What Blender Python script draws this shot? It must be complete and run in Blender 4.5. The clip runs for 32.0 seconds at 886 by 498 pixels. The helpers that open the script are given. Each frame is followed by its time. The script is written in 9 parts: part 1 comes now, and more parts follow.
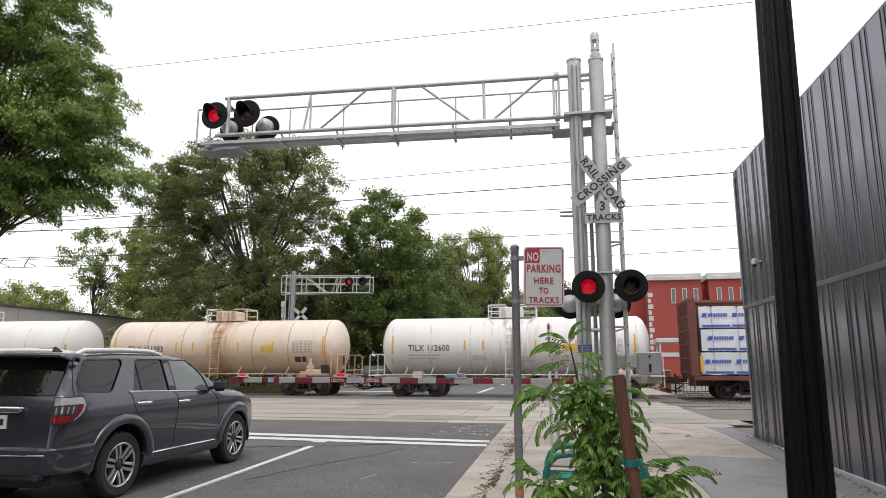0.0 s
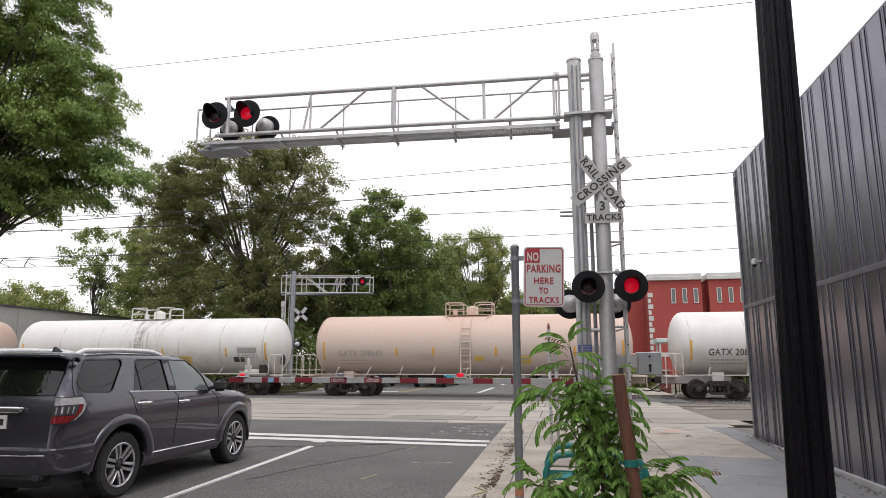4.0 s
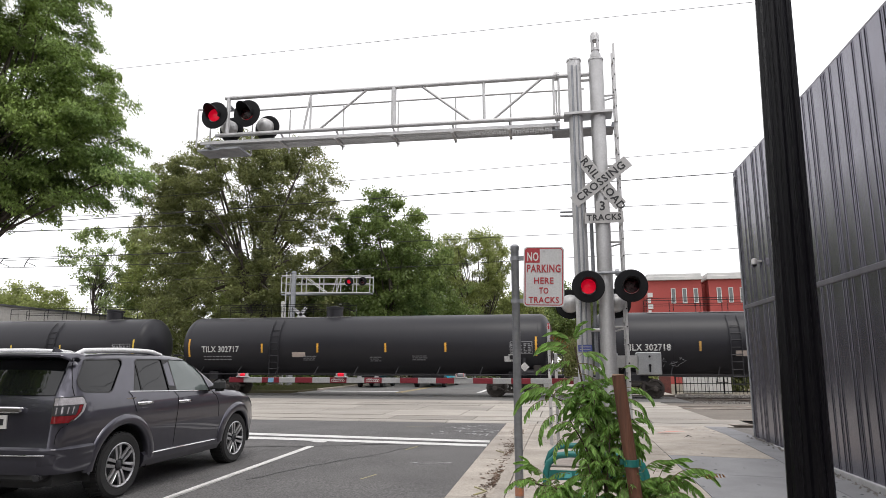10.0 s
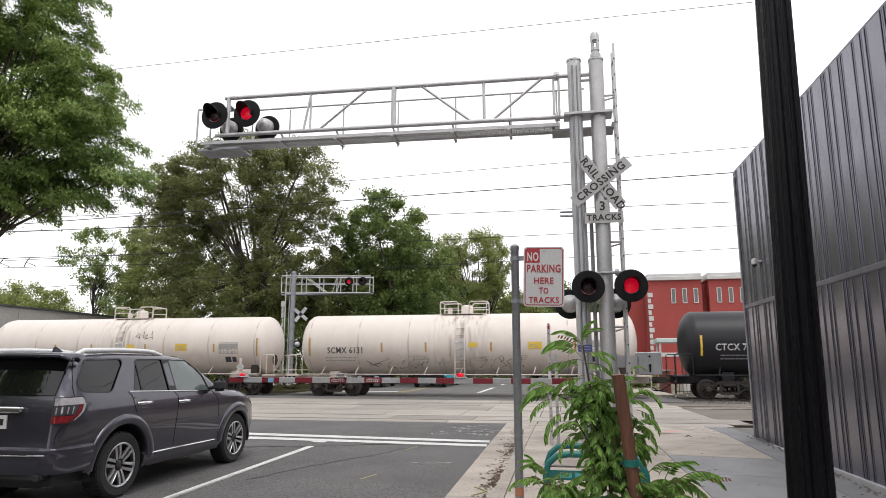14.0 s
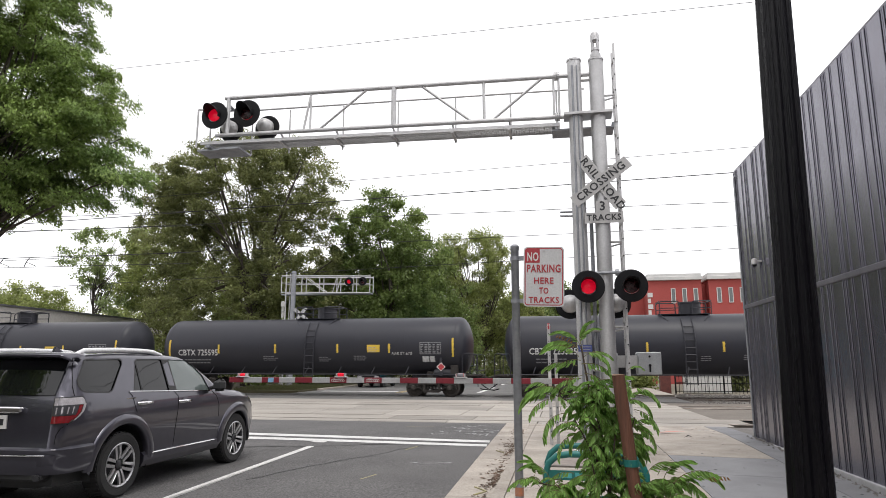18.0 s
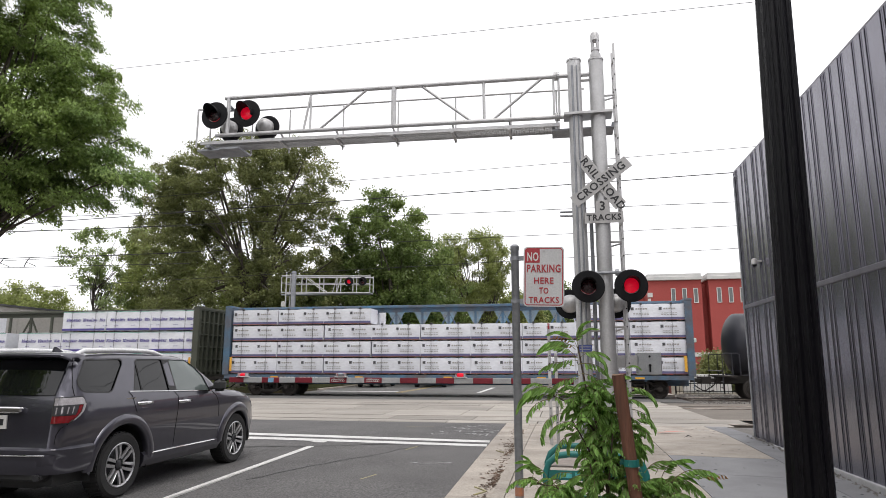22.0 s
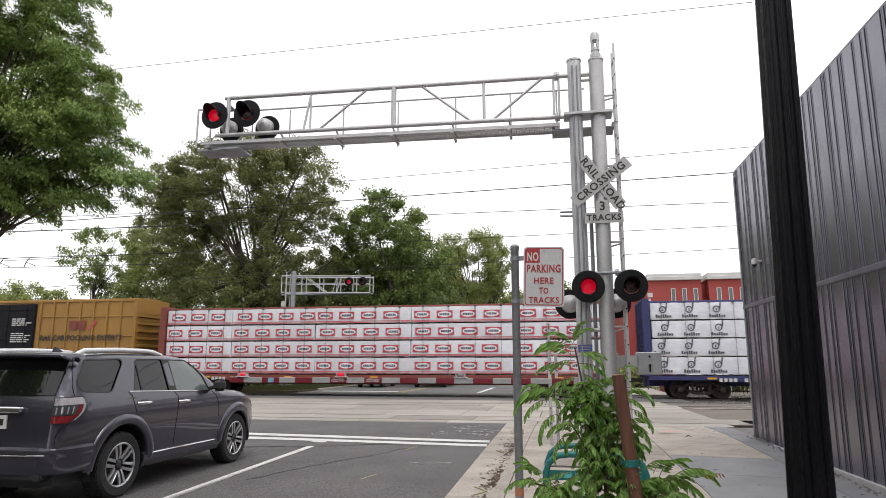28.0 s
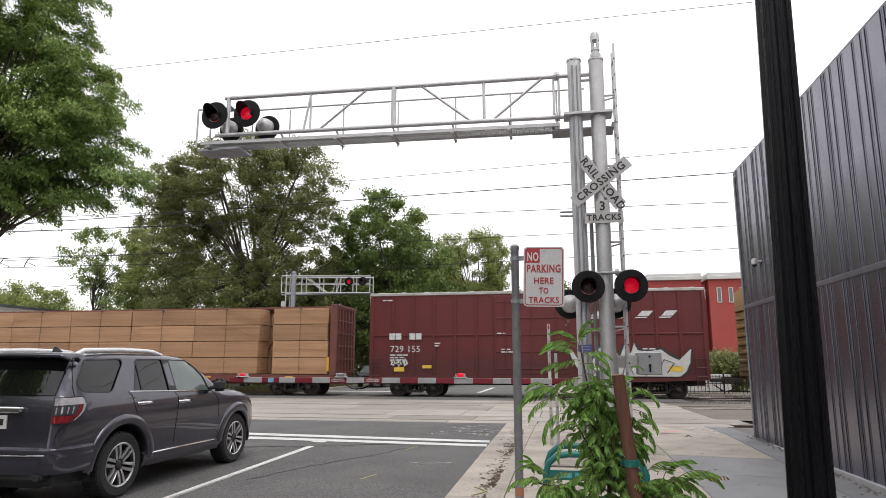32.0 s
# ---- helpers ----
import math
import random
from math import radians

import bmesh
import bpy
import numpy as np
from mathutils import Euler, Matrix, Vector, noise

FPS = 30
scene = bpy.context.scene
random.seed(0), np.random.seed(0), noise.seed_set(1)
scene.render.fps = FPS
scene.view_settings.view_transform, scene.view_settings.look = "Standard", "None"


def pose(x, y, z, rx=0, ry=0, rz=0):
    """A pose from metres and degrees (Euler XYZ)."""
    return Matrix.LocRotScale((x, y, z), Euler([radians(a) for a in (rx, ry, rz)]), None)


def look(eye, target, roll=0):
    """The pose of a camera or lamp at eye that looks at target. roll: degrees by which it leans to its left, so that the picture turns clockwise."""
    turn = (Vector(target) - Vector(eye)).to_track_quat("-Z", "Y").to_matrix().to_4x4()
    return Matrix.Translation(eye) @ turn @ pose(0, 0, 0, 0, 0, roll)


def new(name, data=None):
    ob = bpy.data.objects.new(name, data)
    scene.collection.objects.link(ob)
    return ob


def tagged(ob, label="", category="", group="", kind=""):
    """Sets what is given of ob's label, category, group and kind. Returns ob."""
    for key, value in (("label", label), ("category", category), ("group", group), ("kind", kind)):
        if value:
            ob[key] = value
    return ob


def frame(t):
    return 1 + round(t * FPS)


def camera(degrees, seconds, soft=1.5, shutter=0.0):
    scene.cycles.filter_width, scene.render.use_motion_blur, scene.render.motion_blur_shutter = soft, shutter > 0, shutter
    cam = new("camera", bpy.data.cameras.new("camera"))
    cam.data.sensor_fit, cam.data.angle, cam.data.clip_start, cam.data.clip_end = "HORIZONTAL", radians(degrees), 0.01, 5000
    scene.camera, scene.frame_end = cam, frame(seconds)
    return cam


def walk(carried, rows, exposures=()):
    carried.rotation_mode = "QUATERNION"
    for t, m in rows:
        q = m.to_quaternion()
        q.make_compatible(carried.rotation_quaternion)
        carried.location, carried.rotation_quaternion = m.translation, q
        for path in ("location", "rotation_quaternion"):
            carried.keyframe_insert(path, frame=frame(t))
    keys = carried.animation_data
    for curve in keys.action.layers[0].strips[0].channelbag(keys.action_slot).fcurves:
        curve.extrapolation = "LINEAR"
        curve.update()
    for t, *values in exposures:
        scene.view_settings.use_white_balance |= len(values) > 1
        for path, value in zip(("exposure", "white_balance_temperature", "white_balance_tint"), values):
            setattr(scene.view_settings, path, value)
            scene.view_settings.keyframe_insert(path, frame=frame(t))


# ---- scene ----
# ---- camera ----
cam = camera(68.98, 32.0, soft=0.8, shutter=0.12)
EYE = pose(0, 0, 1.54, 100.137, 0, 10.317)
walk(cam, [(0.0, EYE), (32.0, EYE)],
     exposures=[(0.0, .38), (3.0, .33), (7.0, .32), (9.0, .49), (10.0, .53), (12.0, .5), (13.0, .45), (14.0, .44), (17.0, .5), (19.0, .53), (20.5, .49), (22.0, .46), (24.0, .4), (28.0, .4), (30.0, .4), (32.0, .46)])

# ---- world, sun, exposure ----
world = bpy.data.worlds.new("overcast")
scene.world = world
world.use_nodes = True
wn, wl = world.node_tree.nodes, world.node_tree.links
bg = wn["Background"]
sky = wn.new("ShaderNodeTexSky")
sky.sky_type, sky.sun_disc = "NISHITA", False
sky.sun_elevation, sky.sun_rotation = radians(58), radians(150)
cloud = wn.new("ShaderNodeMixRGB")
cloud.inputs[0].default_value = 0.93
cloud.inputs[2].default_value = (9.95, 9.8, 10.0, 1)
wl.new(sky.outputs[0], cloud.inputs[1])
wl.new(cloud.outputs[0], bg.inputs[0])
bg.inputs[1].default_value = 0.1
sun = new("sun", bpy.data.lights.new("sun", "SUN"))
sun.data.energy, sun.data.angle, sun.data.color = 0.9, radians(25), (1.0, 0.97, 0.92)
sun.matrix_basis = look((0, 0, 60), (-9, 22, 0))

# ---- mesh tools ----


class Shape:
    """Vertices and faces of one mesh, gathered piece by piece."""

    def __init__(self):
        self.v, self.f, self.m, self.slot = [], [], [], 0

    def add(self, verts, faces):
        k = len(self.v)
        self.v += [tuple(p) for p in verts]
        for f in faces:
            self.f.append([k + i for i in f])
            self.m.append(self.slot)
        return self

    def box(self, x0, y0, z0, x1, y1, z1, m=None, c=0.0):
        """A box between two corners, with edges chamfered by c."""
        if c <= 0:
            p = [(x, y, z) for z in (z0, z1) for y in (y0, y1) for x in (x0, x1)]
            f = [(0, 2, 3, 1), (4, 5, 7, 6), (0, 1, 5, 4), (2, 6, 7, 3), (0, 4, 6, 2), (1, 3, 7, 5)]
        else:
            c = min(c, (x1 - x0) * .45, (y1 - y0) * .45, (z1 - z0) * .45)
            p, f = [], []
            for z, i in ((z0, 0), (z0 + c, 1), (z1 - c, 1), (z1, 0)):
                o = 0 if i else c
                p += [(x0 + o + c, y0 + o, z), (x1 - o - c, y0 + o, z), (x1 - o, y0 + o + c, z), (x1 - o, y1 - o - c, z),
                      (x1 - o - c, y1 - o, z), (x0 + o + c, y1 - o, z), (x0 + o, y1 - o - c, z), (x0 + o, y0 + o + c, z)]
            f = [tuple(range(7, -1, -1)), tuple(range(24, 32))]
            f += [(a * 8 + i, a * 8 + (i + 1) % 8, a * 8 + 8 + (i + 1) % 8, a * 8 + 8 + i) for a in range(3) for i in range(8)]
        if m is not None:
            p = [m @ Vector(q) for q in p]
        return self.add(p, f)

    def tube(self, a, b, r, r2=None, n=10, caps=True):
        a, b = Vector(a), Vector(b)
        r2 = r if r2 is None else r2
        d = (b - a).normalized()
        s = d.orthogonal().normalized()
        t = d.cross(s)
        p = []
        for c, q in ((a, r), (b, r2)):
            p += [c + (s * math.cos(k * math.tau / n) + t * math.sin(k * math.tau / n)) * q for k in range(n)]
        f = [(k, (k + 1) % n, n + (k + 1) % n, n + k) for k in range(n)]
        if caps:
            f += [tuple(range(n - 1, -1, -1)), tuple(range(n, 2 * n))]
        return self.add(p, f)

    def pipe(self, pts, r, n=6, caps=True, taper=1.0):
        pts = [Vector(p) for p in pts]
        d0 = (pts[1] - pts[0]).normalized()
        s = d0.orthogonal().normalized()
        p, f = [], []
        for i, c in enumerate(pts):
            d = (pts[min(i + 1, len(pts) - 1)] - pts[max(i - 1, 0)]).normalized()
            s = (s - d * s.dot(d)).normalized()
            t = d.cross(s)
            q = r * (1 + (taper - 1) * i / (len(pts) - 1))
            p += [c + (s * math.cos(k * math.tau / n) + t * math.sin(k * math.tau / n)) * q for k in range(n)]
        for i in range(len(pts) - 1):
            f += [(i * n + k, i * n + (k + 1) % n, i * n + n + (k + 1) % n, i * n + n + k) for k in range(n)]
        if caps:
            e = (len(pts) - 1) * n
            f += [tuple(range(n - 1, -1, -1)), tuple(range(e, e + n))]
        return self.add(p, f)

    def lathe(self, prof, n=24, m=None, caps=True):
        """prof: (radius, height) pairs turned round z, then posed by m."""
        p = [(r * math.cos(k * math.tau / n), r * math.sin(k * math.tau / n), z) for r, z in prof for k in range(n)]
        f = [(i * n + k, i * n + (k + 1) % n, i * n + n + (k + 1) % n, i * n + n + k) for i in range(len(prof) - 1) for k in range(n)]
        if caps:
            e = (len(prof) - 1) * n
            f += [tuple(range(n - 1, -1, -1)), tuple(range(e, e + n))]
        if m is not None:
            p = [m @ Vector(q) for q in p]
        return self.add(p, f)

    def plate(self, pts, d):
        """A polygon with thickness d (a vector)."""
        d, n = Vector(d), len(pts)
        p = [Vector(q) for q in pts]
        return self.add(p + [q + d for q in p], [tuple(range(n - 1, -1, -1)), tuple(range(n, 2 * n))] + [(k, (k + 1) % n, n + (k + 1) % n, n + k) for k in range(n)])

    def mesh(self, name, mats, smooth=0):
        me = bpy.data.meshes.new(name)
        me.from_pydata(self.v, [], self.f)
        for mt in (mats if isinstance(mats, (list, tuple)) else [mats]):
            me.materials.append(mt)
        if any(self.m):
            me.polygons.foreach_set("material_index", self.m)
        bm = bmesh.new()
        bm.from_mesh(me)
        bmesh.ops.recalc_face_normals(bm, faces=bm.faces)
        bm.to_mesh(me)
        bm.free()
        if smooth:
            me.shade_smooth()
            me.set_sharp_from_angle(angle=radians(smooth))
        me.update()
        return me


def part(name, shape, material, parent=None, label="", m=None, smooth=0):
    """Links a shape, or a ready mesh, as one object under a thing or a part."""
    me = shape.mesh(name, material, smooth) if isinstance(shape, Shape) else shape
    ob = new(name, me)
    ob.parent = parent
    if m is not None:
        ob.matrix_basis = m
    if label:
        ob["label"] = label
    return ob


def thing(name, label, category, group="", m=None, kind=""):
    ob = new(name)
    ob.empty_display_size = 0.2
    if m is not None:
        ob.matrix_basis = m
    return tagged(ob, label, category, group, kind)


def writing(text, size, spacing=1.0, bold=0.0):
    """Flat letters in the built-in font, centred, in the local xy plane."""
    cu = bpy.data.curves.new("letters", "FONT")
    cu.body, cu.size, cu.align_x, cu.align_y = text, size, "CENTER", "CENTER"
    cu.space_character, cu.offset, cu.extrude, cu.resolution_u = spacing, bold, 0.002, 2
    ob = new("letters", cu)
    bpy.context.view_layer.update()
    me = bpy.data.meshes.new_from_object(ob.evaluated_get(bpy.context.evaluated_depsgraph_get()))
    bpy.data.objects.remove(ob)
    bpy.data.curves.remove(cu)
    return me


def letters(name, text, size, material, parent, m, spacing=1.0, bold=0.0, label="", sx=1.0):
    me = writing(text, size, spacing, bold)
    if sx != 1.0:
        me.transform(Matrix.Diagonal((sx, 1, 1, 1)))
    me.materials.clear()
    me.materials.append(material)
    return part(name, me, material, parent, label, m)


def fitted(name, text, wide, tall, material, parent, m, bold=0.0, label=""):
    """Letters scaled to a given width and height."""
    me = writing(text, tall * 1.4, 1.08, bold)
    xs_, ys_ = [v.co.x for v in me.vertices], [v.co.y for v in me.vertices]
    cx, cy = (min(xs_) + max(xs_)) / 2, (min(ys_) + max(ys_)) / 2
    me.transform(Matrix.Diagonal((wide / (max(xs_) - min(xs_)), tall / (max(ys_) - min(ys_)), .15, 1)) @ Matrix.Translation((-cx, -cy, 0)))
    me.materials.clear()
    me.materials.append(material)
    return part(name, me, material, parent, label, m)


FACE = pose(0, 0, 0, 90)  # letters that stand upright and face -y


# ---- materials ----
def mat(name, c, c2=None, rough=0.6, metal=0.0, scale=1.5, fine=40.0, amt=0.5, grain=0.12, bump=0.15, stretch=(1, 1, 1), rand=0.0, coat=0.0, island=0.0, spec=0.5):
    """Two colours mixed by large noise, fine grain, relief, and a brightness that varies from piece to piece."""
    mt = bpy.data.materials.new(name)
    mt.use_nodes = True
    n, l = mt.node_tree.nodes, mt.node_tree.links
    b = n["Principled BSDF"]
    tc, mp = n.new("ShaderNodeTexCoord"), n.new("ShaderNodeMapping")
    mp.inputs["Scale"].default_value = stretch
    l.new(tc.outputs["Object"], mp.inputs[0])
    big, small = n.new("ShaderNodeTexNoise"), n.new("ShaderNodeTexNoise")
    big.inputs["Scale"].default_value, big.inputs["Detail"].default_value, big.inputs["Roughness"].default_value = scale, 6, 0.62
    small.inputs["Scale"].default_value, small.inputs["Detail"].default_value = fine, 3
    l.new(mp.outputs[0], big.inputs["Vector"])
    l.new(mp.outputs[0], small.inputs["Vector"])
    ramp = n.new("ShaderNodeMapRange")
    ramp.inputs[1].default_value, ramp.inputs[2].default_value = 0.5 - 0.28 * amt - 0.05, 0.5 + 0.28 * amt + 0.05
    l.new(big.outputs[0], ramp.inputs[0])
    mix = n.new("ShaderNodeMixRGB")
    c2 = c2 or tuple(x * 0.72 for x in c)
    mix.inputs[1].default_value, mix.inputs[2].default_value = (*c, 1), (*c2, 1)
    l.new(ramp.outputs[0], mix.inputs[0])
    hsv = n.new("ShaderNodeHueSaturation")
    l.new(mix.outputs[0], hsv.inputs["Color"])
    g = n.new("ShaderNodeMapRange")
    g.inputs[1].default_value, g.inputs[2].default_value = 0.25, 0.75
    g.inputs[3].default_value, g.inputs[4].default_value = 1 - grain, 1 + grain
    l.new(small.outputs[0], g.inputs[0])
    value = g.outputs[0]
    for on, src, out in ((rand, "ShaderNodeObjectInfo", "Random"), (island, "ShaderNodeNewGeometry", "Random Per Island")):
        if on:
            info = n.new(src)
            r = n.new("ShaderNodeMapRange")
            r.inputs[3].default_value, r.inputs[4].default_value = 1 - on, 1 + on
            l.new(info.outputs[out], r.inputs[0])
            mul = n.new("ShaderNodeMath")
            mul.operation = "MULTIPLY"
            l.new(value, mul.inputs[0])
            l.new(r.outputs[0], mul.inputs[1])
            value = mul.outputs[0]
    l.new(value, hsv.inputs["Value"])
    l.new(hsv.outputs[0], b.inputs["Base Color"])
    rr = n.new("ShaderNodeMapRange")
    rr.inputs[3].default_value, rr.inputs[4].default_value = max(0.02, rough - 0.1), min(1, rough + 0.1)
    l.new(big.outputs[0], rr.inputs[0])
    l.new(rr.outputs[0], b.inputs["Roughness"])
    b.inputs["Metallic"].default_value, b.inputs["Coat Weight"].default_value = metal, coat
    b.inputs["Specular IOR Level"].default_value = spec
    if bump:
        bp = n.new("ShaderNodeBump")
        bp.inputs["Strength"].default_value, bp.inputs["Distance"].default_value = bump, 0.02
        l.new(small.outputs[0], bp.inputs["Height"])
        l.new(bp.outputs[0], b.inputs["Normal"])
    return mt


def leaf_mat(name, c, c2, thin=0.35):
    mt = mat(name, c, c2, rough=0.5, scale=0.35, fine=3, amt=0.6, grain=0.1, bump=0, island=0.35)
    n, l = mt.node_tree.nodes, mt.node_tree.links
    tr, mx = n.new("ShaderNodeBsdfTranslucent"), n.new("ShaderNodeMixShader")
    col = n["Principled BSDF"].inputs["Base Color"].links[0].from_socket
    l.new(col, tr.inputs[0])
    mx.inputs[0].default_value = thin
    l.new(n["Principled BSDF"].outputs[0], mx.inputs[1])
    l.new(tr.outputs[0], mx.inputs[2])
    l.new(mx.outputs[0], n["Material Output"].inputs[0])
    return mt


def glow(name, c, strength):
    mt = bpy.data.materials.new(name)
    mt.use_nodes = True
    b = mt.node_tree.nodes["Principled BSDF"]
    b.inputs["Base Color"].default_value = (*c, 1)
    b.inputs["Emission Color"].default_value = (*c, 1)
    b.inputs["Emission Strength"].default_value = strength
    b.inputs["Roughness"].default_value = 0.3
    return mt


def glass(name, c, rough=0.03, alpha=1.0, spec=0.75):
    """Tinted glazing: a dark glossy sheet."""
    mt = bpy.data.materials.new(name)
    mt.use_nodes = True
    b = mt.node_tree.nodes["Principled BSDF"]
    b.inputs["Base Color"].default_value = (*c, 1)
    b.inputs["Roughness"].default_value = rough
    b.inputs["Specular IOR Level"].default_value = spec
    if alpha < 1:
        b.inputs["Transmission Weight"].default_value = 1 - alpha
        b.inputs["IOR"].default_value = 1.05
    return mt


ASPHALT = mat("asphalt", (0.14, 0.135, 0.133), (0.078, 0.075, 0.075), 0.85, scale=0.6, fine=38, amt=1.0, grain=0.6, bump=0.9)
ASPHALT_OLD = mat("old_asphalt", (0.17, 0.165, 0.16), (0.1, 0.098, 0.096), 0.85, scale=0.7, fine=70, amt=0.9, grain=0.25, bump=0.5)
CONCRETE = mat("concrete", (0.48, 0.43, 0.375), (0.24, 0.21, 0.18), 0.8, scale=1.6, fine=40, amt=1.0, grain=0.22, bump=0.25, rand=0.1)
CONCRETE_NEW = mat("new_concrete", (0.265, 0.265, 0.275), (0.17, 0.17, 0.178), 0.75, scale=1.3, fine=60, amt=0.9, grain=0.1, bump=0.2, rand=0.08)
CROSSING = mat("crossing_concrete", (0.45, 0.412, 0.365), (0.19, 0.175, 0.158), 0.8, scale=0.7, fine=50, amt=1.1, grain=0.2, bump=0.25, rand=0.14, stretch=(0.35, 1, 1))
DIRT = mat("dirt", (0.2, 0.17, 0.13), (0.13, 0.12, 0.09), 0.95, scale=0.3, fine=12, amt=1, grain=0.3, bump=0.4)
BALLAST = mat("ballast", (0.24, 0.225, 0.21), (0.12, 0.11, 0.1), 0.95, scale=1.2, fine=26, amt=1, grain=0.45, bump=0.9, island=0.3)
STEEL_RAIL = mat("rail_steel", (0.3, 0.27, 0.25), (0.16, 0.13, 0.11), 0.35, 0.8, scale=3, fine=60, bump=0.05)
PAINT_WHITE = mat("road_paint", (0.78, 0.78, 0.76), (0.5, 0.49, 0.48), 0.75, scale=2.5, fine=50, amt=0.7, grain=0.2, bump=0.3)
PAINT_YELLOW = mat("yellow_road_paint", (0.42, 0.31, 0.12), (0.25, 0.2, 0.11), 0.75, scale=3, fine=50)
SPRAY_WHITE = mat("chalk_marks", (0.5, 0.5, 0.5), (0.13, 0.13, 0.13), 0.9, scale=6)
SPRAY_YELLOW = mat("yellow_spray", (0.4, 0.36, 0.18), (0.2, 0.19, 0.14), 0.9, scale=8)
SPRAY_RED = mat("red_spray", (0.6, 0.2, 0.17), (0.45, 0.3, 0.26), 0.9, scale=8)
WALL_METAL = mat("dark_bronze_siding", (0.225, 0.22, 0.255), (0.17, 0.166, 0.195), 0.24, 0.78, scale=1.2, fine=30, amt=0.7, grain=0.05, bump=0.02, rand=0.08)
WALL_TRIM = mat("grey_flashing", (0.17, 0.166, 0.19), (0.13, 0.127, 0.145), 0.4, 0.5, scale=2, bump=0.03)
GALV = mat("galvanised_steel", (0.58, 0.575, 0.575), (0.43, 0.425, 0.425), 0.5, 0.55, scale=3, fine=30, amt=0.9, grain=0.09, bump=0.06)
GALV_DARK = mat("weathered_galvanised_steel", (0.33, 0.34, 0.36), (0.24, 0.25, 0.27), 0.55, 0.5, scale=4, fine=30, bump=0.06)
ALU_SIGN = mat("aluminium_sign_back", (0.55, 0.55, 0.56), None, 0.45, 0.6, bump=0.03)
POLE_BLACK = mat("black_pole_paint", (0.003, 0.003, 0.0045), (0.007, 0.0065, 0.0085), 0.26, 0.0, scale=2, fine=30, amt=0.8, grain=0.3, bump=0.35, stretch=(9, 9, .25), spec=0.22)
BLACK = mat("black_paint", (0.008, 0.008, 0.01), (0.013, 0.013, 0.014), 0.6, scale=4, bump=0.05, spec=0.18)
SIGN_WHITE = mat("reflective_white", (0.68, 0.67, 0.65), (0.55, 0.54, 0.52), 0.45, scale=5, fine=80, bump=0.02)
SIGN_PALE = mat("pale_reflective_sheet", (0.6, 0.6, 0.6), (0.53, 0.53, 0.535), 0.5, scale=5, fine=80, bump=0.02)
SIGN_GREY = mat("aged_reflective_sheet", (0.47, 0.46, 0.45), (0.4, 0.39, 0.385), 0.5, scale=5, fine=80, bump=0.02)
SIGN_RED = mat("sign_red", (0.42, 0.04, 0.05), (0.36, 0.035, 0.045), 0.5, scale=6, bump=0.02)
SIGN_BLUE = mat("sign_blue", (0.06, 0.08, 0.26), (0.05, 0.07, 0.22), 0.5, scale=6, bump=0.02)
SIGN_BLACK = mat("sign_black", (0.02, 0.02, 0.022), (0.04, 0.04, 0.042), 0.6, scale=6, bump=0.0)
RED_ON = glow("lit_red_signal", (0.75, 0.004, 0.028), 0.46)
rn, rl = RED_ON.node_tree.nodes, RED_ON.node_tree.links
cells, dim, co = rn.new("ShaderNodeTexVoronoi"), rn.new("ShaderNodeMapRange"), rn.new("ShaderNodeTexCoord")
cells.inputs["Scale"].default_value = 42
dim.inputs[2].default_value, dim.inputs[3].default_value, dim.inputs[4].default_value = 0.6, 0.6, 0.25
rl.new(co.outputs["Object"], cells.inputs["Vector"])
rl.new(cells.outputs["Distance"], dim.inputs[0])
rl.new(dim.outputs[0], rn["Principled BSDF"].inputs["Emission Strength"])
RED_OFF = mat("unlit_red_lens", (0.035, 0.008, 0.01), (0.02, 0.006, 0.008), 0.2, scale=10, fine=120, grain=0.3, bump=0.3)
TEAL = mat("teal_powder_coat", (0.015, 0.17, 0.15), (0.012, 0.13, 0.12), 0.4, scale=5, bump=0.04)
STAKE = mat("brown_stake_wood", (0.15, 0.062, 0.035), (0.09, 0.04, 0.025), 0.75, scale=2, fine=14, amt=1, grain=0.25, bump=0.4, stretch=(6, 6, 0.5))
BARK = mat("bark", (0.1, 0.082, 0.068), (0.055, 0.046, 0.04), 0.95, scale=3, fine=18, amt=1, grain=0.3, bump=0.8, stretch=(1, 1, 0.3))
WIRE = mat("wire", (0.03, 0.03, 0.032), None, 0.6, bump=0)


# ---- ground, road, pavements, crossing ----
def sheet(name, mt, x0, y0, x1, y1, z, label, category, thick=0.05, kind="structure", parent=None):
    ob = part(name, Shape().box(x0, y0, z - thick, x1, y1, z), mt, parent)
    return tagged(ob, label, category, kind=kind) if parent is None else ob


def corner_slab(s, x0, y0, x1, y1, zf, g=0.006, thick=0.12):
    p = [(x0 + g, y0 + g), (x1 - g, y0 + g), (x1 - g, y1 - g), (x0 + g, y1 - g)]
    v = [(x, y, zf(x, y)) for x, y in p] + [(x, y, zf(x, y) - thick) for x, y in p]
    return s.add(v, [(0, 1, 2, 3), (7, 6, 5, 4), (0, 4, 5, 1), (1, 5, 6, 2), (2, 6, 7, 3), (3, 7, 4, 0)])


def clamp(a, lo=0.0, hi=1.0):
    return max(lo, min(hi, a))


def grade(y):
    """The street climbs gently to the tracks."""
    return -0.0125 * clamp(16 - y, 0, 10)


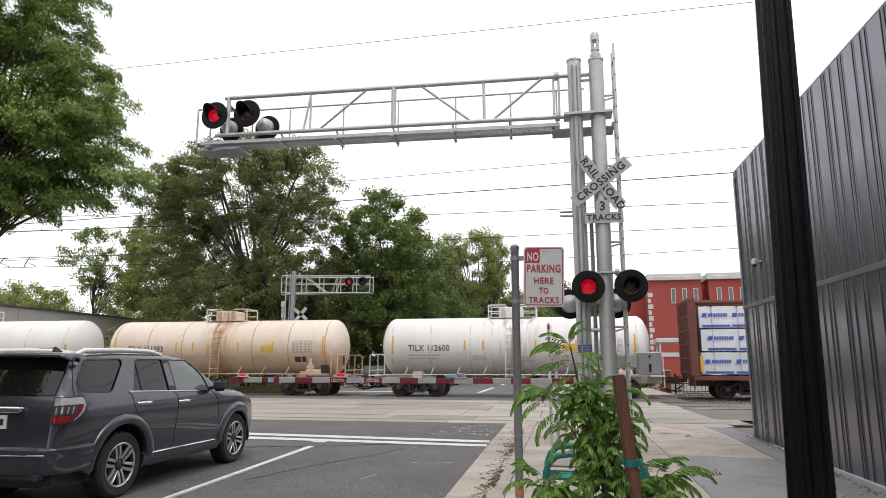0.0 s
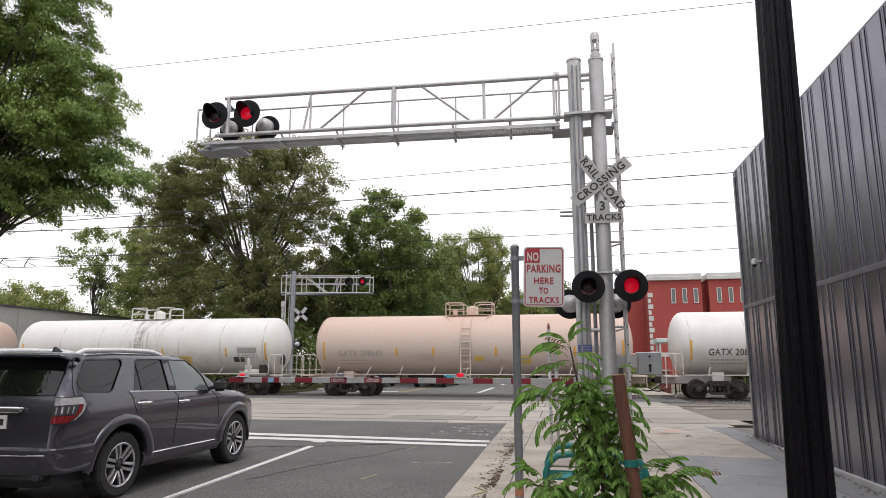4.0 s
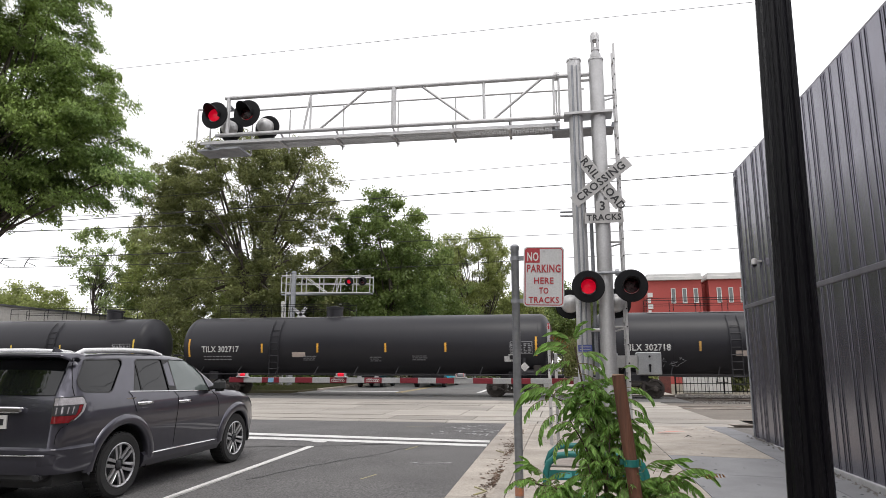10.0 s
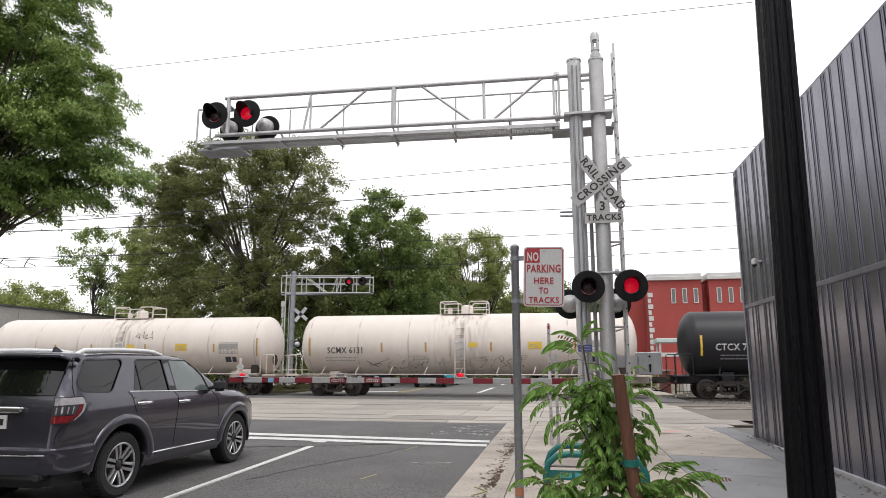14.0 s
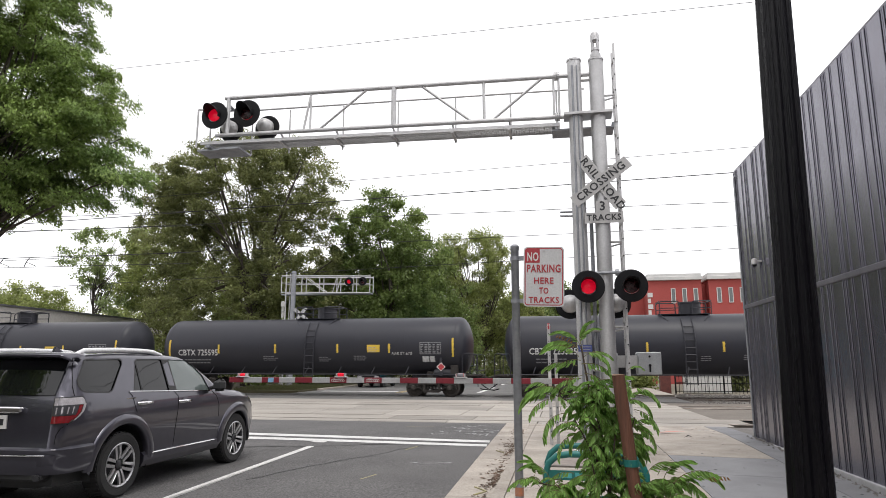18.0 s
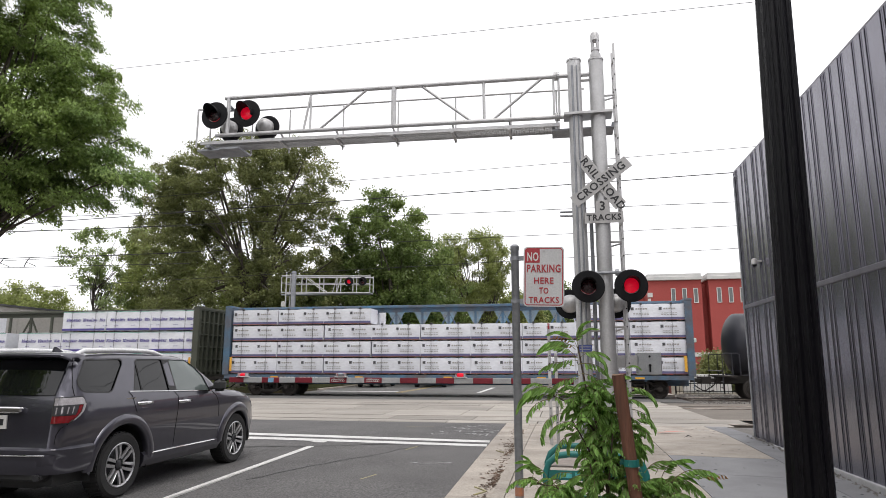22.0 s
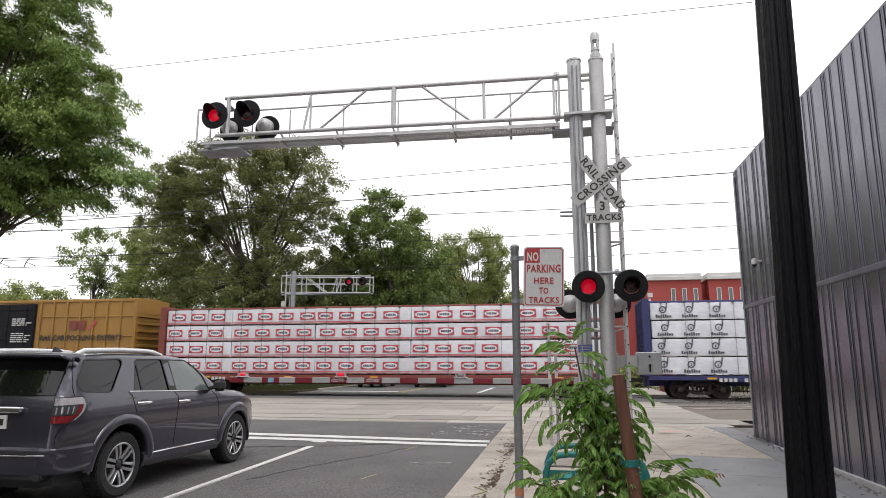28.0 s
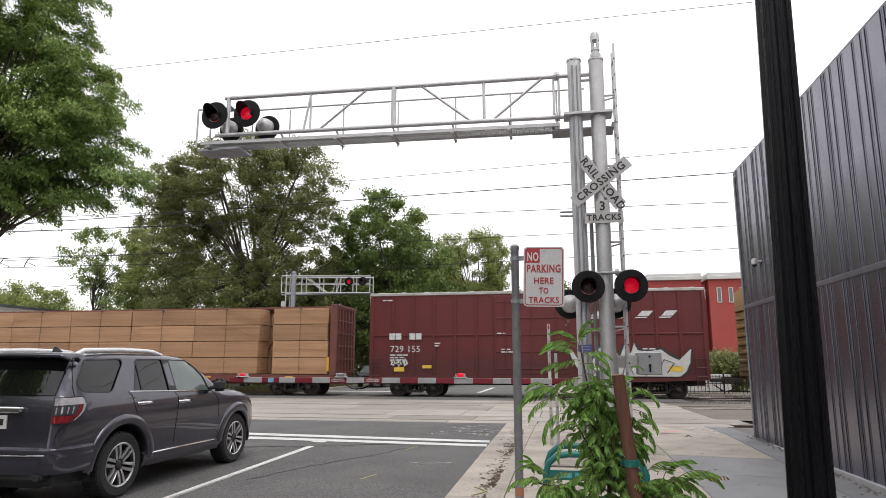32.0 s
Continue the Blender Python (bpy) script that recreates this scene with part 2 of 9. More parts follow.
def walk_level(x, y):
    """Height of the near pavement: low kerb that runs out at the crossing, level with the street along the metal wall."""
    kerb = 0.10 * (1 - clamp((y - 12.0) / 4.5))
    wall = 0.05 * clamp((y - 10) / 5.0) * (1 - clamp((y - 15.0) / 2.6))
    k = clamp((x + 0.87) / 4.8)
    return grade(y) + kerb * (1 - k) + wall * k + 0.006


def strip_on(pts, lift, thick=None):
    """A flat strip of paint laid on the sloping street."""
    n = len(pts)
    v = [(x, y, grade(y) + lift) for x, y in pts]
    return v, [tuple(range(n))]


ground = sheet("ground", DIRT, -1500, -1500, 1500, 1500, -0.16, "bare dusty earth", "ground", 0.3)
s = Shape()
for y0, y1 in ((-40, 6), (6, 16), (16, 17.6)):
    corner_slab(s, -16, y0, -1.5, y1, lambda x, y: grade(y), 0.0, 0.16)
road = tagged(part("road", s, ASPHALT), "grey worn asphalt street with painted lines", "road", kind="structure")
far_road = sheet("road_beyond_tracks", ASPHALT_OLD, -14.5, 33.5, -0.6, 260, 0.0, "worn grey asphalt street beyond the tracks", "road", 0.16)
strip = sheet("road_between_tracks", ASPHALT_OLD, -24, 28.55, 5.2, 33.5, -0.004, "dark patched asphalt round the freight rails", "road", 0.15)

# painted lines
for nm, pts in (("stop_line", [(-8.2, 14.1), (-1.51, 13.55), (-1.53, 13.88), (-8.2, 14.48)]),
                ("stop_line", [(-8.2, 13.47), (-1.5, 12.96), (-1.52, 13.27), (-8.2, 13.83)]),
                ("lane_line", [(-4.95, 2.0), (-4.81, 2.0), (-4.83, 12.48), (-4.97, 12.48)]),
                ("stop_line_stub", [(-5.15, 13.05), (-4.85, 13.03), (-4.83, 13.26), (-5.13, 13.28)])):
    if nm == "lane_line":
        pts = [pts[0], pts[1], (-4.815, 6.0), pts[2], pts[3], (-4.955, 6.0)]
    part(nm, Shape().add(*strip_on(pts, 0.004)), PAINT_WHITE, road)
for y0 in (36.0, 50.0, 62.0, 74.0):
    part("lane_dash", Shape().box(-4.7, y0, 0.0, -4.45, y0 + 8, 0.004), PAINT_WHITE, far_road)
part("centre_line", Shape().box(-8.9, 35.5, 0.0, -8.75, 120, 0.004).box(-9.15, 35.5, 0.0, -9.0, 120, 0.004), PAINT_YELLOW, far_road)
part("stop_line", Shape().box(-13.8, 36.4, 0.0, -9.3, 37.0, 0.004), PAINT_WHITE, far_road)
crack = Shape()
rnd = random.Random(5)
for cx, cy, n, dx, dy in ((-8.5, 11.2, 26, .26, .09), (-6.4, 12.2, 14, .25, .06), (-4.5, 9.0, 20, .1, .2), (-3.2, 15.2, 10, .24, .0)):
    p = [(cx, cy)]
    for k in range(n):
        p.append((p[-1][0] + dx + rnd.uniform(-.05, .05), p[-1][1] + dy + rnd.uniform(-.07, .07)))
    for a, b in zip(p, p[1:]):
        d = Vector((b[0] - a[0], b[1] - a[1], 0)).normalized()
        w = Vector((-d.y, d.x, 0)) * 0.012
        q = [Vector((*a, 0)) - w, Vector((*b, 0)) - w, Vector((*b, 0)) + w, Vector((*a, 0)) + w]
        crack.add(*strip_on([(e.x, e.y) for e in q], 0.003))
part("tar_crack", crack, BLACK, road)
chalk = []
rnd = random.Random(31)
for k in range(26):
    x, y = rnd.uniform(-3.0, -1.65), rnd.choice((14.9, 15.5, 16.1, 16.7)) + rnd.uniform(-.1, .1)
    chalk.append(((x, y), (x + rnd.uniform(.05, .22), y + rnd.uniform(-.25, .25)), (x + rnd.uniform(.1, .3), y + rnd.uniform(-.2, .2))))
for pts, mt in [(q, SPRAY_WHITE) for q in chalk] + [(((-2.55, 10.9), (-2.3, 10.8), (-2.05, 10.9), (-1.85, 10.95)), SPRAY_WHITE),
                (((-3.9, 16.3), (-3.2, 16.5)), SPRAY_YELLOW), (((-2.95, 12.3), (-2.83, 12.75)), SPRAY_YELLOW), (((-2.9, 9.3), (-2.78, 9.7)), SPRAY_YELLOW)]:
    s = Shape()
    for a, b in zip(pts, pts[1:]):
        d = Vector((b[0] - a[0], b[1] - a[1], 0)).normalized()
        w = Vector((-d.y, d.x, 0)) * 0.02
        q = [Vector((*a, 0)) - w, Vector((*b, 0)) - w, Vector((*b, 0)) + w, Vector((*a, 0)) + w]
        s.add(*strip_on([(e.x, e.y) for e in q], 0.0045))
    part("survey_mark", s, mt, road)

gutter = tagged(new("gutter"), "pale concrete gutter strip beside the kerb", "gutter", kind="structure")
for k in range(9):
    y0 = -10 + k * 3.07
    s = corner_slab(Shape(), -1.5, y0, -0.88, y0 + 3.07, lambda x, y: grade(y) + 0.003)
    part("gutter_slab", s, CONCRETE, gutter)
kerb = tagged(new("kerb"), "low pale concrete kerb that runs out at the crossing", "kerb", kind="structure")
for k in range(9):
    y0 = -10 + k * 3.07
    part("kerb_stone", corner_slab(Shape(), -0.88, y0, -0.72, y0 + 3.07, lambda x, y: walk_level(-0.87, y) + .002, 0.004), CONCRETE, kerb)
pavement = tagged(new("pavement"), "concrete pavement of tan and grey slabs beside the street", "pavement", kind="structure")
xs = (-0.72, 0.5, 1.73, 3.45, 3.96)
for j, y0 in enumerate(np.arange(-8.4, 17.3, 1.7)):
    for i in range(4):
        y1 = min(y0 + 1.7, 17.6)
        mt = CONCRETE_NEW if i == 3 or (i == 2 and y0 < 11.5) else CONCRETE
        part("pavement_slab", corner_slab(Shape(), xs[i], y0, xs[i + 1], y1, walk_level), mt, pavement)
part("pavement_slab", corner_slab(Shape(), 3.96, 15.2, 6.5, 17.6, lambda x, y: walk_level(x, y) - .02), BALLAST, pavement)
part("red_mark", Shape().add(*strip_on([(2.0, 15.2), (2.3, 15.42), (2.62, 15.56), (2.66, 15.62), (2.3, 15.56), (2.05, 15.33)], 0.075)), SPRAY_RED, pavement)
for pts, mt in ((((-1.15, 8.5), (-1.02, 8.75), (-1.2, 9.0)), SPRAY_YELLOW), (((-1.1, 12.2), (-1.25, 12.4)), SPRAY_YELLOW)):
    s = Shape()
    for a, b in zip(pts, pts[1:]):
        s.tube((*a, grade(a[1]) + 0.004), (*b, grade(b[1]) + 0.004), 0.018, n=4)
    part("survey_mark", s, mt, gutter)

rnd = random.Random(41)
s = Shape()
for k in range(44):
    x, y = rnd.uniform(-.6, 3.2), rnd.choice((15.9, 16.6, 17.1)) + rnd.uniform(-.3, .3)
    r_ = rnd.uniform(.02, .055)
    s.add(*strip_on([(x + r_ * math.cos(q), y + r_ * 1.6 * math.sin(q)) for q in (0, 1.2, 2.4, 3.6, 4.9)], 0.076))
tagged(part("paint_spots", s, SPRAY_WHITE, pavement), kind="stuff")
s = Shape()
for k in range(190):
    x, y = rnd.uniform(-.6, 3.8), rnd.uniform(5.5, 17)
    r_ = rnd.uniform(.008, .028)
    s.add([(x + r_ * math.cos(q) * rnd.uniform(.6, 1.4), y + r_ * 1.3 * math.sin(q), walk_level(x, y) + .003) for q in (0, 1.2, 2.4, 3.6, 4.9)], [(0, 1, 2, 3, 4)])
tagged(part("dark_spots", s, BLACK, pavement), kind="stuff")
s = Shape()
for k in range(260):
    x, y = 3.93 + rnd.uniform(-.16, .0) * rnd.random(), rnd.uniform(5.5, 15)
    r_ = rnd.uniform(.01, .03)
    z = walk_level(x, y)
    s.add([(x - r_, y - r_, z), (x + r_, y - r_ * .6, z), (x + r_ * .6, y + r_, z), (x - r_, y + r_ * .7, z), (x, y, z + r_ * 1.1)], [(0, 1, 4), (1, 2, 4), (2, 3, 4), (3, 0, 4)])
tagged(part("grit", s, BALLAST, pavement), kind="stuff")
crossing = tagged(new("track_crossing"), "weathered concrete crossing panels between three railway tracks", "crossing", kind="structure")
rows = ((17.6, 18.4), (18.53, 19.8), (19.95, 22.35), (22.35, 24.8), (24.97, 26.24), (26.38, 28.55))
for j, (y0, y1) in enumerate(rows):
    for k in range(12):
        x0 = -25.2 + k * 2.45 + (0.6 if j % 2 else 0)
        x1 = x0 + 2.45
        la, lb = ((6.9, 6.6), (6.9, 6.6), (4.2, 4.17), (4.17, 4.12), (6.2, 6.1), (4.0, 3.9))[j]
        if x0 > lb - .3:
            continue
        if x1 > lb - .3:
            part("crossing_panel", Shape().plate([(x0 + .012, y0 + .012, -.12), (la, y0 + .012, -.12), (lb, y1 - .012, -.12), (x0 + .012, y1 - .012, -.12)], (0, 0, .12)), CROSSING, crossing)
            continue
        part("crossing_panel", corner_slab(Shape(), x0, y0, x1, y1, lambda x, y: 0.0, 0.012), CROSSING, crossing)
for yc in (19.165, 25.605, 32.2):
    tr = tagged(new("railway_track"), "railway track of brown steel rails set in the crossing", "track", group="railway tracks", kind="structure")
    for side in (-0.7525, 0.7525):
        s = Shape()
        y = yc + side
        s.box(-150, y - 0.036, -0.05, 150, y + 0.036, -0.001, c=0.012).box(-150, y - 0.01, -0.13, 150, y + 0.01, -0.05).box(-150, y - 0.07, -0.15, 150, y + 0.07, -0.13)
        part("rail", s, STEEL_RAIL, tr)
        part("flangeway", Shape().box(-25.2, y + (-.1 if side > 0 else .04), -.06, 6.6 if yc < 24 else 3.9, y + (-.04 if side > 0 else .1), -.012), BLACK, tr)
    tie = Shape().box(-0.12, -1.3, -0.2, 0.12, 1.3, -0.12).mesh("tie", STAKE)
    for k in range(24):
        part("sleeper", tie, STAKE, tr, m=pose(7.7 + k * 0.6 if yc < 30 else 5.4 + k * .6, yc, 0))
sheet("asphalt_apron", mat("brown_grey_apron", (.2, .175, .15), (.13, .115, .1), .9, scale=.8, fine=40, amt=1, grain=.25, bump=.5), 3.0, 19.92, 7.6, 28.4, -.035, "brown-grey patched apron beside the crossing panels", "apron", .06)
ballast = sheet("ballast_bed", BALLAST, 3.0, 18.0, 160, 38.0, -0.11, "grey crushed stone ballast between the tracks", "ballast", 0.06, kind="stuff")
sheet("ballast_bed_west", BALLAST, -160, 17.0, -16.5, 38.0, -0.11, "grey crushed stone ballast between the tracks", "ballast", 0.05, kind="stuff")
s = Shape()
rnd = random.Random(9)
for k in range(5200):
    x, y = 3.5 + 11 * rnd.random(), rnd.uniform(19.9, 38)
    if y < 28.5 and x < 7.6 - .3 * (y - 20) * (y < 24) or x < 5.3:
        continue
    r = rnd.uniform(0.025, 0.06)
    m = pose(x, y, -0.1 + r * .4, rnd.uniform(0, 90), rnd.uniform(0, 90), rnd.uniform(0, 360))
    s.add([m @ Vector(p) for p in ((r, 0, 0), (-r, 0, 0), (0, r * .8, 0), (0, -r * .8, 0), (0, 0, r * .7), (0, 0, -r * .7))],
          [(0, 2, 4), (2, 1, 4), (1, 3, 4), (3, 0, 4), (2, 0, 5), (1, 2, 5), (3, 1, 5), (0, 3, 5)])
tagged(part("ballast_stones", s, BALLAST), "loose grey crushed ballast stones", "ballast", kind="stuff")

# ---- dark metal-clad building ----
WX = 3.97
hall = tagged(new("metal_clad_building"), "dark bronze building clad in ribbed vertical metal panels", "building")
part("wall_core", Shape().box(WX + 0.06, -6, -0.3, 26, 15.06, 5.8), WALL_METAL, hall)
part("roof_cap", Shape().box(WX - 0.0, -6.05, 5.815, WX + 0.16, 15.12, 5.86, c=0.006).box(WX + 0.16, 14.95, 5.72, 26, 15.12, 5.86), WALL_TRIM, hall)
part("mid_band", Shape().box(WX - 0.035, -6, 2.72, WX + 0.05, 15.1, 2.8, c=0.008), WALL_TRIM, hall)
part("base_trim", Shape().box(WX - 0.05, -6, -0.16, WX + 0.05, 15.1, 0.02, c=.006), GALV, hall, "pale metal drip edge")
rnd = random.Random(3)
y = -6.0
pitch = (0.36, 0.1, 0.3, 0.2, 0.1, 0.42, 0.14, 0.24)
k = 0
meshes = {}
while y < 15.0:
    w = min(pitch[k % 8], 15.08 - y)
    for z0, z1 in ((-0.05, 2.72), (2.8, 5.815)):
        key = (round(w, 3), z0)
        if key not in meshes:
            # a flat pan between hemmed edges, with a narrow shadow joint
            meshes[key] = Shape().plate([(0.058, 0, z0), (0.058, .03, z0), (-.012, .034, z0), (-.016, .04, z0), (-.006, .05, z0), (-.006, w - .012, z0), (-.016, w - .006, z0), (-.012, w, z0), (.058, w, z0)], (0, 0, z1 - z0)).mesh("panel", WALL_METAL)
        part("wall_panel", meshes[key], WALL_METAL, hall, m=pose(WX, y, 0))
    y += w
    k += 1
part("corner_post", Shape().box(WX - 0.02, 15.02, -0.16, WX + 0.12, 15.12, 5.72, c=0.01), WALL_TRIM, hall)
part("conduit", Shape().tube((WX - 0.03, 14.98, 0.0), (WX - 0.03, 14.98, 5.6), 0.022, n=8), GALV_DARK, hall)
cam_dome = thing("security_camera", "small white dome camera on the metal wall", "camera", m=pose(WX - 0.03, 13.6, 3.5))
part("bracket", Shape().tube((0.03, 0, 0.06), (-0.1, 0, 0.06), 0.02), SIGN_WHITE, cam_dome)
part("housing", Shape().lathe([(0.02, 0.1), (0.05, 0.08), (0.06, 0.0), (0.045, -0.04), (0.02, -0.06)], 14, pose(-0.11, 0, 0.02)), SIGN_WHITE, cam_dome, smooth=40)
part("lens", Shape().lathe([(0.045, 0.02), (0.04, -0.01), (0.015, -0.035)], 12, pose(-0.12, -0.03, -0.03)), BLACK, cam_dome, smooth=40)


# ---- the freight train ----
SPEED, TRACK_Y = 11.55, 32.2
TRUCK = mat("truck_casting", (0.047, 0.04, 0.036), (0.024, 0.021, 0.019), 0.8, 0.1, scale=3, fine=30, amt=1, grain=0.2, bump=0.3)
WHEEL = mat("wheel_steel", (0.075, 0.064, 0.057), (0.04, 0.034, 0.03), 0.6, 0.3, scale=4, fine=40, amt=1, bump=0.1)
REFLECT = mat("amber_reflector", (0.78, 0.42, 0.05), (0.65, 0.33, 0.04), 0.4, scale=5, bump=0.02)
YELLOW_DECAL = mat("yellow_decal", (0.75, 0.52, 0.06), (0.62, 0.42, 0.06), 0.5, scale=6, bump=0.02)
INK = mat("black_stencil", (0.03, 0.03, 0.032), (0.07, 0.07, 0.07), 0.6, scale=9, bump=0)
INK_WHITE = mat("white_stencil", (0.68, 0.68, 0.67), (0.45, 0.45, 0.45), 0.6, scale=9, bump=0)
INK_GREY = mat("grey_stencil", (0.3, 0.29, 0.28), (0.4, 0.39, 0.37), 0.6, scale=9, bump=0)
INK_FAINT = mat("faint_stencil", (0.42, 0.35, 0.31), (0.5, 0.42, 0.37), 0.6, scale=9, bump=0)
GRIP = mat("grey_grip_patch", (0.52, 0.5, 0.49), (0.62, 0.6, 0.58), 0.9, scale=4, fine=60, grain=.2)
INK_PALE = mat("pale_grey_stencil", (0.2, 0.2, 0.21), (0.28, 0.28, 0.29), 0.6, scale=9, bump=0)


def grimy(name, c, dirt, low, amount=0.5, spill=0.0):
    """Tank paint: vertical streaks and a dusty lower half, in true size."""
    mt = mat(name, c, tuple(a * 0.55 + b * 0.45 for a, b in zip(c, dirt)), 0.42, scale=0.9, fine=22, amt=0.8, grain=0.04, bump=0.02, stretch=(1.0, 0.6, 0.22), spec=0.33)
    n, l = mt.node_tree.nodes, mt.node_tree.links
    b = n["Principled BSDF"]
    col = b.inputs["Base Color"].links[0].from_socket
    tc, sep, mr, mx, no, ad = (n.new("ShaderNode" + t) for t in ("TexCoord", "SeparateXYZ", "MapRange", "MixRGB", "TexNoise", "Math"))
    l.new(tc.outputs["Object"], sep.inputs[0])
    l.new(tc.outputs["Object"], no.inputs["Vector"])
    no.inputs["Scale"].default_value = 2.2
    no.inputs["Detail"].default_value = 5
    ad.operation = "MULTIPLY_ADD"
    l.new(no.outputs[0], ad.inputs[0])
    ad.inputs[1].default_value = -1.1
    l.new(sep.outputs[2], ad.inputs[2])
    mr.inputs[1].default_value, mr.inputs[2].default_value = low + 0.7 - 0.55, low - 0.55 - 0.15
    mr.inputs[3].default_value, mr.inputs[4].default_value = 0.0, amount
    l.new(ad.outputs[0], mr.inputs[0])
    l.new(mr.outputs[0], mx.inputs[0])
    l.new(col, mx.inputs[1])
    mx.inputs[2].default_value = (*dirt, 1)
    l.new(mx.outputs[0], b.inputs["Base Color"])
    if spill:
        mp, sn, ab, side, cut, mul, m2 = (n.new("ShaderNode" + t) for t in ("Mapping", "TexNoise", "Math", "MapRange", "MapRange", "Math", "MixRGB"))
        mp.inputs["Scale"].default_value = (5.0, 2.0, 0.3)
        l.new(tc.outputs["Object"], mp.inputs[0])
        l.new(mp.outputs[0], sn.inputs["Vector"])
        sn.inputs["Scale"].default_value, sn.inputs["Detail"].default_value = 1.0, 5
        ab.operation, mul.operation = "ABSOLUTE", "MULTIPLY"
        l.new(sep.outputs[0], ab.inputs[0])
        side.inputs[1].default_value, side.inputs[2].default_value, side.inputs[3].default_value, side.inputs[4].default_value = 0.2, 1.7 if spill < 1 else 1.0, 1.0, 0.0
        l.new(ab.outputs[0], side.inputs[0])
        cut.inputs[1].default_value, cut.inputs[2].default_value, cut.inputs[4].default_value = 0.47 if spill < 1 else .36, 0.66 if spill < 1 else .56, spill
        l.new(sn.outputs[0], cut.inputs[0])
        l.new(side.outputs[0], mul.inputs[0])
        l.new(cut.outputs[0], mul.inputs[1])
        l.new(mul.outputs[0], m2.inputs[0])
        l.new(mx.outputs[0], m2.inputs[1])
        m2.inputs[2].default_value = (*(a * (.5 if spill < 1 else .8) for a in dirt), 1)
        l.new(m2.outputs[0], b.inputs["Base Color"])
    return mt


TANK_WHITE = grimy("white_tank_paint", (0.8, 0.79, 0.775), (0.5, 0.45, 0.4), 1.75, spill=.7)
TANK_CREAM = grimy("rust_stained_tank_paint", (0.76, 0.7, 0.62), (0.55, 0.34, 0.19), 2.1, 0.6, 1.0)
TANK_SALMON = grimy("dusty_salmon_tank_paint", (0.62, 0.44, 0.36), (0.6, 0.53, 0.48), 2.6, 0.6)
TANK_BLACK = grimy("black_tank_paint", (0.0145, 0.0143, 0.019), (0.024, 0.023, 0.026), 1.8)
TANK_GREY = grimy("faded_black_tank_paint", (0.026, 0.027, 0.036), (0.038, 0.037, 0.043), 1.8)
TANK_IVORY = grimy("ivory_tank_paint", (0.76, 0.7, 0.65), (0.5, 0.42, 0.36), 1.8, spill=.75)


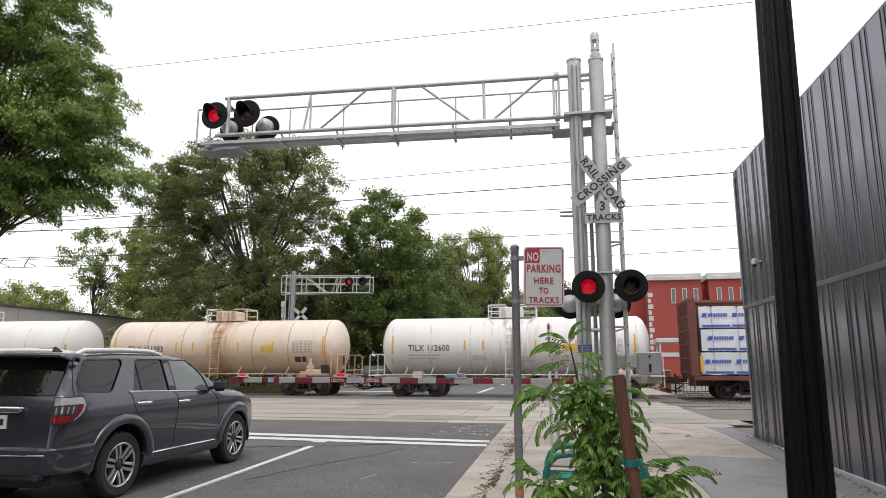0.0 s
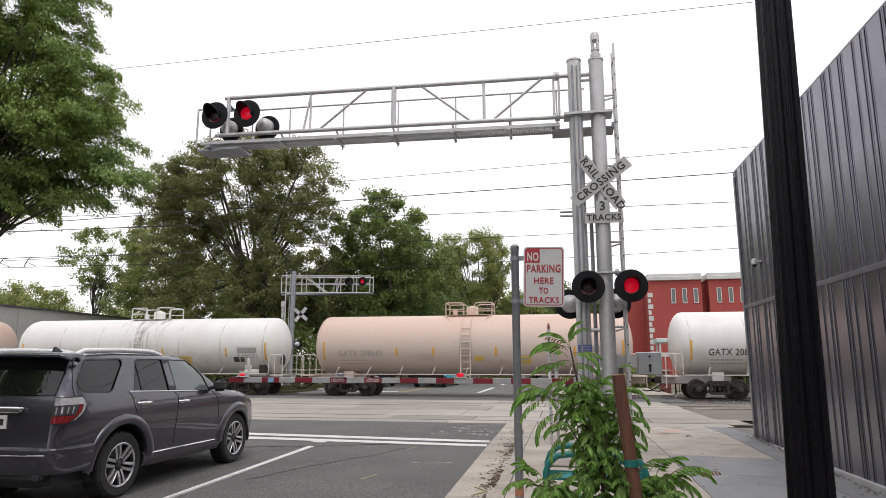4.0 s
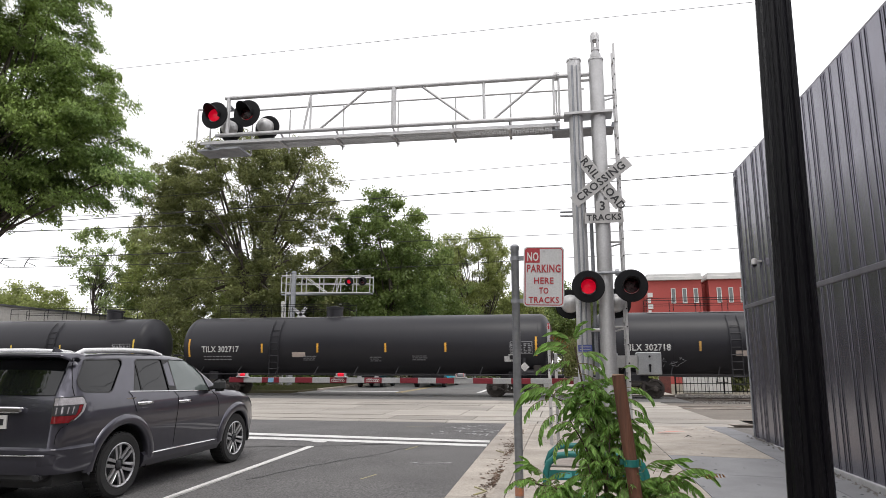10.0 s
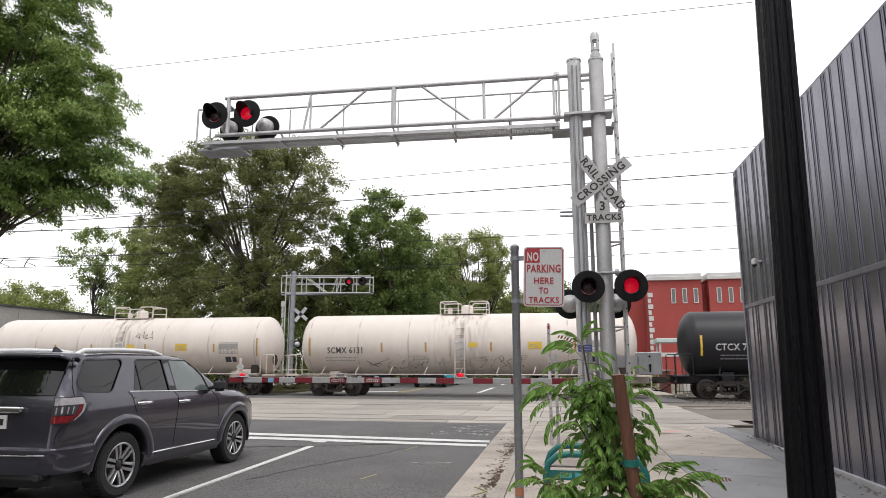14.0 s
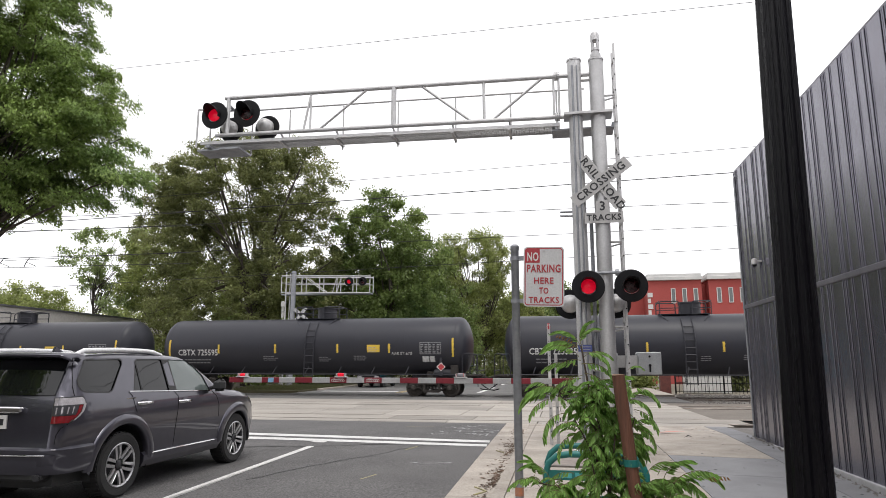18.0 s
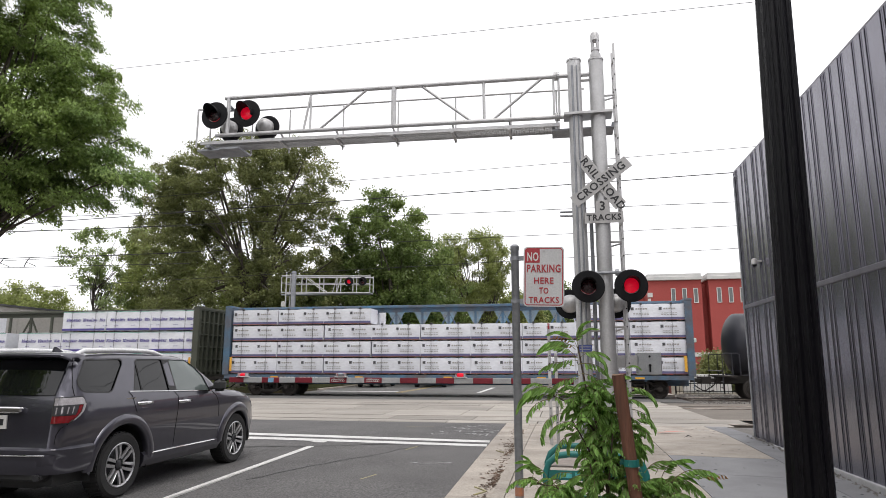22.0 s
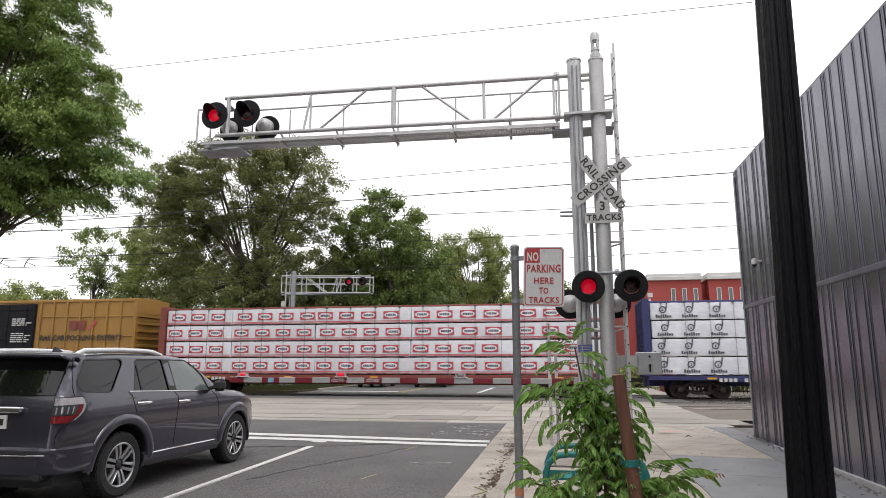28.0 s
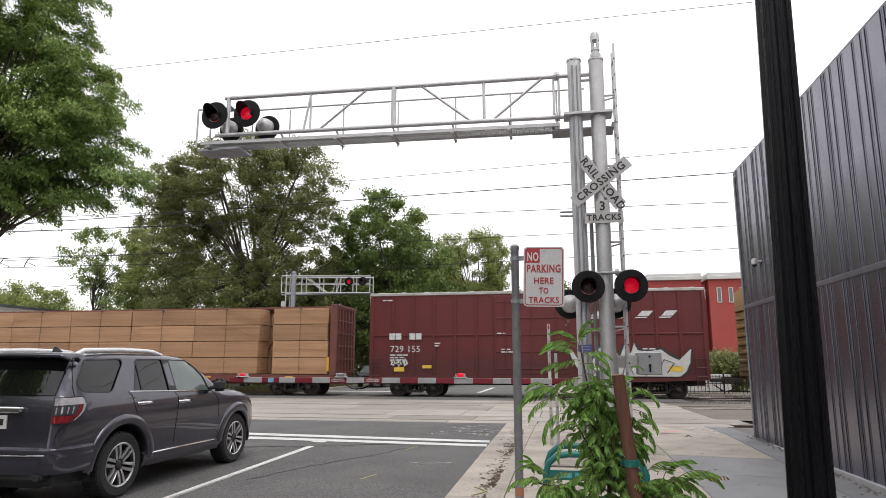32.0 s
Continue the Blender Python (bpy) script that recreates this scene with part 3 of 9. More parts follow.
def bogie_meshes():
    """Three-piece freight truck: pierced side frames, coil springs, a bolster, wheelsets and brakes."""
    s = Shape()
    rim_ = [(-1.2, .5), (-1.08, .58), (-.72, .6), (-.42, .8), (.42, .8), (.72, .6), (1.08, .58), (1.2, .5)]
    low_ = [(-1.2, .36), (-1.02, .33), (-.62, .42), (-.36, .2), (.36, .2), (.62, .42), (1.02, .33), (1.2, .36)]
    top_in = [(-1.05, .49), (-.98, .5), (-.7, .51), (-.4, .69), (.4, .69), (.7, .51), (.98, .5), (1.05, .49)]
    low_in = [(-1.05, .46), (-.98, .44), (-.66, .47), (-.36, .31), (.36, .31), (.66, .47), (.98, .44), (1.05, .46)]
    for a, b in ((rim_, top_in), (low_in, low_)):
        for k in range(7):
            s.plate([(a[k][0], -.08, a[k][1]), (a[k + 1][0], -.08, a[k + 1][1]), (b[k + 1][0], -.08, b[k + 1][1]), (b[k][0], -.08, b[k][1])], (0, .16, 0))
    for x in (-1.125, 1.125):
        s.box(x - .08, -.08, .36, x + .08, .08, .52)
    for x in (-.36, .36):
        s.box(x - .055, -.07, .28, x + .055, .07, .72)
    frame_mesh = s.mesh("side_frame", TRUCK)
    bol = Shape().box(-0.2, -0.95, 0.5, 0.2, 0.95, 0.72, c=0.03).box(-.27, -1.12, .56, .27, -.9, .68, c=.02).box(-.27, .9, .56, .27, 1.12, .68, c=.02)
    for y in (-1.02, 1.02):
        for x in (-.2, 0, .2):
            for k in range(5):
                bol.lathe([(0.055, .31 + k * .05), (0.075, .325 + k * .05), (.055, .34 + k * .05)], 10, pose(x, y, 0))
    bolster = bol.mesh("bolster", TRUCK)
    w = Shape()
    for y in (-0.75, 0.75):
        e = 1 if y > 0 else -1
        prof = [(0.08, e * 0.1), (0.15, e * 0.09), (0.17, e * 0.03), (0.33, e * 0.02), (0.36, e * 0.07), (0.42, e * 0.06), (0.425, e * -0.05), (0.46, e * -0.07), (0.36, e * -0.075), (0.08, e * -0.05)]
        w.lathe(prof, 24, pose(0, y, 0, -90))
        for k in range(3):
            a = k * math.tau / 3
            w.tube((0.1 * math.cos(a), y + e * 0.085, 0.1 * math.sin(a)), (0.1 * math.cos(a), y + e * 0.13, 0.1 * math.sin(a)), 0.03, n=6)
    w.tube((0, -0.75, 0), (0, 0.75, 0), 0.085, n=10)
    w.tube((0, -1.1, 0), (0, -.75, 0), 0.075, n=8).tube((0, .75, 0), (0, 1.1, 0), 0.075, n=8)
    wheel = w.mesh("wheelset", WHEEL, 35)
    cap = Shape().lathe([(0.11, 0), (0.13, 0.05), (0.1, 0.1), (0.04, 0.11)], 12, pose(0, -1.06, 0, 90)).lathe([(0.11, 0), (0.13, 0.05), (0.1, 0.1)], 12, pose(0, 1.06, 0, -90))
    brake = Shape().box(-0.62, -0.9, 0.36, -0.54, 0.9, 0.44).box(0.54, -0.9, 0.36, 0.62, 0.9, 0.44)
    for x in (-.58, .58):
        for y in (-.75, .75):
            brake.box(x - .06, y - .06, .28, x + .06, y + .06, .56)
    return frame_mesh, bolster, wheel, cap.mesh("bearing_cap", WHEEL, 35), brake.mesh("brake_beam", TRUCK)


BOGIE = bogie_meshes()
wheels, cars = [], []
coupler = Shape().box(0, -0.1, 0.72, 0.62, 0.1, 0.9, c=0.02).plate([(0.6, -.17, .66), (0.92, -.15, .66), (0.95, .0, .66), (0.78, .03, .66), (0.78, .17, .66), (0.6, .17, .66)], (0, 0, .3)).mesh("coupler", TRUCK)
hose = Shape().pipe([(0.1, -.35, .62), (.25, -.35, .5), (.5, -.33, .34), (.75, -.28, .3), (.98, -.2, .36)], 0.028).mesh("air_hose", BLACK)


def running_gear(car, centres, ends):
    for x in centres:
        bg_ = new("bogie")
        bg_.parent = car
        bg_.matrix_basis = pose(x, 0, 0)
        part("side_frame", BOGIE[0], TRUCK, bg_, m=pose(0, -1, 0))
        part("side_frame", BOGIE[0], TRUCK, bg_, m=pose(0, 1, 0))
        part("bolster", BOGIE[1], TRUCK, bg_)
        part("brake_beam", BOGIE[4], TRUCK, bg_)
        for dx in (-0.89, 0.89):
            wheels.append((part("wheelset", BOGIE[2], WHEEL, bg_, m=pose(dx, 0, 0.424)), car))
            part("bearing_cap", BOGIE[3], WHEEL, bg_, m=pose(dx, 0, 0.424))
    for e, rot in ((ends, 0), (-ends, 180)):
        part("coupler", coupler, TRUCK, car, m=pose(e, 0, 0, 0, 0, rot))
        part("air_hose", hose, BLACK, car, m=pose(e, 0, 0, 0, 0, rot))


def bend(me, r, zc):
    """Wraps flat upright letters onto the near flank of a tank."""
    for v in me.vertices:
        v.co.y += -math.sqrt(max(r * r - (v.co.z - zc) ** 2, 0.01)) - 0.009


def flank(x0, z0, x1, z1, r, zc, d=0.006, n=5):
    """A patch that hugs the flank of a tank."""
    v, f = [], []
    for k in range(n + 1):
        z = z0 + (z1 - z0) * k / n
        y = -math.sqrt(r * r - (z - zc) ** 2) - d
        v += [(x0, y, z), (x1, y, z)]
    f = [(2 * k, 2 * k + 1, 2 * k + 3, 2 * k + 2) for k in range(n)]
    return v, f


def bars(s, rnd, x0, z1, cols, rws, w, h, gap, r, zc):
    """Unreadable lines of lettering as rows of bars."""
    for i in range(rws):
        x = x0
        for j in range(cols):
            ww = w * rnd.uniform(0.5, 1.2)
            s.add(*flank(x, z1 - i * gap - h, x + ww, z1 - i * gap, r, zc, 0.006, 1))
            x += ww + w * 0.18


def tank_car(L, paint, label, mark, ink, faint, amber, style, r=1.46, zc=2.5, rails=None, seed=0, ladder_x=0.0):
    rnd = random.Random(seed)
    rails = rails or paint
    car = thing("tank_car", label, "railway car", "cars of the freight train")
    h = L / 2
    prof = [(0.02, -h)] + [(r * math.sin(a), -h + 0.62 - 0.62 * math.cos(a)) for a in [k * math.pi / 16 for k in range(1, 8)]] + [(r, -h + 0.62)]
    prof += [(r, -h + 0.62 + (L - 1.24) * k / 6) for k in range(1, 6)]
    prof += [(a, -b) for a, b in reversed([p for p in prof if p[1] < -h + 0.63])]
    part("shell", Shape().lathe(prof, 56, pose(0, 0, zc, 0, 90)), paint, car, smooth=35)
    seam = Shape().lathe([(r + 0.0005, -0.03), (r + 0.002, -0.02), (r + 0.002, 0.02), (r + 0.0005, 0.03)], 56, pose(0, 0, zc, 0, 90), caps=False).mesh("seam", paint, 60)
    for x in [k * (L - 1.4) / 6 - (L - 1.4) / 2 for k in range(7)]:
        part("weld_seam", seam, paint, car, m=pose(x, 0, 0))
    for e in (-1, 1):
        s = Shape().box(min(e * (h - 2.6), e * (h + 0.45)), -0.3, 0.66, max(e * (h - 2.6), e * (h + 0.45)), 0.3, 1.04, c=0.02)
        s.box(min(e * (h - 0.2), e * (h + 0.45)), -1.42, 0.98, max(e * (h - 0.2), e * (h + 0.45)), 1.42, 1.04)
        s.box(e * (h - 1.9) - 0.25, -.95, 0.74, e * (h - 1.9) + 0.25, .95, 1.2, c=0.02)
        part("stub_sill", s, TRUCK if style == "dark" else rails, car)
        s = Shape()
        for y in (-1.38, 1.38):
            s.pipe([(e * (h - .35), y, 1.04), (e * (h - .35), y, 1.95), (e * (h - .25), y, 2.02), (e * (h + .3), y, 2.02), (e * (h + .38), y, 1.95), (e * (h + .4), y, .5)], 0.022)
            s.pipe([(e * (h - .02), y, 1.04), (e * (h - .02), y, 2.02)], 0.02)
        for z in (0.52, 0.78):
            s.pipe([(e * (h + .4), -1.4, z), (e * (h + .4), -1.0, z)], 0.02).pipe([(e * (h + .4), 1.4, z), (e * (h + .4), 1.0, z)], 0.02)
        s.pipe([(e * (h + .42), -1.38, 1.25), (e * (h + .42), 1.38, 1.25)], 0.022)
        part("end_railing", s, rails, car)
    part("brake_reservoir", Shape().lathe([(0.04, -.6), (.2, -.55), (.2, .55), (.04, .6)], 14, pose(h - 1.2, -1.0, 1.12, 0, 90)), rails, car, smooth=40)
    s = Shape().box(h - 0.95, -1.2, 1.04, h - 0.6, -0.85, 1.5, c=0.02).lathe([(0.28, 0), (0.28, 0.03)], 14, pose(h + 0.1, -0.7, 1.75, 0, 90))
    part("brake_gear", s, TRUCK, car)
    for y in (-1.49, 1.49):
        s = Shape().pipe([(-h + 0.4, y, 1.06), (h - 0.4, y, 1.06)], 0.026)
        for k in range(9):
            x = -h + 1.4 + (L - 2.8) * k / 8
            s.pipe([(x, y, 1.06), (x + 0.12, y * 0.86, 1.42)], 0.02, n=5)
        part("side_handrail", s, rails, car)
    # top fittings
    zt = zc + r
    lx = ladder_x
    if style == "lpg":
        s = Shape().box(lx - 3.6, -0.45, zt - 0.06, lx + 3.6, 0.45, zt - 0.035)
        part("walkway", s, paint, car)
        part("walkway_edge", Shape().box(lx - 3.6, -.47, zt - .06, lx + 3.6, -.455, zt - .035), GALV, car)
        s = Shape()
        for y in (-.55, .55):
            s.pipe([(lx - 3.6, y, zt + .62), (lx + 3.6, y, zt + .62)], 0.014)
            s.pipe([(lx - 3.6, y, zt + .35), (lx + 3.6, y, zt + .35)], 0.012)
            for k in range(7):
                s.pipe([(lx - 3.6 + k * 1.2, y, zt), (lx - 3.6 + k * 1.2, y, zt + .62)], 0.016)
        part("walkway_railing", s, BLACK, car)
        part("valve_housing", Shape().lathe([(.42, -.05), (.42, .42), (.46, .43), (.46, .5), (.1, .55)], 20, pose(lx + 2.6, 0, zt)), paint, car, smooth=40)
    else:
        part("platform", Shape().box(lx - 1.15, -0.55, zt - 0.03, lx + 1.15, 0.55, zt), rails, car)
        for x0, x1 in ((lx - 1.1, lx - .2), (lx + .35, lx + 1.2)):
            for y in (-.6, .6):
                s = Shape()
                s.pipe([(x0, y, zt - .05), (x0, y, zt + .5), (x0 + .08, y, zt + .58), (x1 - .08, y, zt + .58), (x1, y, zt + .5), (x1, y, zt - .05)], 0.028)
                s.pipe([(x0, y, zt + .26), (x1, y, zt + .26)], 0.022)
                part("platform_railing", s, rails, car)
            x_ = x0 if x0 < lx else x1
            part("cross_rail", Shape().pipe([(x_, -.6, zt + .58), (x_, .6, zt + .58)], 0.028), rails, car)
        if style == "dark":
            part("valve_housing", Shape().lathe([(.5, -.05), (.5, .48), (.54, .5), (.54, .56), (.1, .6)], 22, pose(lx + .35, 0, zt)), paint, car, smooth=40)
        elif style == "short":
            part("valve_housing", Shape().box(lx - .62, -.5, zt - .05, lx + .55, .5, zt + .48, c=.04), rails, car)
        else:
            part("manway", Shape().lathe([(.3, -.05), (.3, .34), (.24, .42), (.05, .46)], 18, pose(lx + .15, 0, zt)).lathe([(.12, 0), (.12, .3), (.02, .32)], 10, pose(lx - .75, .2, zt)), rails, car, smooth=40)
        part("platform_brace", Shape().pipe([(lx - 1.1, -.6, zt - .05), (lx - .8, -.95, zt - .36)], .025).pipe([(lx + 1.1, -.6, zt - .05), (lx + .8, -.95, zt - .36)], .025), rails, car)
    for side in (-1, 1):
        s = Shape()
        for dx in (-.23, .23):
            pts = [(lx + dx, side * (math.sin(a) * (r + .06)), zc + math.cos(a) * (r + .06)) for a in [math.radians(q) for q in (35, 50, 65, 80, 90)]]
            s.pipe(pts + [(lx + dx, side * 1.52, 1.9), (lx + dx, side * 1.52, .62)], 0.026)
        for k in range(9):
            z = 0.68 + k * 0.32
            y = 1.52 if z < zc else math.sqrt(max((r + .06) ** 2 - (z - zc) ** 2, .1))
            s.pipe([(lx - .23, side * y, z), (lx + .23, side * y, z)], 0.02, n=5)
        part("ladder", s, rails, car)
    # markings
    low = {"white": -.4 if r < 1.48 else -.18, "dark": -.23, "lpg": -.2}.get(style, -.1)
    marks_x = [-h + .75, -h + 4.45, -h * .2, h * .12 + .5, h * .65, h - .55] if style == "white" else [-h + 0.75, -h + (3.5 if style == "dark" else 4.75 if L > 15 else 4.3), -h * .2, h * .12 + (.65 if style == "dark" else .4), h * .52 if style == "dark" else h * .47, h - 0.8]
    for k, x in enumerate(marks_x):
        big = k in (0, 5)
        v, f = flank(x - 0.045, (2.12 if big else 2.32) + low, x + 0.045, (3.02 if big else 2.76) + low, r, zc, 0.008)
        part("reflector", Shape().add(v, f), amber, car)
    me = writing(mark, 0.42, 1.06, 0.0055)
    me.transform(pose(-h + 2.35 + ({"dark": 0.0, "white": 0.25, "lpg": 0.12}.get(style, 0.2) if L > 15 else 0.2), 0, {"white": 2.06 if r < 1.48 else 2.2, "dark": 2.12, "lpg": 2.28}.get(style, 2.3)) @ FACE @ Matrix.Diagonal((0.86, 1, 1, 1)))
    bend(me, r, zc)
    me.materials.clear()
    me.materials.append(ink)
    part("car_number", me, ink, car)
    s = Shape()
    zn = {"white": 1.76 if r < 1.48 else 1.9, "dark": 1.8, "lpg": 1.96}.get(style, 2.0)
    bars(s, rnd, -h + 1.55, zn, 7, 2, .22, .055, .15, r, zc)
    xp, zp = {"white": (h - 1.55 if r < 1.48 else h - 2.1, 2.12 if r < 1.48 else 2.34), "dark": (h - 1.9, 2.3), "lpg": (h - 1.5, 2.3)}.get(style, (h - 1.9, 2.4))
    for c in range(5):
        bars(s, rnd, xp - .48 + c * .2, zp + .2, 1, 6, .13, .045, .08, r, zc)
    bars(s, rnd, h * .3, 1.95, 4, 3, .17, .035, .09, r, zc)
    bars(s, rnd, -h * .28, 1.95, 4, 3, .17, .035, .09, r, zc)
    bars(s, rnd, h * .08, 1.9, 3, 3, .17, .035, .09, r, zc)
    part("stencil", s, faint, car)
    s = Shape()
    for z in (zp - .28, zp + .27):
        s.add(*flank(xp - .52, z, xp + .52, z + .025, r, zc, .007, 2))
    for x in (xp - .52, xp - .1, xp + .5):
        s.add(*flank(x, zp - .28, x + .025, zp + .29, r, zc, .007, 5))
    part("data_panel", s, faint, car)
    if style == "white":
        part("data_backing", Shape().add(*flank(xp - .5, zp - .02, xp + .5, zp + .24, r, zc, .004, 4)), INK_GREY, car)
    s = Shape().add(*flank(h - 2.3, 1.66, h - 1.98, 1.92, r, zc)).add(*flank(h - 1.93, 1.66, h - 1.7, 1.92, r, zc))
    part("test_panel", s, ink, car)
    x, z = {"white": (h * .32 + .25, 1.75) if r < 1.48 else (h * .32 + .9, 2.4), "dark": (h * .32 + .85, 2.3)}.get(style, (h * .42, 2.3))
    if style == "lpg":
        part("notice_panel", Shape().add(*flank(-h * .34, 1.9, -h * .34 + .7, 2.14, r, zc)), INK_FAINT, car)
        part("outline_box", Shape().add(*flank(h - 2.1, 1.72, h - 1.62, 2.0, r, zc, .008)), INK_WHITE, car)
        part("outline_box", Shape().add(*flank(h - 2.05, 1.76, h - 1.67, 1.96, r, zc, .011)), paint, car)
    else:
        part("warning_panel", Shape().add(*flank(x - .32, z - .18, x + .32, z + .18, r, zc)), YELLOW_DECAL, car)
        s = Shape()
        bars(s, rnd, x - .24, z + .07, 2, 3, .2, .035, .09, r, zc + .0)
        part("warning_print", s, INK_GREY, car)
    if style == "white":
        part("warning_panel", Shape().add(*flank(lx + .42, z - .05, lx + .85, z + .16, r, zc)), YELLOW_DECAL, car)
        part("ladder_backing", Shape().add(*flank(lx - .3, 1.75, lx + .3, 2.75, r, zc, .005, 6)), INK_FAINT if paint is TANK_SALMON else GRIP, car)
    m = pose(h - 1.35, -1.55, 1.42, 0, 45)
    part("placard", Shape().box(-.15, 0, -.15, .15, .012, .15, m), SIGN_WHITE, car)
    part("placard_diamond", Shape().box(-.12, -.004, -.12, .12, 0, .12, m), SIGN_RED if style == "dark" or rnd.random() < .6 else SIGN_GREY, car)
    part("placard_bracket", Shape().box(h - 1.42, -1.54, 1.0, h - 1.3, -1.5, 1.85), rails, car)
    running_gear(car, (-h + 1.9, h - 1.9), h + 0.3)
    return car


# lumber packs
WRAP = mat("white_plastic_wrap", (0.8, 0.81, 0.85), (0.64, 0.65, 0.7), 0.36, scale=1.6, fine=7, amt=0.9, grain=0.07, bump=0.6, rand=0.07, stretch=(0.7, 1, 1.3))
BOARD = mat("sawn_boards", (0.56, 0.34, 0.2), (0.3, 0.155, 0.075), 0.7, scale=1.2, fine=30, amt=1, grain=0.15, bump=0.2, stretch=(0.35, 1, 15), rand=0.16)
STRAP = mat("dark_strap", (0.06, 0.06, 0.065), None, 0.6, bump=0)
LOGO_RED = mat("logo_red", (0.55, 0.06, 0.08), (0.45, 0.05, 0.07), 0.45, scale=5, bump=0)
LOGO_PURPLE = mat("logo_purple", (0.09, 0.07, 0.3), (0.07, 0.05, 0.24), 0.45, scale=5, bump=0)
LOGO_BLUE = mat("logo_blue", (0.06, 0.13, 0.5), (0.05, 0.11, 0.42), 0.45, scale=5, bump=0)
LOGO_BLACK = mat("logo_black", (0.05, 0.05, 0.055), (0.09, 0.09, 0.1), 0.5, scale=5, bump=0)
SLATE = mat("slate_print", (0.09, 0.1, 0.2), (0.13, 0.12, 0.24), 0.5, scale=0.8)
GREEN_PRINT = mat("green_print", (0.03, 0.3, 0.2), None, 0.5)
CB_RUST = mat("brick_print", (0.3, 0.1, 0.07), (0.22, 0.09, 0.07), 0.6, scale=2)
BATTEN = mat("batten", (0.25, 0.19, 0.13), None, 0.8, bump=0.2)


def flatquad(s, pts, y, slot):
    s.slot = slot
    n = len(pts)
    s.add([(x, y, z) for x, z in pts], [tuple(range(n))])
    s.slot = 0


def oval(cx, cz, a, b, n=16, start=0.0, end=math.tau):
    return [(cx + a * math.cos(start + (end - start) * k / n), cz + b * math.sin(start + (end - start) * k / n)) for k in range(n)]


def ring(s, cx, cz, a, t, y, slot, n=16):
    s.slot = slot
    v = [(cx + q * math.cos(k * math.tau / n), y, cz + q * math.sin(k * math.tau / n)) for q in (a - t, a) for k in range(n)]
    s.add(v, [(k, (k + 1) % n, n + (k + 1) % n, n + k) for k in range(n)])
    s.slot = 0


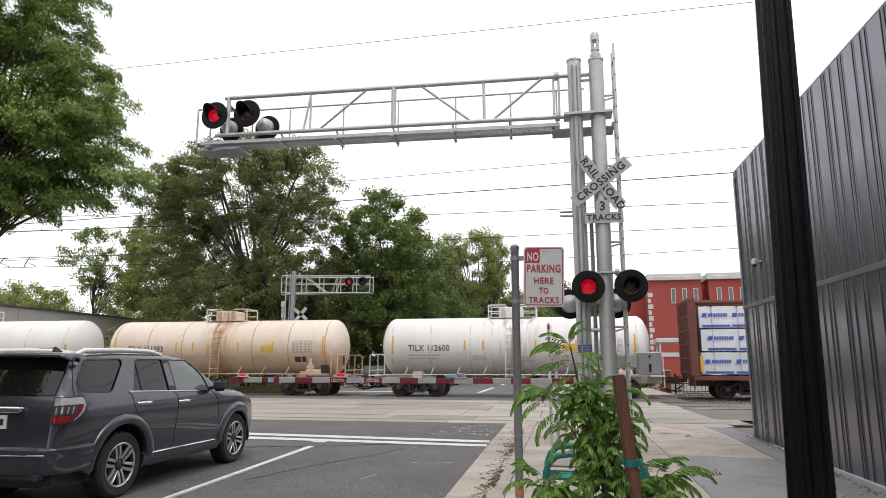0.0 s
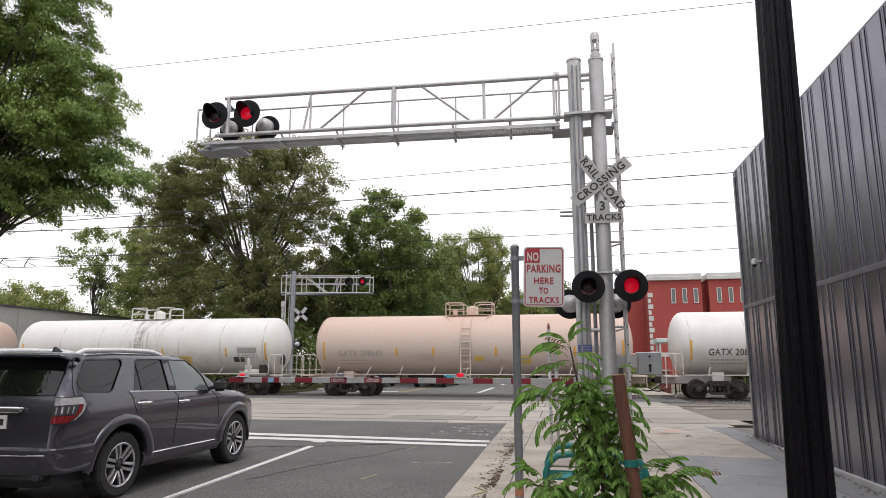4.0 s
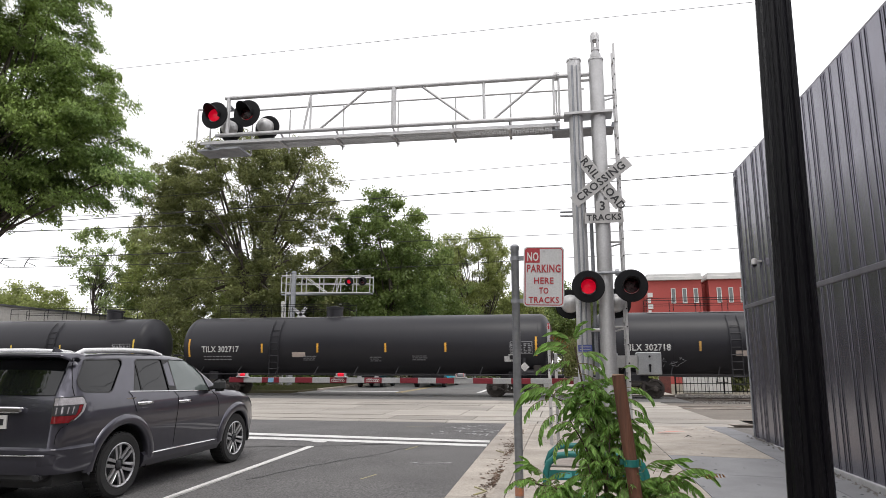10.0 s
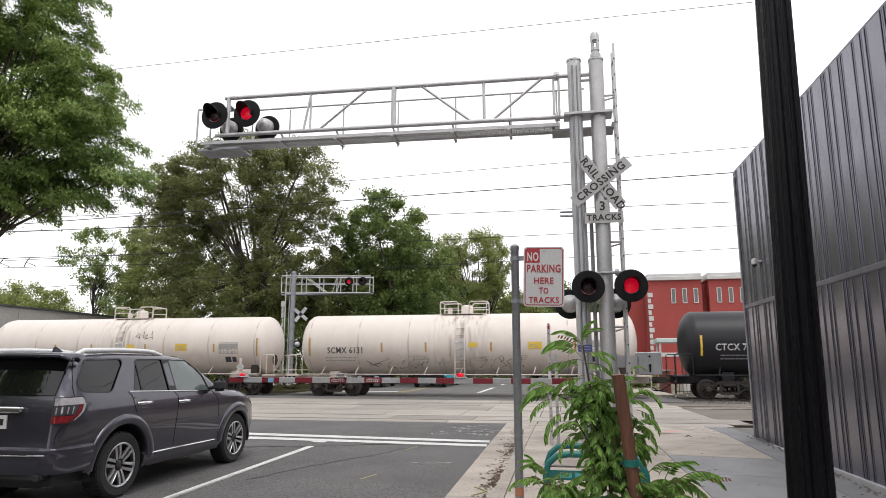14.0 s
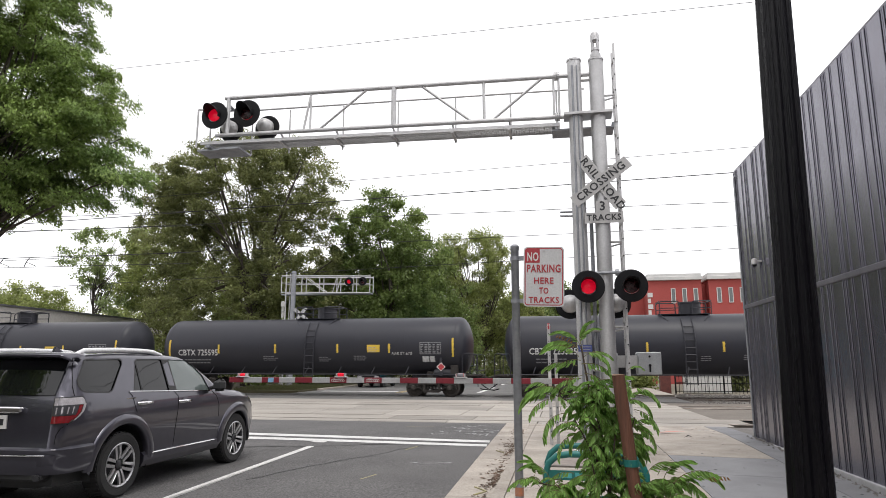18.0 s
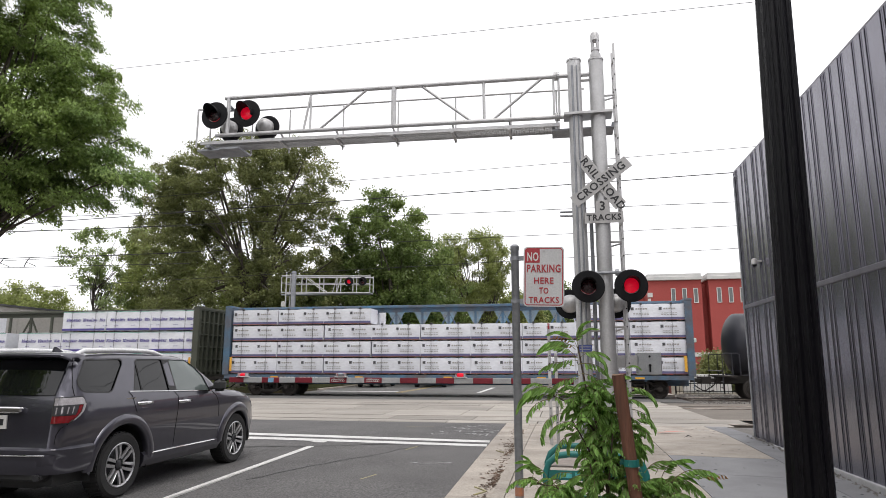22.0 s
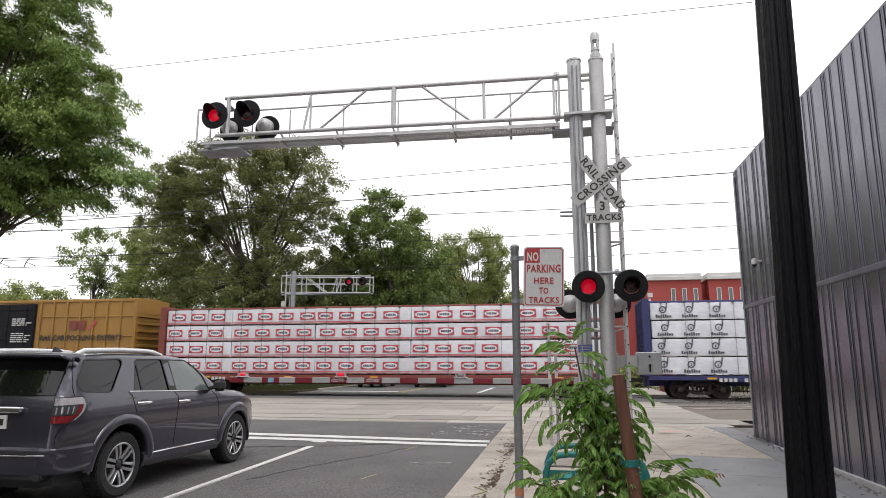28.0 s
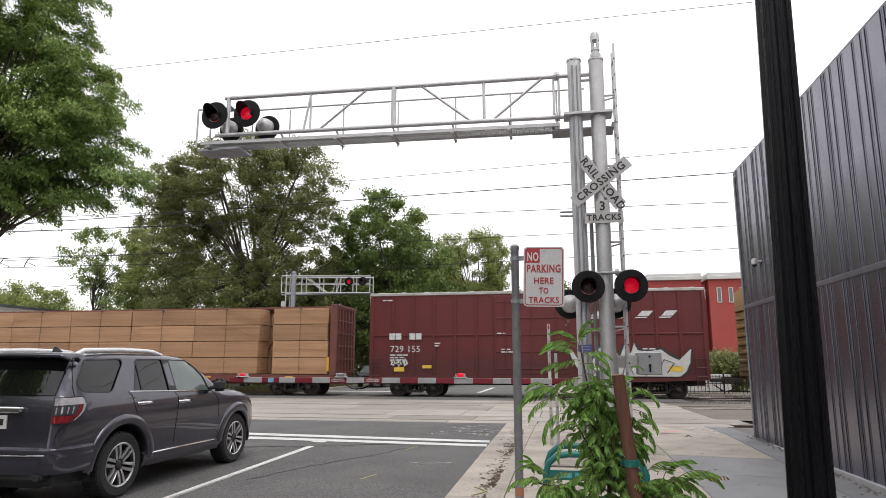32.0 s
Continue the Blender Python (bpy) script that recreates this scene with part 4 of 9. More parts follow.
def pack_mesh(kind, w, h, seed, depth=1.2):
    """One wrapped pack of boards: a crumpled film over a block; its printed marks and stripe lie a few millimetres proud."""
    rnd = random.Random(seed)
    s, p, b = Shape(), Shape(), Shape()
    nx, nz = max(6, int(w / 0.13)), 7
    yn = -depth / 2
    folds = [(rnd.uniform(-w / 2, w / 2), rnd.uniform(-.7, .7) if rnd.random() < .5 else rnd.uniform(1.2, 2.6) * rnd.choice((-1, 1)), rnd.uniform(.03, .08), rnd.uniform(.014, .034), rnd.uniform(0, h), rnd.uniform(.25, .7)) for k in range(int(5 * w))]
    grid = {}
    pts = []
    for k in range(nz + 1):
        for i in range(nx + 1):
            edge = i in (0, nx) or k in (0, nz)
            x, z = -w / 2 + w * i / nx, 0.02 + (h - .04) * k / nz
            d = sum(q[3] * math.exp(-((x - q[0] - (z - q[4]) * q[1]) / q[2]) ** 2 - ((z - q[4]) / (q[5] * h)) ** 2) for q in folds)
            grid[i, k] = len(pts)
            pts.append((x, yn + (0.02 if edge else .018 - min(d, .036) + rnd.uniform(-.003, .003)), z + (rnd.uniform(-.012, .008) if k in (0, nz) else 0)))
    back = len(pts)
    pts += [(x, depth / 2, z) for x, z in ((-w / 2, .02), (w / 2, .02), (w / 2, h - .02), (-w / 2, h - .02))]
    faces = [(grid[i, k], grid[i + 1, k], grid[i + 1, k + 1], grid[i, k + 1]) for k in range(nz) for i in range(nx)]
    faces.append(tuple(grid[i, nz] for i in range(nx + 1)) + (back + 2, back + 3))
    faces.append(tuple(grid[i, 0] for i in range(nx, -1, -1)) + (back, back + 1))
    faces.append(tuple(grid[0, k] for k in range(nz + 1)) + (back + 3, back))
    faces.append(tuple(grid[nx, k] for k in range(nz, -1, -1)) + (back + 1, back + 2))
    faces.append((back, back + 3, back + 2, back + 1))
    s.add(pts, faces)
    y = yn - 0.024
    x = -w / 2 + rnd.uniform(.04, .3)
    step = {"oval": 1.13, "ring": 1.16, "slant": 1.0, "block": 1.22, "strand": 1.3}.get(kind, 1.0)
    while kind != "boards" and x < w / 2 - 0.25:
        if x < -w / 2 + .03:
            x += step
            continue
        if kind == "oval":
            c, e = x + .39, h * .5
            if c + .4 < w / 2:
                flatquad(p, [(x, e - .18), (x + .78, e - .18), (x + .78, e + .18), (x, e + .18)], y, 1)
                flatquad(p, oval(c, e, .34, .14), y - .003, 0)
                for q in range(6):
                    flatquad(p, [(c - .25 + q * .084, e - .05), (c - .185 + q * .084, e - .05), (c - .185 + q * .084, e + .05), (c - .25 + q * .084, e + .05)], y - .006, 2)
        elif kind == "ring" and x + .6 < w / 2:
            c, e = x + .3, h * .58
            ring(p, c, e, .16, .05, y, 2)
            flatquad(p, [(c + .11, e), (c + .17, e), (c + .22, e + .32), (c + .16, e + .32)], y - .002, 2)
            flatquad(p, [(c - .035, e - .06), (c + .035, e - .06), (c, e + .07)], y - .002, 2)
            for q in range(7):
                flatquad(p, [(x - .02 + q * .1, e - .36), (x + .055 + q * .1, e - .36), (x + .055 + q * .1, e - .26 + .04 * (q in (0, 3, 4))), (x - .02 + q * .1, e - .26 + .04 * (q in (0, 3, 4)))], y, 2)
        elif kind == "slant":
            e = h * .55
            for q in range(8):
                x0 = x + q * .108
                if -w / 2 + .02 < x0 and x0 + .11 < w / 2:
                    hh = .075 + .03 * (q in (0, 1, 5))
                    flatquad(p, [(x0, e - .07), (x0 + .03, e - .07), (x0 + .06, e + hh), (x0 + .03, e + hh)], y, 2)
                    flatquad(p, [(x0 + .05, e - .07), (x0 + .085, e - .07), (x0 + .11, e + hh - .03), (x0 + .075, e + hh - .03)], y, 2)
                    if q % 2 == 0:
                        flatquad(p, [(x0 + .02, e - .005), (x0 + .09, e - .005), (x0 + .095, e + .02), (x0 + .025, e + .02)], y - .002, 2)
            for q in range(3):
                flatquad(p, [(x + .25 + q * .09, e - .3), (x + .31 + q * .09, e - .3), (x + .31 + q * .09, e - .275), (x + .25 + q * .09, e - .275)], y, 2)
        elif kind == "block" and x + .8 < w / 2:
            e = h * .62
            flatquad(p, [(x, e), (x + .13, e), (x + .13, e + .13), (x, e + .13)], y, 2)
            for q in range(5):
                flatquad(p, [(x + .2 + q * .11, e + .02), (x + .28 + q * .11, e + .02), (x + .28 + q * .11, e + .09), (x + .2 + q * .11, e + .09)], y, 3)
            for r_ in (0, 1):
                for q in range(6):
                    flatquad(p, [(x + .1 + q * .12, e - .16 - r_ * .07), (x + .19 + q * .12, e - .16 - r_ * .07), (x + .19 + q * .12, e - .13 - r_ * .07), (x + .1 + q * .12, e - .13 - r_ * .07)], y, 3)
        elif kind == "strand" and x + 1.15 < w / 2:
            e = h * .58
            flatquad(p, [(x, e - .09), (x + .2, e - .09), (x + .24, e + .09), (x + .04, e + .09)], y, 2)
            for q in range(8):
                flatquad(p, [(x + .28 + q * .105, e - .07), (x + .36 + q * .105, e - .07), (x + .38 + q * .105, e + .08), (x + .3 + q * .105, e + .08)], y, 2)
            flatquad(p, [(x, .06), (x + 1.2, .06), (x + 1.2, .15), (x, .15)], y, 2)
        x += step * rnd.uniform(.98, 1.02)
    if kind == "slant":
        flatquad(b, [(-w / 2 + .02, .04), (w / 2 - .02, .04), (w / 2 - .02, .15), (-w / 2 + .02, .15)], y - .002, 1)
        flatquad(b, [(-w / 2 + .02, h - .06), (w / 2 - .02, h - .06), (w / 2 - .02, h - .035), (-w / 2 + .02, h - .035)], y - .002, 3)
    if kind == "oval":
        for z in (.03, .09):
            flatquad(b, [(-w / 2 + .02, z), (w / 2 - .02, z), (w / 2 - .02, z + .03), (-w / 2 + .02, z + .03)], y - .002, 1)
    if kind == "block":
        flatquad(b, [(-w / 2 + .01, .05), (w / 2 - .01, .05), (w / 2 - .01, .15), (-w / 2 + .01, .15)], y - .002, 1)
        flatquad(b, [(-w / 2 + .01, .02), (w / 2 - .01, .02), (w / 2 - .01, .05), (-w / 2 + .01, .05)], y - .002, 4)
    mats = {"oval": [WRAP, LOGO_RED, LOGO_BLACK], "ring": [WRAP, LOGO_BLACK, LOGO_BLACK], "slant": [WRAP, LOGO_PURPLE, LOGO_PURPLE, GREEN_PRINT],
            "block": [WRAP, SLATE, LOGO_BLACK, INK_GREY, CB_RUST], "strand": [WRAP, LOGO_BLUE, LOGO_BLUE]}.get(kind, [BOARD])
    return s.mesh("pack", WRAP, 60), p.mesh("print", mats), b.mesh("stripe", mats) if kind in ("slant", "oval", "block") else None


def board_pack(w, h, seed, depth=1.2):
    """A bare pack: layers of boards with real joints, and ragged ends."""
    rnd = random.Random(seed)
    layers = 15
    t = h / layers
    face = []
    for k in range(layers):
        y = -depth / 2 + rnd.uniform(0, .016)
        face += [(-w / 2, y, k * t + .004), (-w / 2, y, (k + 1) * t - .004), (-w / 2, -depth / 2 + .03, (k + 1) * t)]
    s = Shape().plate(face + [(-w / 2, depth / 2, h), (-w / 2, depth / 2, 0)], (w, 0, 0))
    return s.mesh("pack", BOARD), None, None


def bulkhead(car, paint, h0, h1, m):
    """An end frame: panel, posts, ribs, corner posts and cap."""
    bh = part("bulkhead", Shape().box(-0.07, -1.42, h0, 0.07, 1.42, h1 - .05), paint, car, m=m)
    post = Shape().box(-.22, -.06, h0, .0, .06, h1 - .12).mesh("post", paint)
    for y in (-1.3, -.95, -.47, 0, .47, .95, 1.3):
        part("bulkhead_post", post, paint, bh, m=pose(0, y, 0))
    rib = Shape().box(-.2, -1.38, -.03, -.07, 1.38, .03).mesh("rib", paint)
    for k in range(6):
        part("bulkhead_rib", rib, paint, bh, m=pose(0, 0, h0 + .15 + (h1 - h0 - .3) * k / 5))
    part("bulkhead_cap", Shape().box(-.24, -1.48, h1 - .12, .1, 1.48, h1, c=.01), paint, bh)
    for y in (-1.43, 1.43):
        part("corner_post", Shape().box(-.22, y - .05, h0, .1, y + .05, h1 - .12), paint, bh)


def centrebeam_car(x_from, x_to, paint, label, kind, tiers, tier_h, skip=(), seeds=0, beam=None, plabel="", pack_w=4.45, spans=None, gusset=None):
    L = x_to - x_from
    h = L / 2
    car = thing("centrebeam_flat_car", label, "railway car", "cars of the freight train")
    top = 4.5
    s = Shape().box(-h, -1.45, .92, h, 1.45, 1.03, c=.01)
    for y in (-1.46, 1.4):
        s.plate([(-h, y, 1.02), (h, y, 1.02), (h, y, .84), (h - 3.4, y, .84), (h - 4.4, y, .72), (-h + 4.4, y, .72), (-h + 3.4, y, .84), (-h, y, .84)], (0, .06, 0))
    for k in range(18):
        x = -h + .8 + (L - 1.6) * k / 17
        s.box(x - .04, -1.4, .78, x + .04, 1.4, .92)
    part("deck", s, paint, car)
    part("centre_sill", Shape().box(-h, -.3, .55, h, .3, .92), paint, car)
    for e, rot in ((-h + .1, 0), (h - .1, 180)):
        bulkhead(car, paint, 1.03, top, pose(e, 0, 0, 0, 0, rot))
    bp = beam or paint
    part("top_chord", Shape().box(-h + .1, -.3, top - .12, h - .1, .3, top, c=.015).box(-h + .1, -.06, top - .34, h - .1, .06, top - .12), bp, car)
    n = 16
    for k in range(n + 1):
        x = -h + .4 + (L - .8) * k / n
        part("post", Shape().box(x - .06, -.05, 1.03, x + .06, .05, top - .12), bp, car)
        if k < n:
            x1 = x + (L - .8) / n
            part("diagonal", Shape().tube((x, 0, 1.6 if k % 2 else top - .35), (x1, 0, top - .35 if k % 2 else 1.6), .05, n=6), bp, car)
    if gusset:
        for k in range(n + 1):
            x = -h + .4 + (L - .8) * k / n
            part("gusset", Shape().plate([(x - .42, -.04, top - .34), (x + .42, -.04, top - .34), (x + .1, -.04, top - .95), (x - .1, -.04, top - .95)], (0, .08, 0)), gusset, car)
    z0 = 1.05
    if not spans:
        cols = max(1, round((L - .7) / pack_w))
        spans = [(-h + .35 + (L - .7) * c / cols, -h + .35 + (L - .7) * (c + 1) / cols) for c in range(cols)]
    w = sum(q[1] - q[0] for q in spans) / len(spans)
    variants = {}
    for a, b in spans:
        k = round(b - a, 1)
        if k not in variants:
            variants[k] = [board_pack(b - a - .03, tier_h - .03, seeds + i) if kind == "boards" else pack_mesh(kind, b - a - .025, tier_h - .03, seeds + i + int(k * 10)) for i in range(4)]
    for side in (0, 1):
        for c, (xa, xb) in enumerate(spans):
            x = (xa + xb) / 2
            for t in range(tiers):
                if (c, t) in skip:
                    continue
                m = pose(x + random.Random(seeds + c * 7 + t).uniform(-.03, .03), -.74, z0 + .03 + t * tier_h, 0, 0, 0) if side == 0 else pose(x, .74, z0 + .03 + t * tier_h, 0, 0, 180)
                wrap, marks, stripe = variants[round(xb - xa, 1)][(c * 3 + t + c // 2 + side) % 4]
                pk_ = part("lumber_pack", wrap, WRAP, car, plabel, m)
                if marks and side == 0:
                    tagged(part("printed_mark", marks, WRAP, pk_), kind="stuff")
                if stripe and side == 0:
                    part("printed_stripe", stripe, WRAP, pk_)
            topz = z0 + .03 + tier_h * max([t + 1 for t in range(tiers) if (c, t) not in skip] or [0])
            if topz < z0 + .1:
                continue
            for q in ((.5,) if kind == "boards" else (.12, .37, .63, .88) if w > 3 else (.22, .76)):
                xx = xa + (xb - xa) * q
                y = -1.375 if side == 0 else 1.375
                part("tie_down", Shape().box(xx - .007, y - .012, 1.0, xx + .007, y + .004, topz).box(xx - .007, min(y, y * .22), topz, xx + .007, max(y, y * .22), topz + .006), STRAP, car)
                if side == 0:
                    part("corner_guard", Shape().box(xx - .05, y - .015, topz - .07, xx + .05, y + .06, topz + .02, c=.008), STRAP, car)
    s = Shape()
    for t in range(tiers):
        for c, (xa, xb) in enumerate(spans):
            if (c, t) in skip:
                continue
            x = (xa + xb) / 2
            for q in (-.4, -.13, .13, .4):
                s.box(x + w * q - .045, -1.33, z0 + t * tier_h, x + w * q + .045, 1.33, z0 + t * tier_h + .03)
    part("batten", s, BATTEN, car)
    for x in (-h + .25, h - .35):
        part("reflector", Shape().box(x, -1.475, 1.2, x + .12, -1.462, 1.9), REFLECT, car)
    for k in range(5):
        x = -h + 2.5 + (L - 5) * k / 4
        part("reflector", Shape().box(x, -1.475, .88, x + .4, -1.462, .96), REFLECT, car)
    s = Shape()
    rnd = random.Random(seeds)
    x = -h + 3.0
    for k in range(9):
        s.box(x, -1.472, .77, x + .14, -1.462, .93)
        x += .2 + (.25 if k == 3 else 0)
    part("car_marking", s, INK_WHITE, car)
    s = Shape()
    for e in (-1, 1):
        for y in (-1.42, 1.42):
            s.pipe([(e * (h + .02), y, .42), (e * (h + .02), y, 4.3)], .02)
            for k in range(10):
                s.pipe([(e * (h + .02), y, .5 + k * .38), (e * (h + .02), y * .72, .5 + k * .38)], .018, n=5)
    part("end_ladder", s, paint, car)
    running_gear(car, (-h + 2.3, h - 2.3), h + 0.1)
    return car


def box_car(L, paint, door_paint, label, marks, roof=None, posts=15, mid=(), end_top=None):
    h = L / 2
    car = thing("box_car", label, "railway car", "cars of the freight train")
    z0, z1 = 1.0, 4.95
    part("body", Shape().box(-h + .06, -1.4, z0, h - .06, 1.4, z1, c=.02), paint, car)
    s = Shape().box(-h, -1.46, z1 - .1, h, 1.46, z1 + .04, c=.02)
    for k in range(14):
        x = -h + .5 + (L - 1) * k / 13
        s.plate([(x - .06, -1.4, z1 + .03), (x + .06, -1.4, z1 + .03), (x + .06, 0, z1 + .14), (x - .06, 0, z1 + .14)], (0, 0, .05)).plate([(x - .06, 1.4, z1 + .03), (x + .06, 1.4, z1 + .03), (x + .06, 0, z1 + .14), (x - .06, 0, z1 + .14)], (0, 0, .05))
    s.plate([(-h, -1.44, z1 + .02), (-h, 0, z1 + .15), (-h, 1.44, z1 + .02)], (L, 0, 0))
    part("roof", s, roof or paint, car)
    part("sill", Shape().plate([(-h, -1.45, 1.08), (h, -1.45, 1.08), (h, -1.45, .84), (1.9, -1.45, .66), (-1.9, -1.45, .66), (-h, -1.45, .84)], (0, .05, 0))
         .plate([(-h, 1.4, 1.08), (h, 1.4, 1.08), (h, 1.4, .84), (1.9, 1.4, .66), (-1.9, 1.4, .66), (-h, 1.4, .84)], (0, .05, 0)), paint, car)
    part("underframe", Shape().box(-h, -.3, .55, h, .3, 1.0), TRUCK, car)
    for y in (-1.4, 1.4):
        e = -1 if y < 0 else 1
        for z in mid:
            for x0, x1 in ((-h + .1, -1.86), (1.86, h - .1)):
                part("side_rib", Shape().box(x0, min(y, y + e * .05), z - .035, x1, max(y, y + e * .05), z + .035, c=.015), paint, car)
        for k in range(posts):
            x = -h + .12 + (L - .24) * k / (posts - 1)
            if abs(x) > 1.9:
                part("side_post", Shape().box(x - .055, min(y, y + e * .07), z0 + .05, x + .055, max(y, y + e * .07), z1 - .08, c=.02), paint, car)
        door = part("door", Shape().box(-1.78, min(y, y + e * .06), z0 + .06, 1.78, max(y, y + e * .06), z1 - .16, c=.02), door_paint, car)
        s = Shape()
        for k in range(5):
            z = z0 + .3 + (z1 - z0 - .8) * k / 4
            s.box(-1.74, min(y, y + e * .09), z, 1.74, max(y, y + e * .09), z + .07, c=.015)
        for x in (-1.72, -.02, 1.64):
            s.box(x, min(y, y + e * .1), z0 + .1, x + .08, max(y, y + e * .1), z1 - .2, c=.015)
        part("door_rib", s, door_paint, door)
        part("lock_rod", Shape().tube((-1.2, y + e * .13, z0 + .1), (-1.2, y + e * .13, z1 - .3), .022).tube((1.2, y + e * .13, z0 + .1), (1.2, y + e * .13, z1 - .3), .022), door_paint, door)
    for e in (-1, 1):
        s = Shape().box(min(e * (h - .08), e * h), -1.45, z0, max(e * (h - .08), e * h), 1.45, z1, c=.01)
        part("end_wall", s, paint, car)
        if end_top:
            part("end_panel", Shape().box(min(e * h, e * (h + .03)), -1.4, z1 - .55, max(e * h, e * (h + .03)), 1.4, z1 - .03, c=.01), end_top, car, "white top panel")
        for k in range(8):
            z = z0 + .2 + k * .4
            s = Shape().box(min(e * (h - .02), e * (h + .07)), -1.3, z, max(e * (h - .02), e * (h + .07)), 1.3, z + .2, c=.04)
            part("end_rib", s, paint, car)
        for y in (-1.47, 1.47):
            s = Shape()
            x = e * (h - .35)
            for k in range(4):
                z = .6 + k * .4
                s.pipe([(x - .22, y * 1.02, z), (x + .22, y * 1.02, z)], .018, n=5)
            s.pipe([(x - .22, y * 1.02, .5), (x - .22, y * 1.02, 1.9)], .018, n=5).pipe([(x + .22, y * 1.02, .5), (x + .22, y * 1.02, 1.9)], .018, n=5)
            part("side_ladder", s, paint, car)
    marks(car, h)
    running_gear(car, (-h + 2.2, h - 2.2), h + 0.25)
    return car


def flat(name, pts, mt, car, y=-1.478, label=""):
    s = Shape()
    n = len(pts)
    s.add([(x, y, z) for x, z in pts], [tuple(range(n))])
    return part(name, s, mt, car, label)


def scrawl(name, car, x0, x1, z0, z1, fills, edge, seed, y=-1.476, n=7, label="", curve=None):
    """Spray-painted lettering as overlapping crooked shapes; no words can be told."""
    rnd = random.Random(seed)
    w = (x1 - x0) / n
    for k in range(n):
        cx, cz = x0 + w * (k + .5), (z0 + z1) / 2
        pts = []
        m = rnd.choice((8, 10))
        ph = rnd.uniform(0, 1)
        for q in range(m):
            a = (q + ph) * math.tau / m
            rr = rnd.uniform(.9, 1.3) if q % 2 else rnd.uniform(.5, .8)
            pts.append((cx + math.cos(a) * w * .62 * rr, cz + math.sin(a) * (z1 - z0) * .5 * rr))
        for scale_, mt, dy in ((1.0, edge, 0.0), (.86, fills[k % len(fills)], -.004)):
            s = Shape()
            q = [(cx + (x - cx) * scale_, cz + (z - cz) * scale_) for x, z in pts]
            if curve:
                r, zc = curve
                s.add([(x, -math.sqrt(max(r * r - (z - zc) ** 2, .05)) - .008 + dy, z) for x, z in q], [tuple(range(len(q)))])
            else:
                s.add([(x, y + dy - .001 * k, z) for x, z in q], [tuple(range(len(q)))])
            part(name, s, mt, car, label if scale_ == 1.0 and k == 0 else "")
        for j in range(2):
            a, b = rnd.choice(pts), rnd.choice(pts)
            if a != b:
                c = ((a[0] * .5 + cx * .5), (a[1] * .5 + cz * .5)), ((b[0] * .4 + cx * .6), (b[1] * .4 + cz * .6))
                p = []
                for x, z in c:
                    yy = y - .012 if not curve else -math.sqrt(max(curve[0] ** 2 - (z - curve[1]) ** 2, .05)) - .016
                    p.append((x, yy, z))
                part(name, Shape().tube(p[0], p[1], .02, n=4), edge, car)


def scribble(name, car, x0, z0, size, n, mt, curve, seed):
    """A thin spray line that loops along the flank."""
    rnd = random.Random(seed)
    for k in range(n):
        pts = []
        for q in range(rnd.choice((5, 6, 7))):
            x, z = x0 + k * size * .55 + rnd.uniform(-.1, .6) * size, z0 + rnd.uniform(-.5, .5) * size * (1 if q % 2 else .7)
            pts.append((x, -math.sqrt(max(curve[0] ** 2 - (z - curve[1]) ** 2, .05)) - .006, z))
        part(name, Shape().pipe(pts, .012, n=4), mt, car)


CB_MAROON = mat("maroon_steel", (0.2, 0.06, 0.045), (0.11, 0.045, 0.035), 0.7, scale=1.2, fine=20, amt=1, grain=0.15, bump=0.15)
CB_BLUE = mat("faded_blue_steel", (0.05, 0.17, 0.29), (0.12, 0.08, 0.06), 0.65, scale=1.2, fine=20, amt=0.8, grain=0.15, bump=0.15)
CB_GUSSET = mat("pale_blue_gusset", (0.16, 0.33, 0.46), (0.2, 0.16, 0.13), 0.65, scale=2, amt=0.6)
CB_GREEN = mat("olive_black_steel", (0.075, 0.085, 0.06), (0.05, 0.05, 0.04), 0.7, scale=1.2, fine=20, amt=1, bump=0.15)
CB_PURPLE = mat("deep_blue_steel", (0.035, 0.04, 0.16), (0.03, 0.03, 0.09), 0.6, scale=1.2, fine=20, amt=1, bump=0.12)
CB_RED = mat("red_brown_steel", (0.26, 0.055, 0.04), (0.15, 0.045, 0.035), 0.65, scale=1.2, fine=20, amt=1, bump=0.15)
BOX_YELLOW = grimy("yellow_box_car_paint", (0.39, 0.21, 0.046), (0.15, 0.09, 0.04), 1.75, 0.75)
BOX_BROWN = grimy("oxide_red_box_car_paint", (0.14, 0.026, 0.027), (0.065, 0.024, 0.022), 1.7, 0.6)
BOX_BLACK = mat("black_door_paint", (0.011, 0.011, 0.015), (0.018, 0.018, 0.022), 0.6, scale=1, bump=0.08, spec=0.12)
ROOF_PALE = mat("zinc_roof", (0.5, 0.49, 0.47), (0.33, 0.31, 0.28), 0.55, 0.3, scale=1.5, bump=0.1)
G_ORANGE = mat("spray_orange", (0.75, 0.25, 0.04), (0.7, 0.4, 0.05), 0.6, scale=1)
G_YELLOW = mat("spray_yellow", (0.75, 0.55, 0.05), (0.7, 0.4, 0.05), 0.6, scale=1)


G_GREEN = mat("spray_green", (0.08, 0.35, 0.1), (0.05, 0.28, 0.2), 0.6, scale=1)


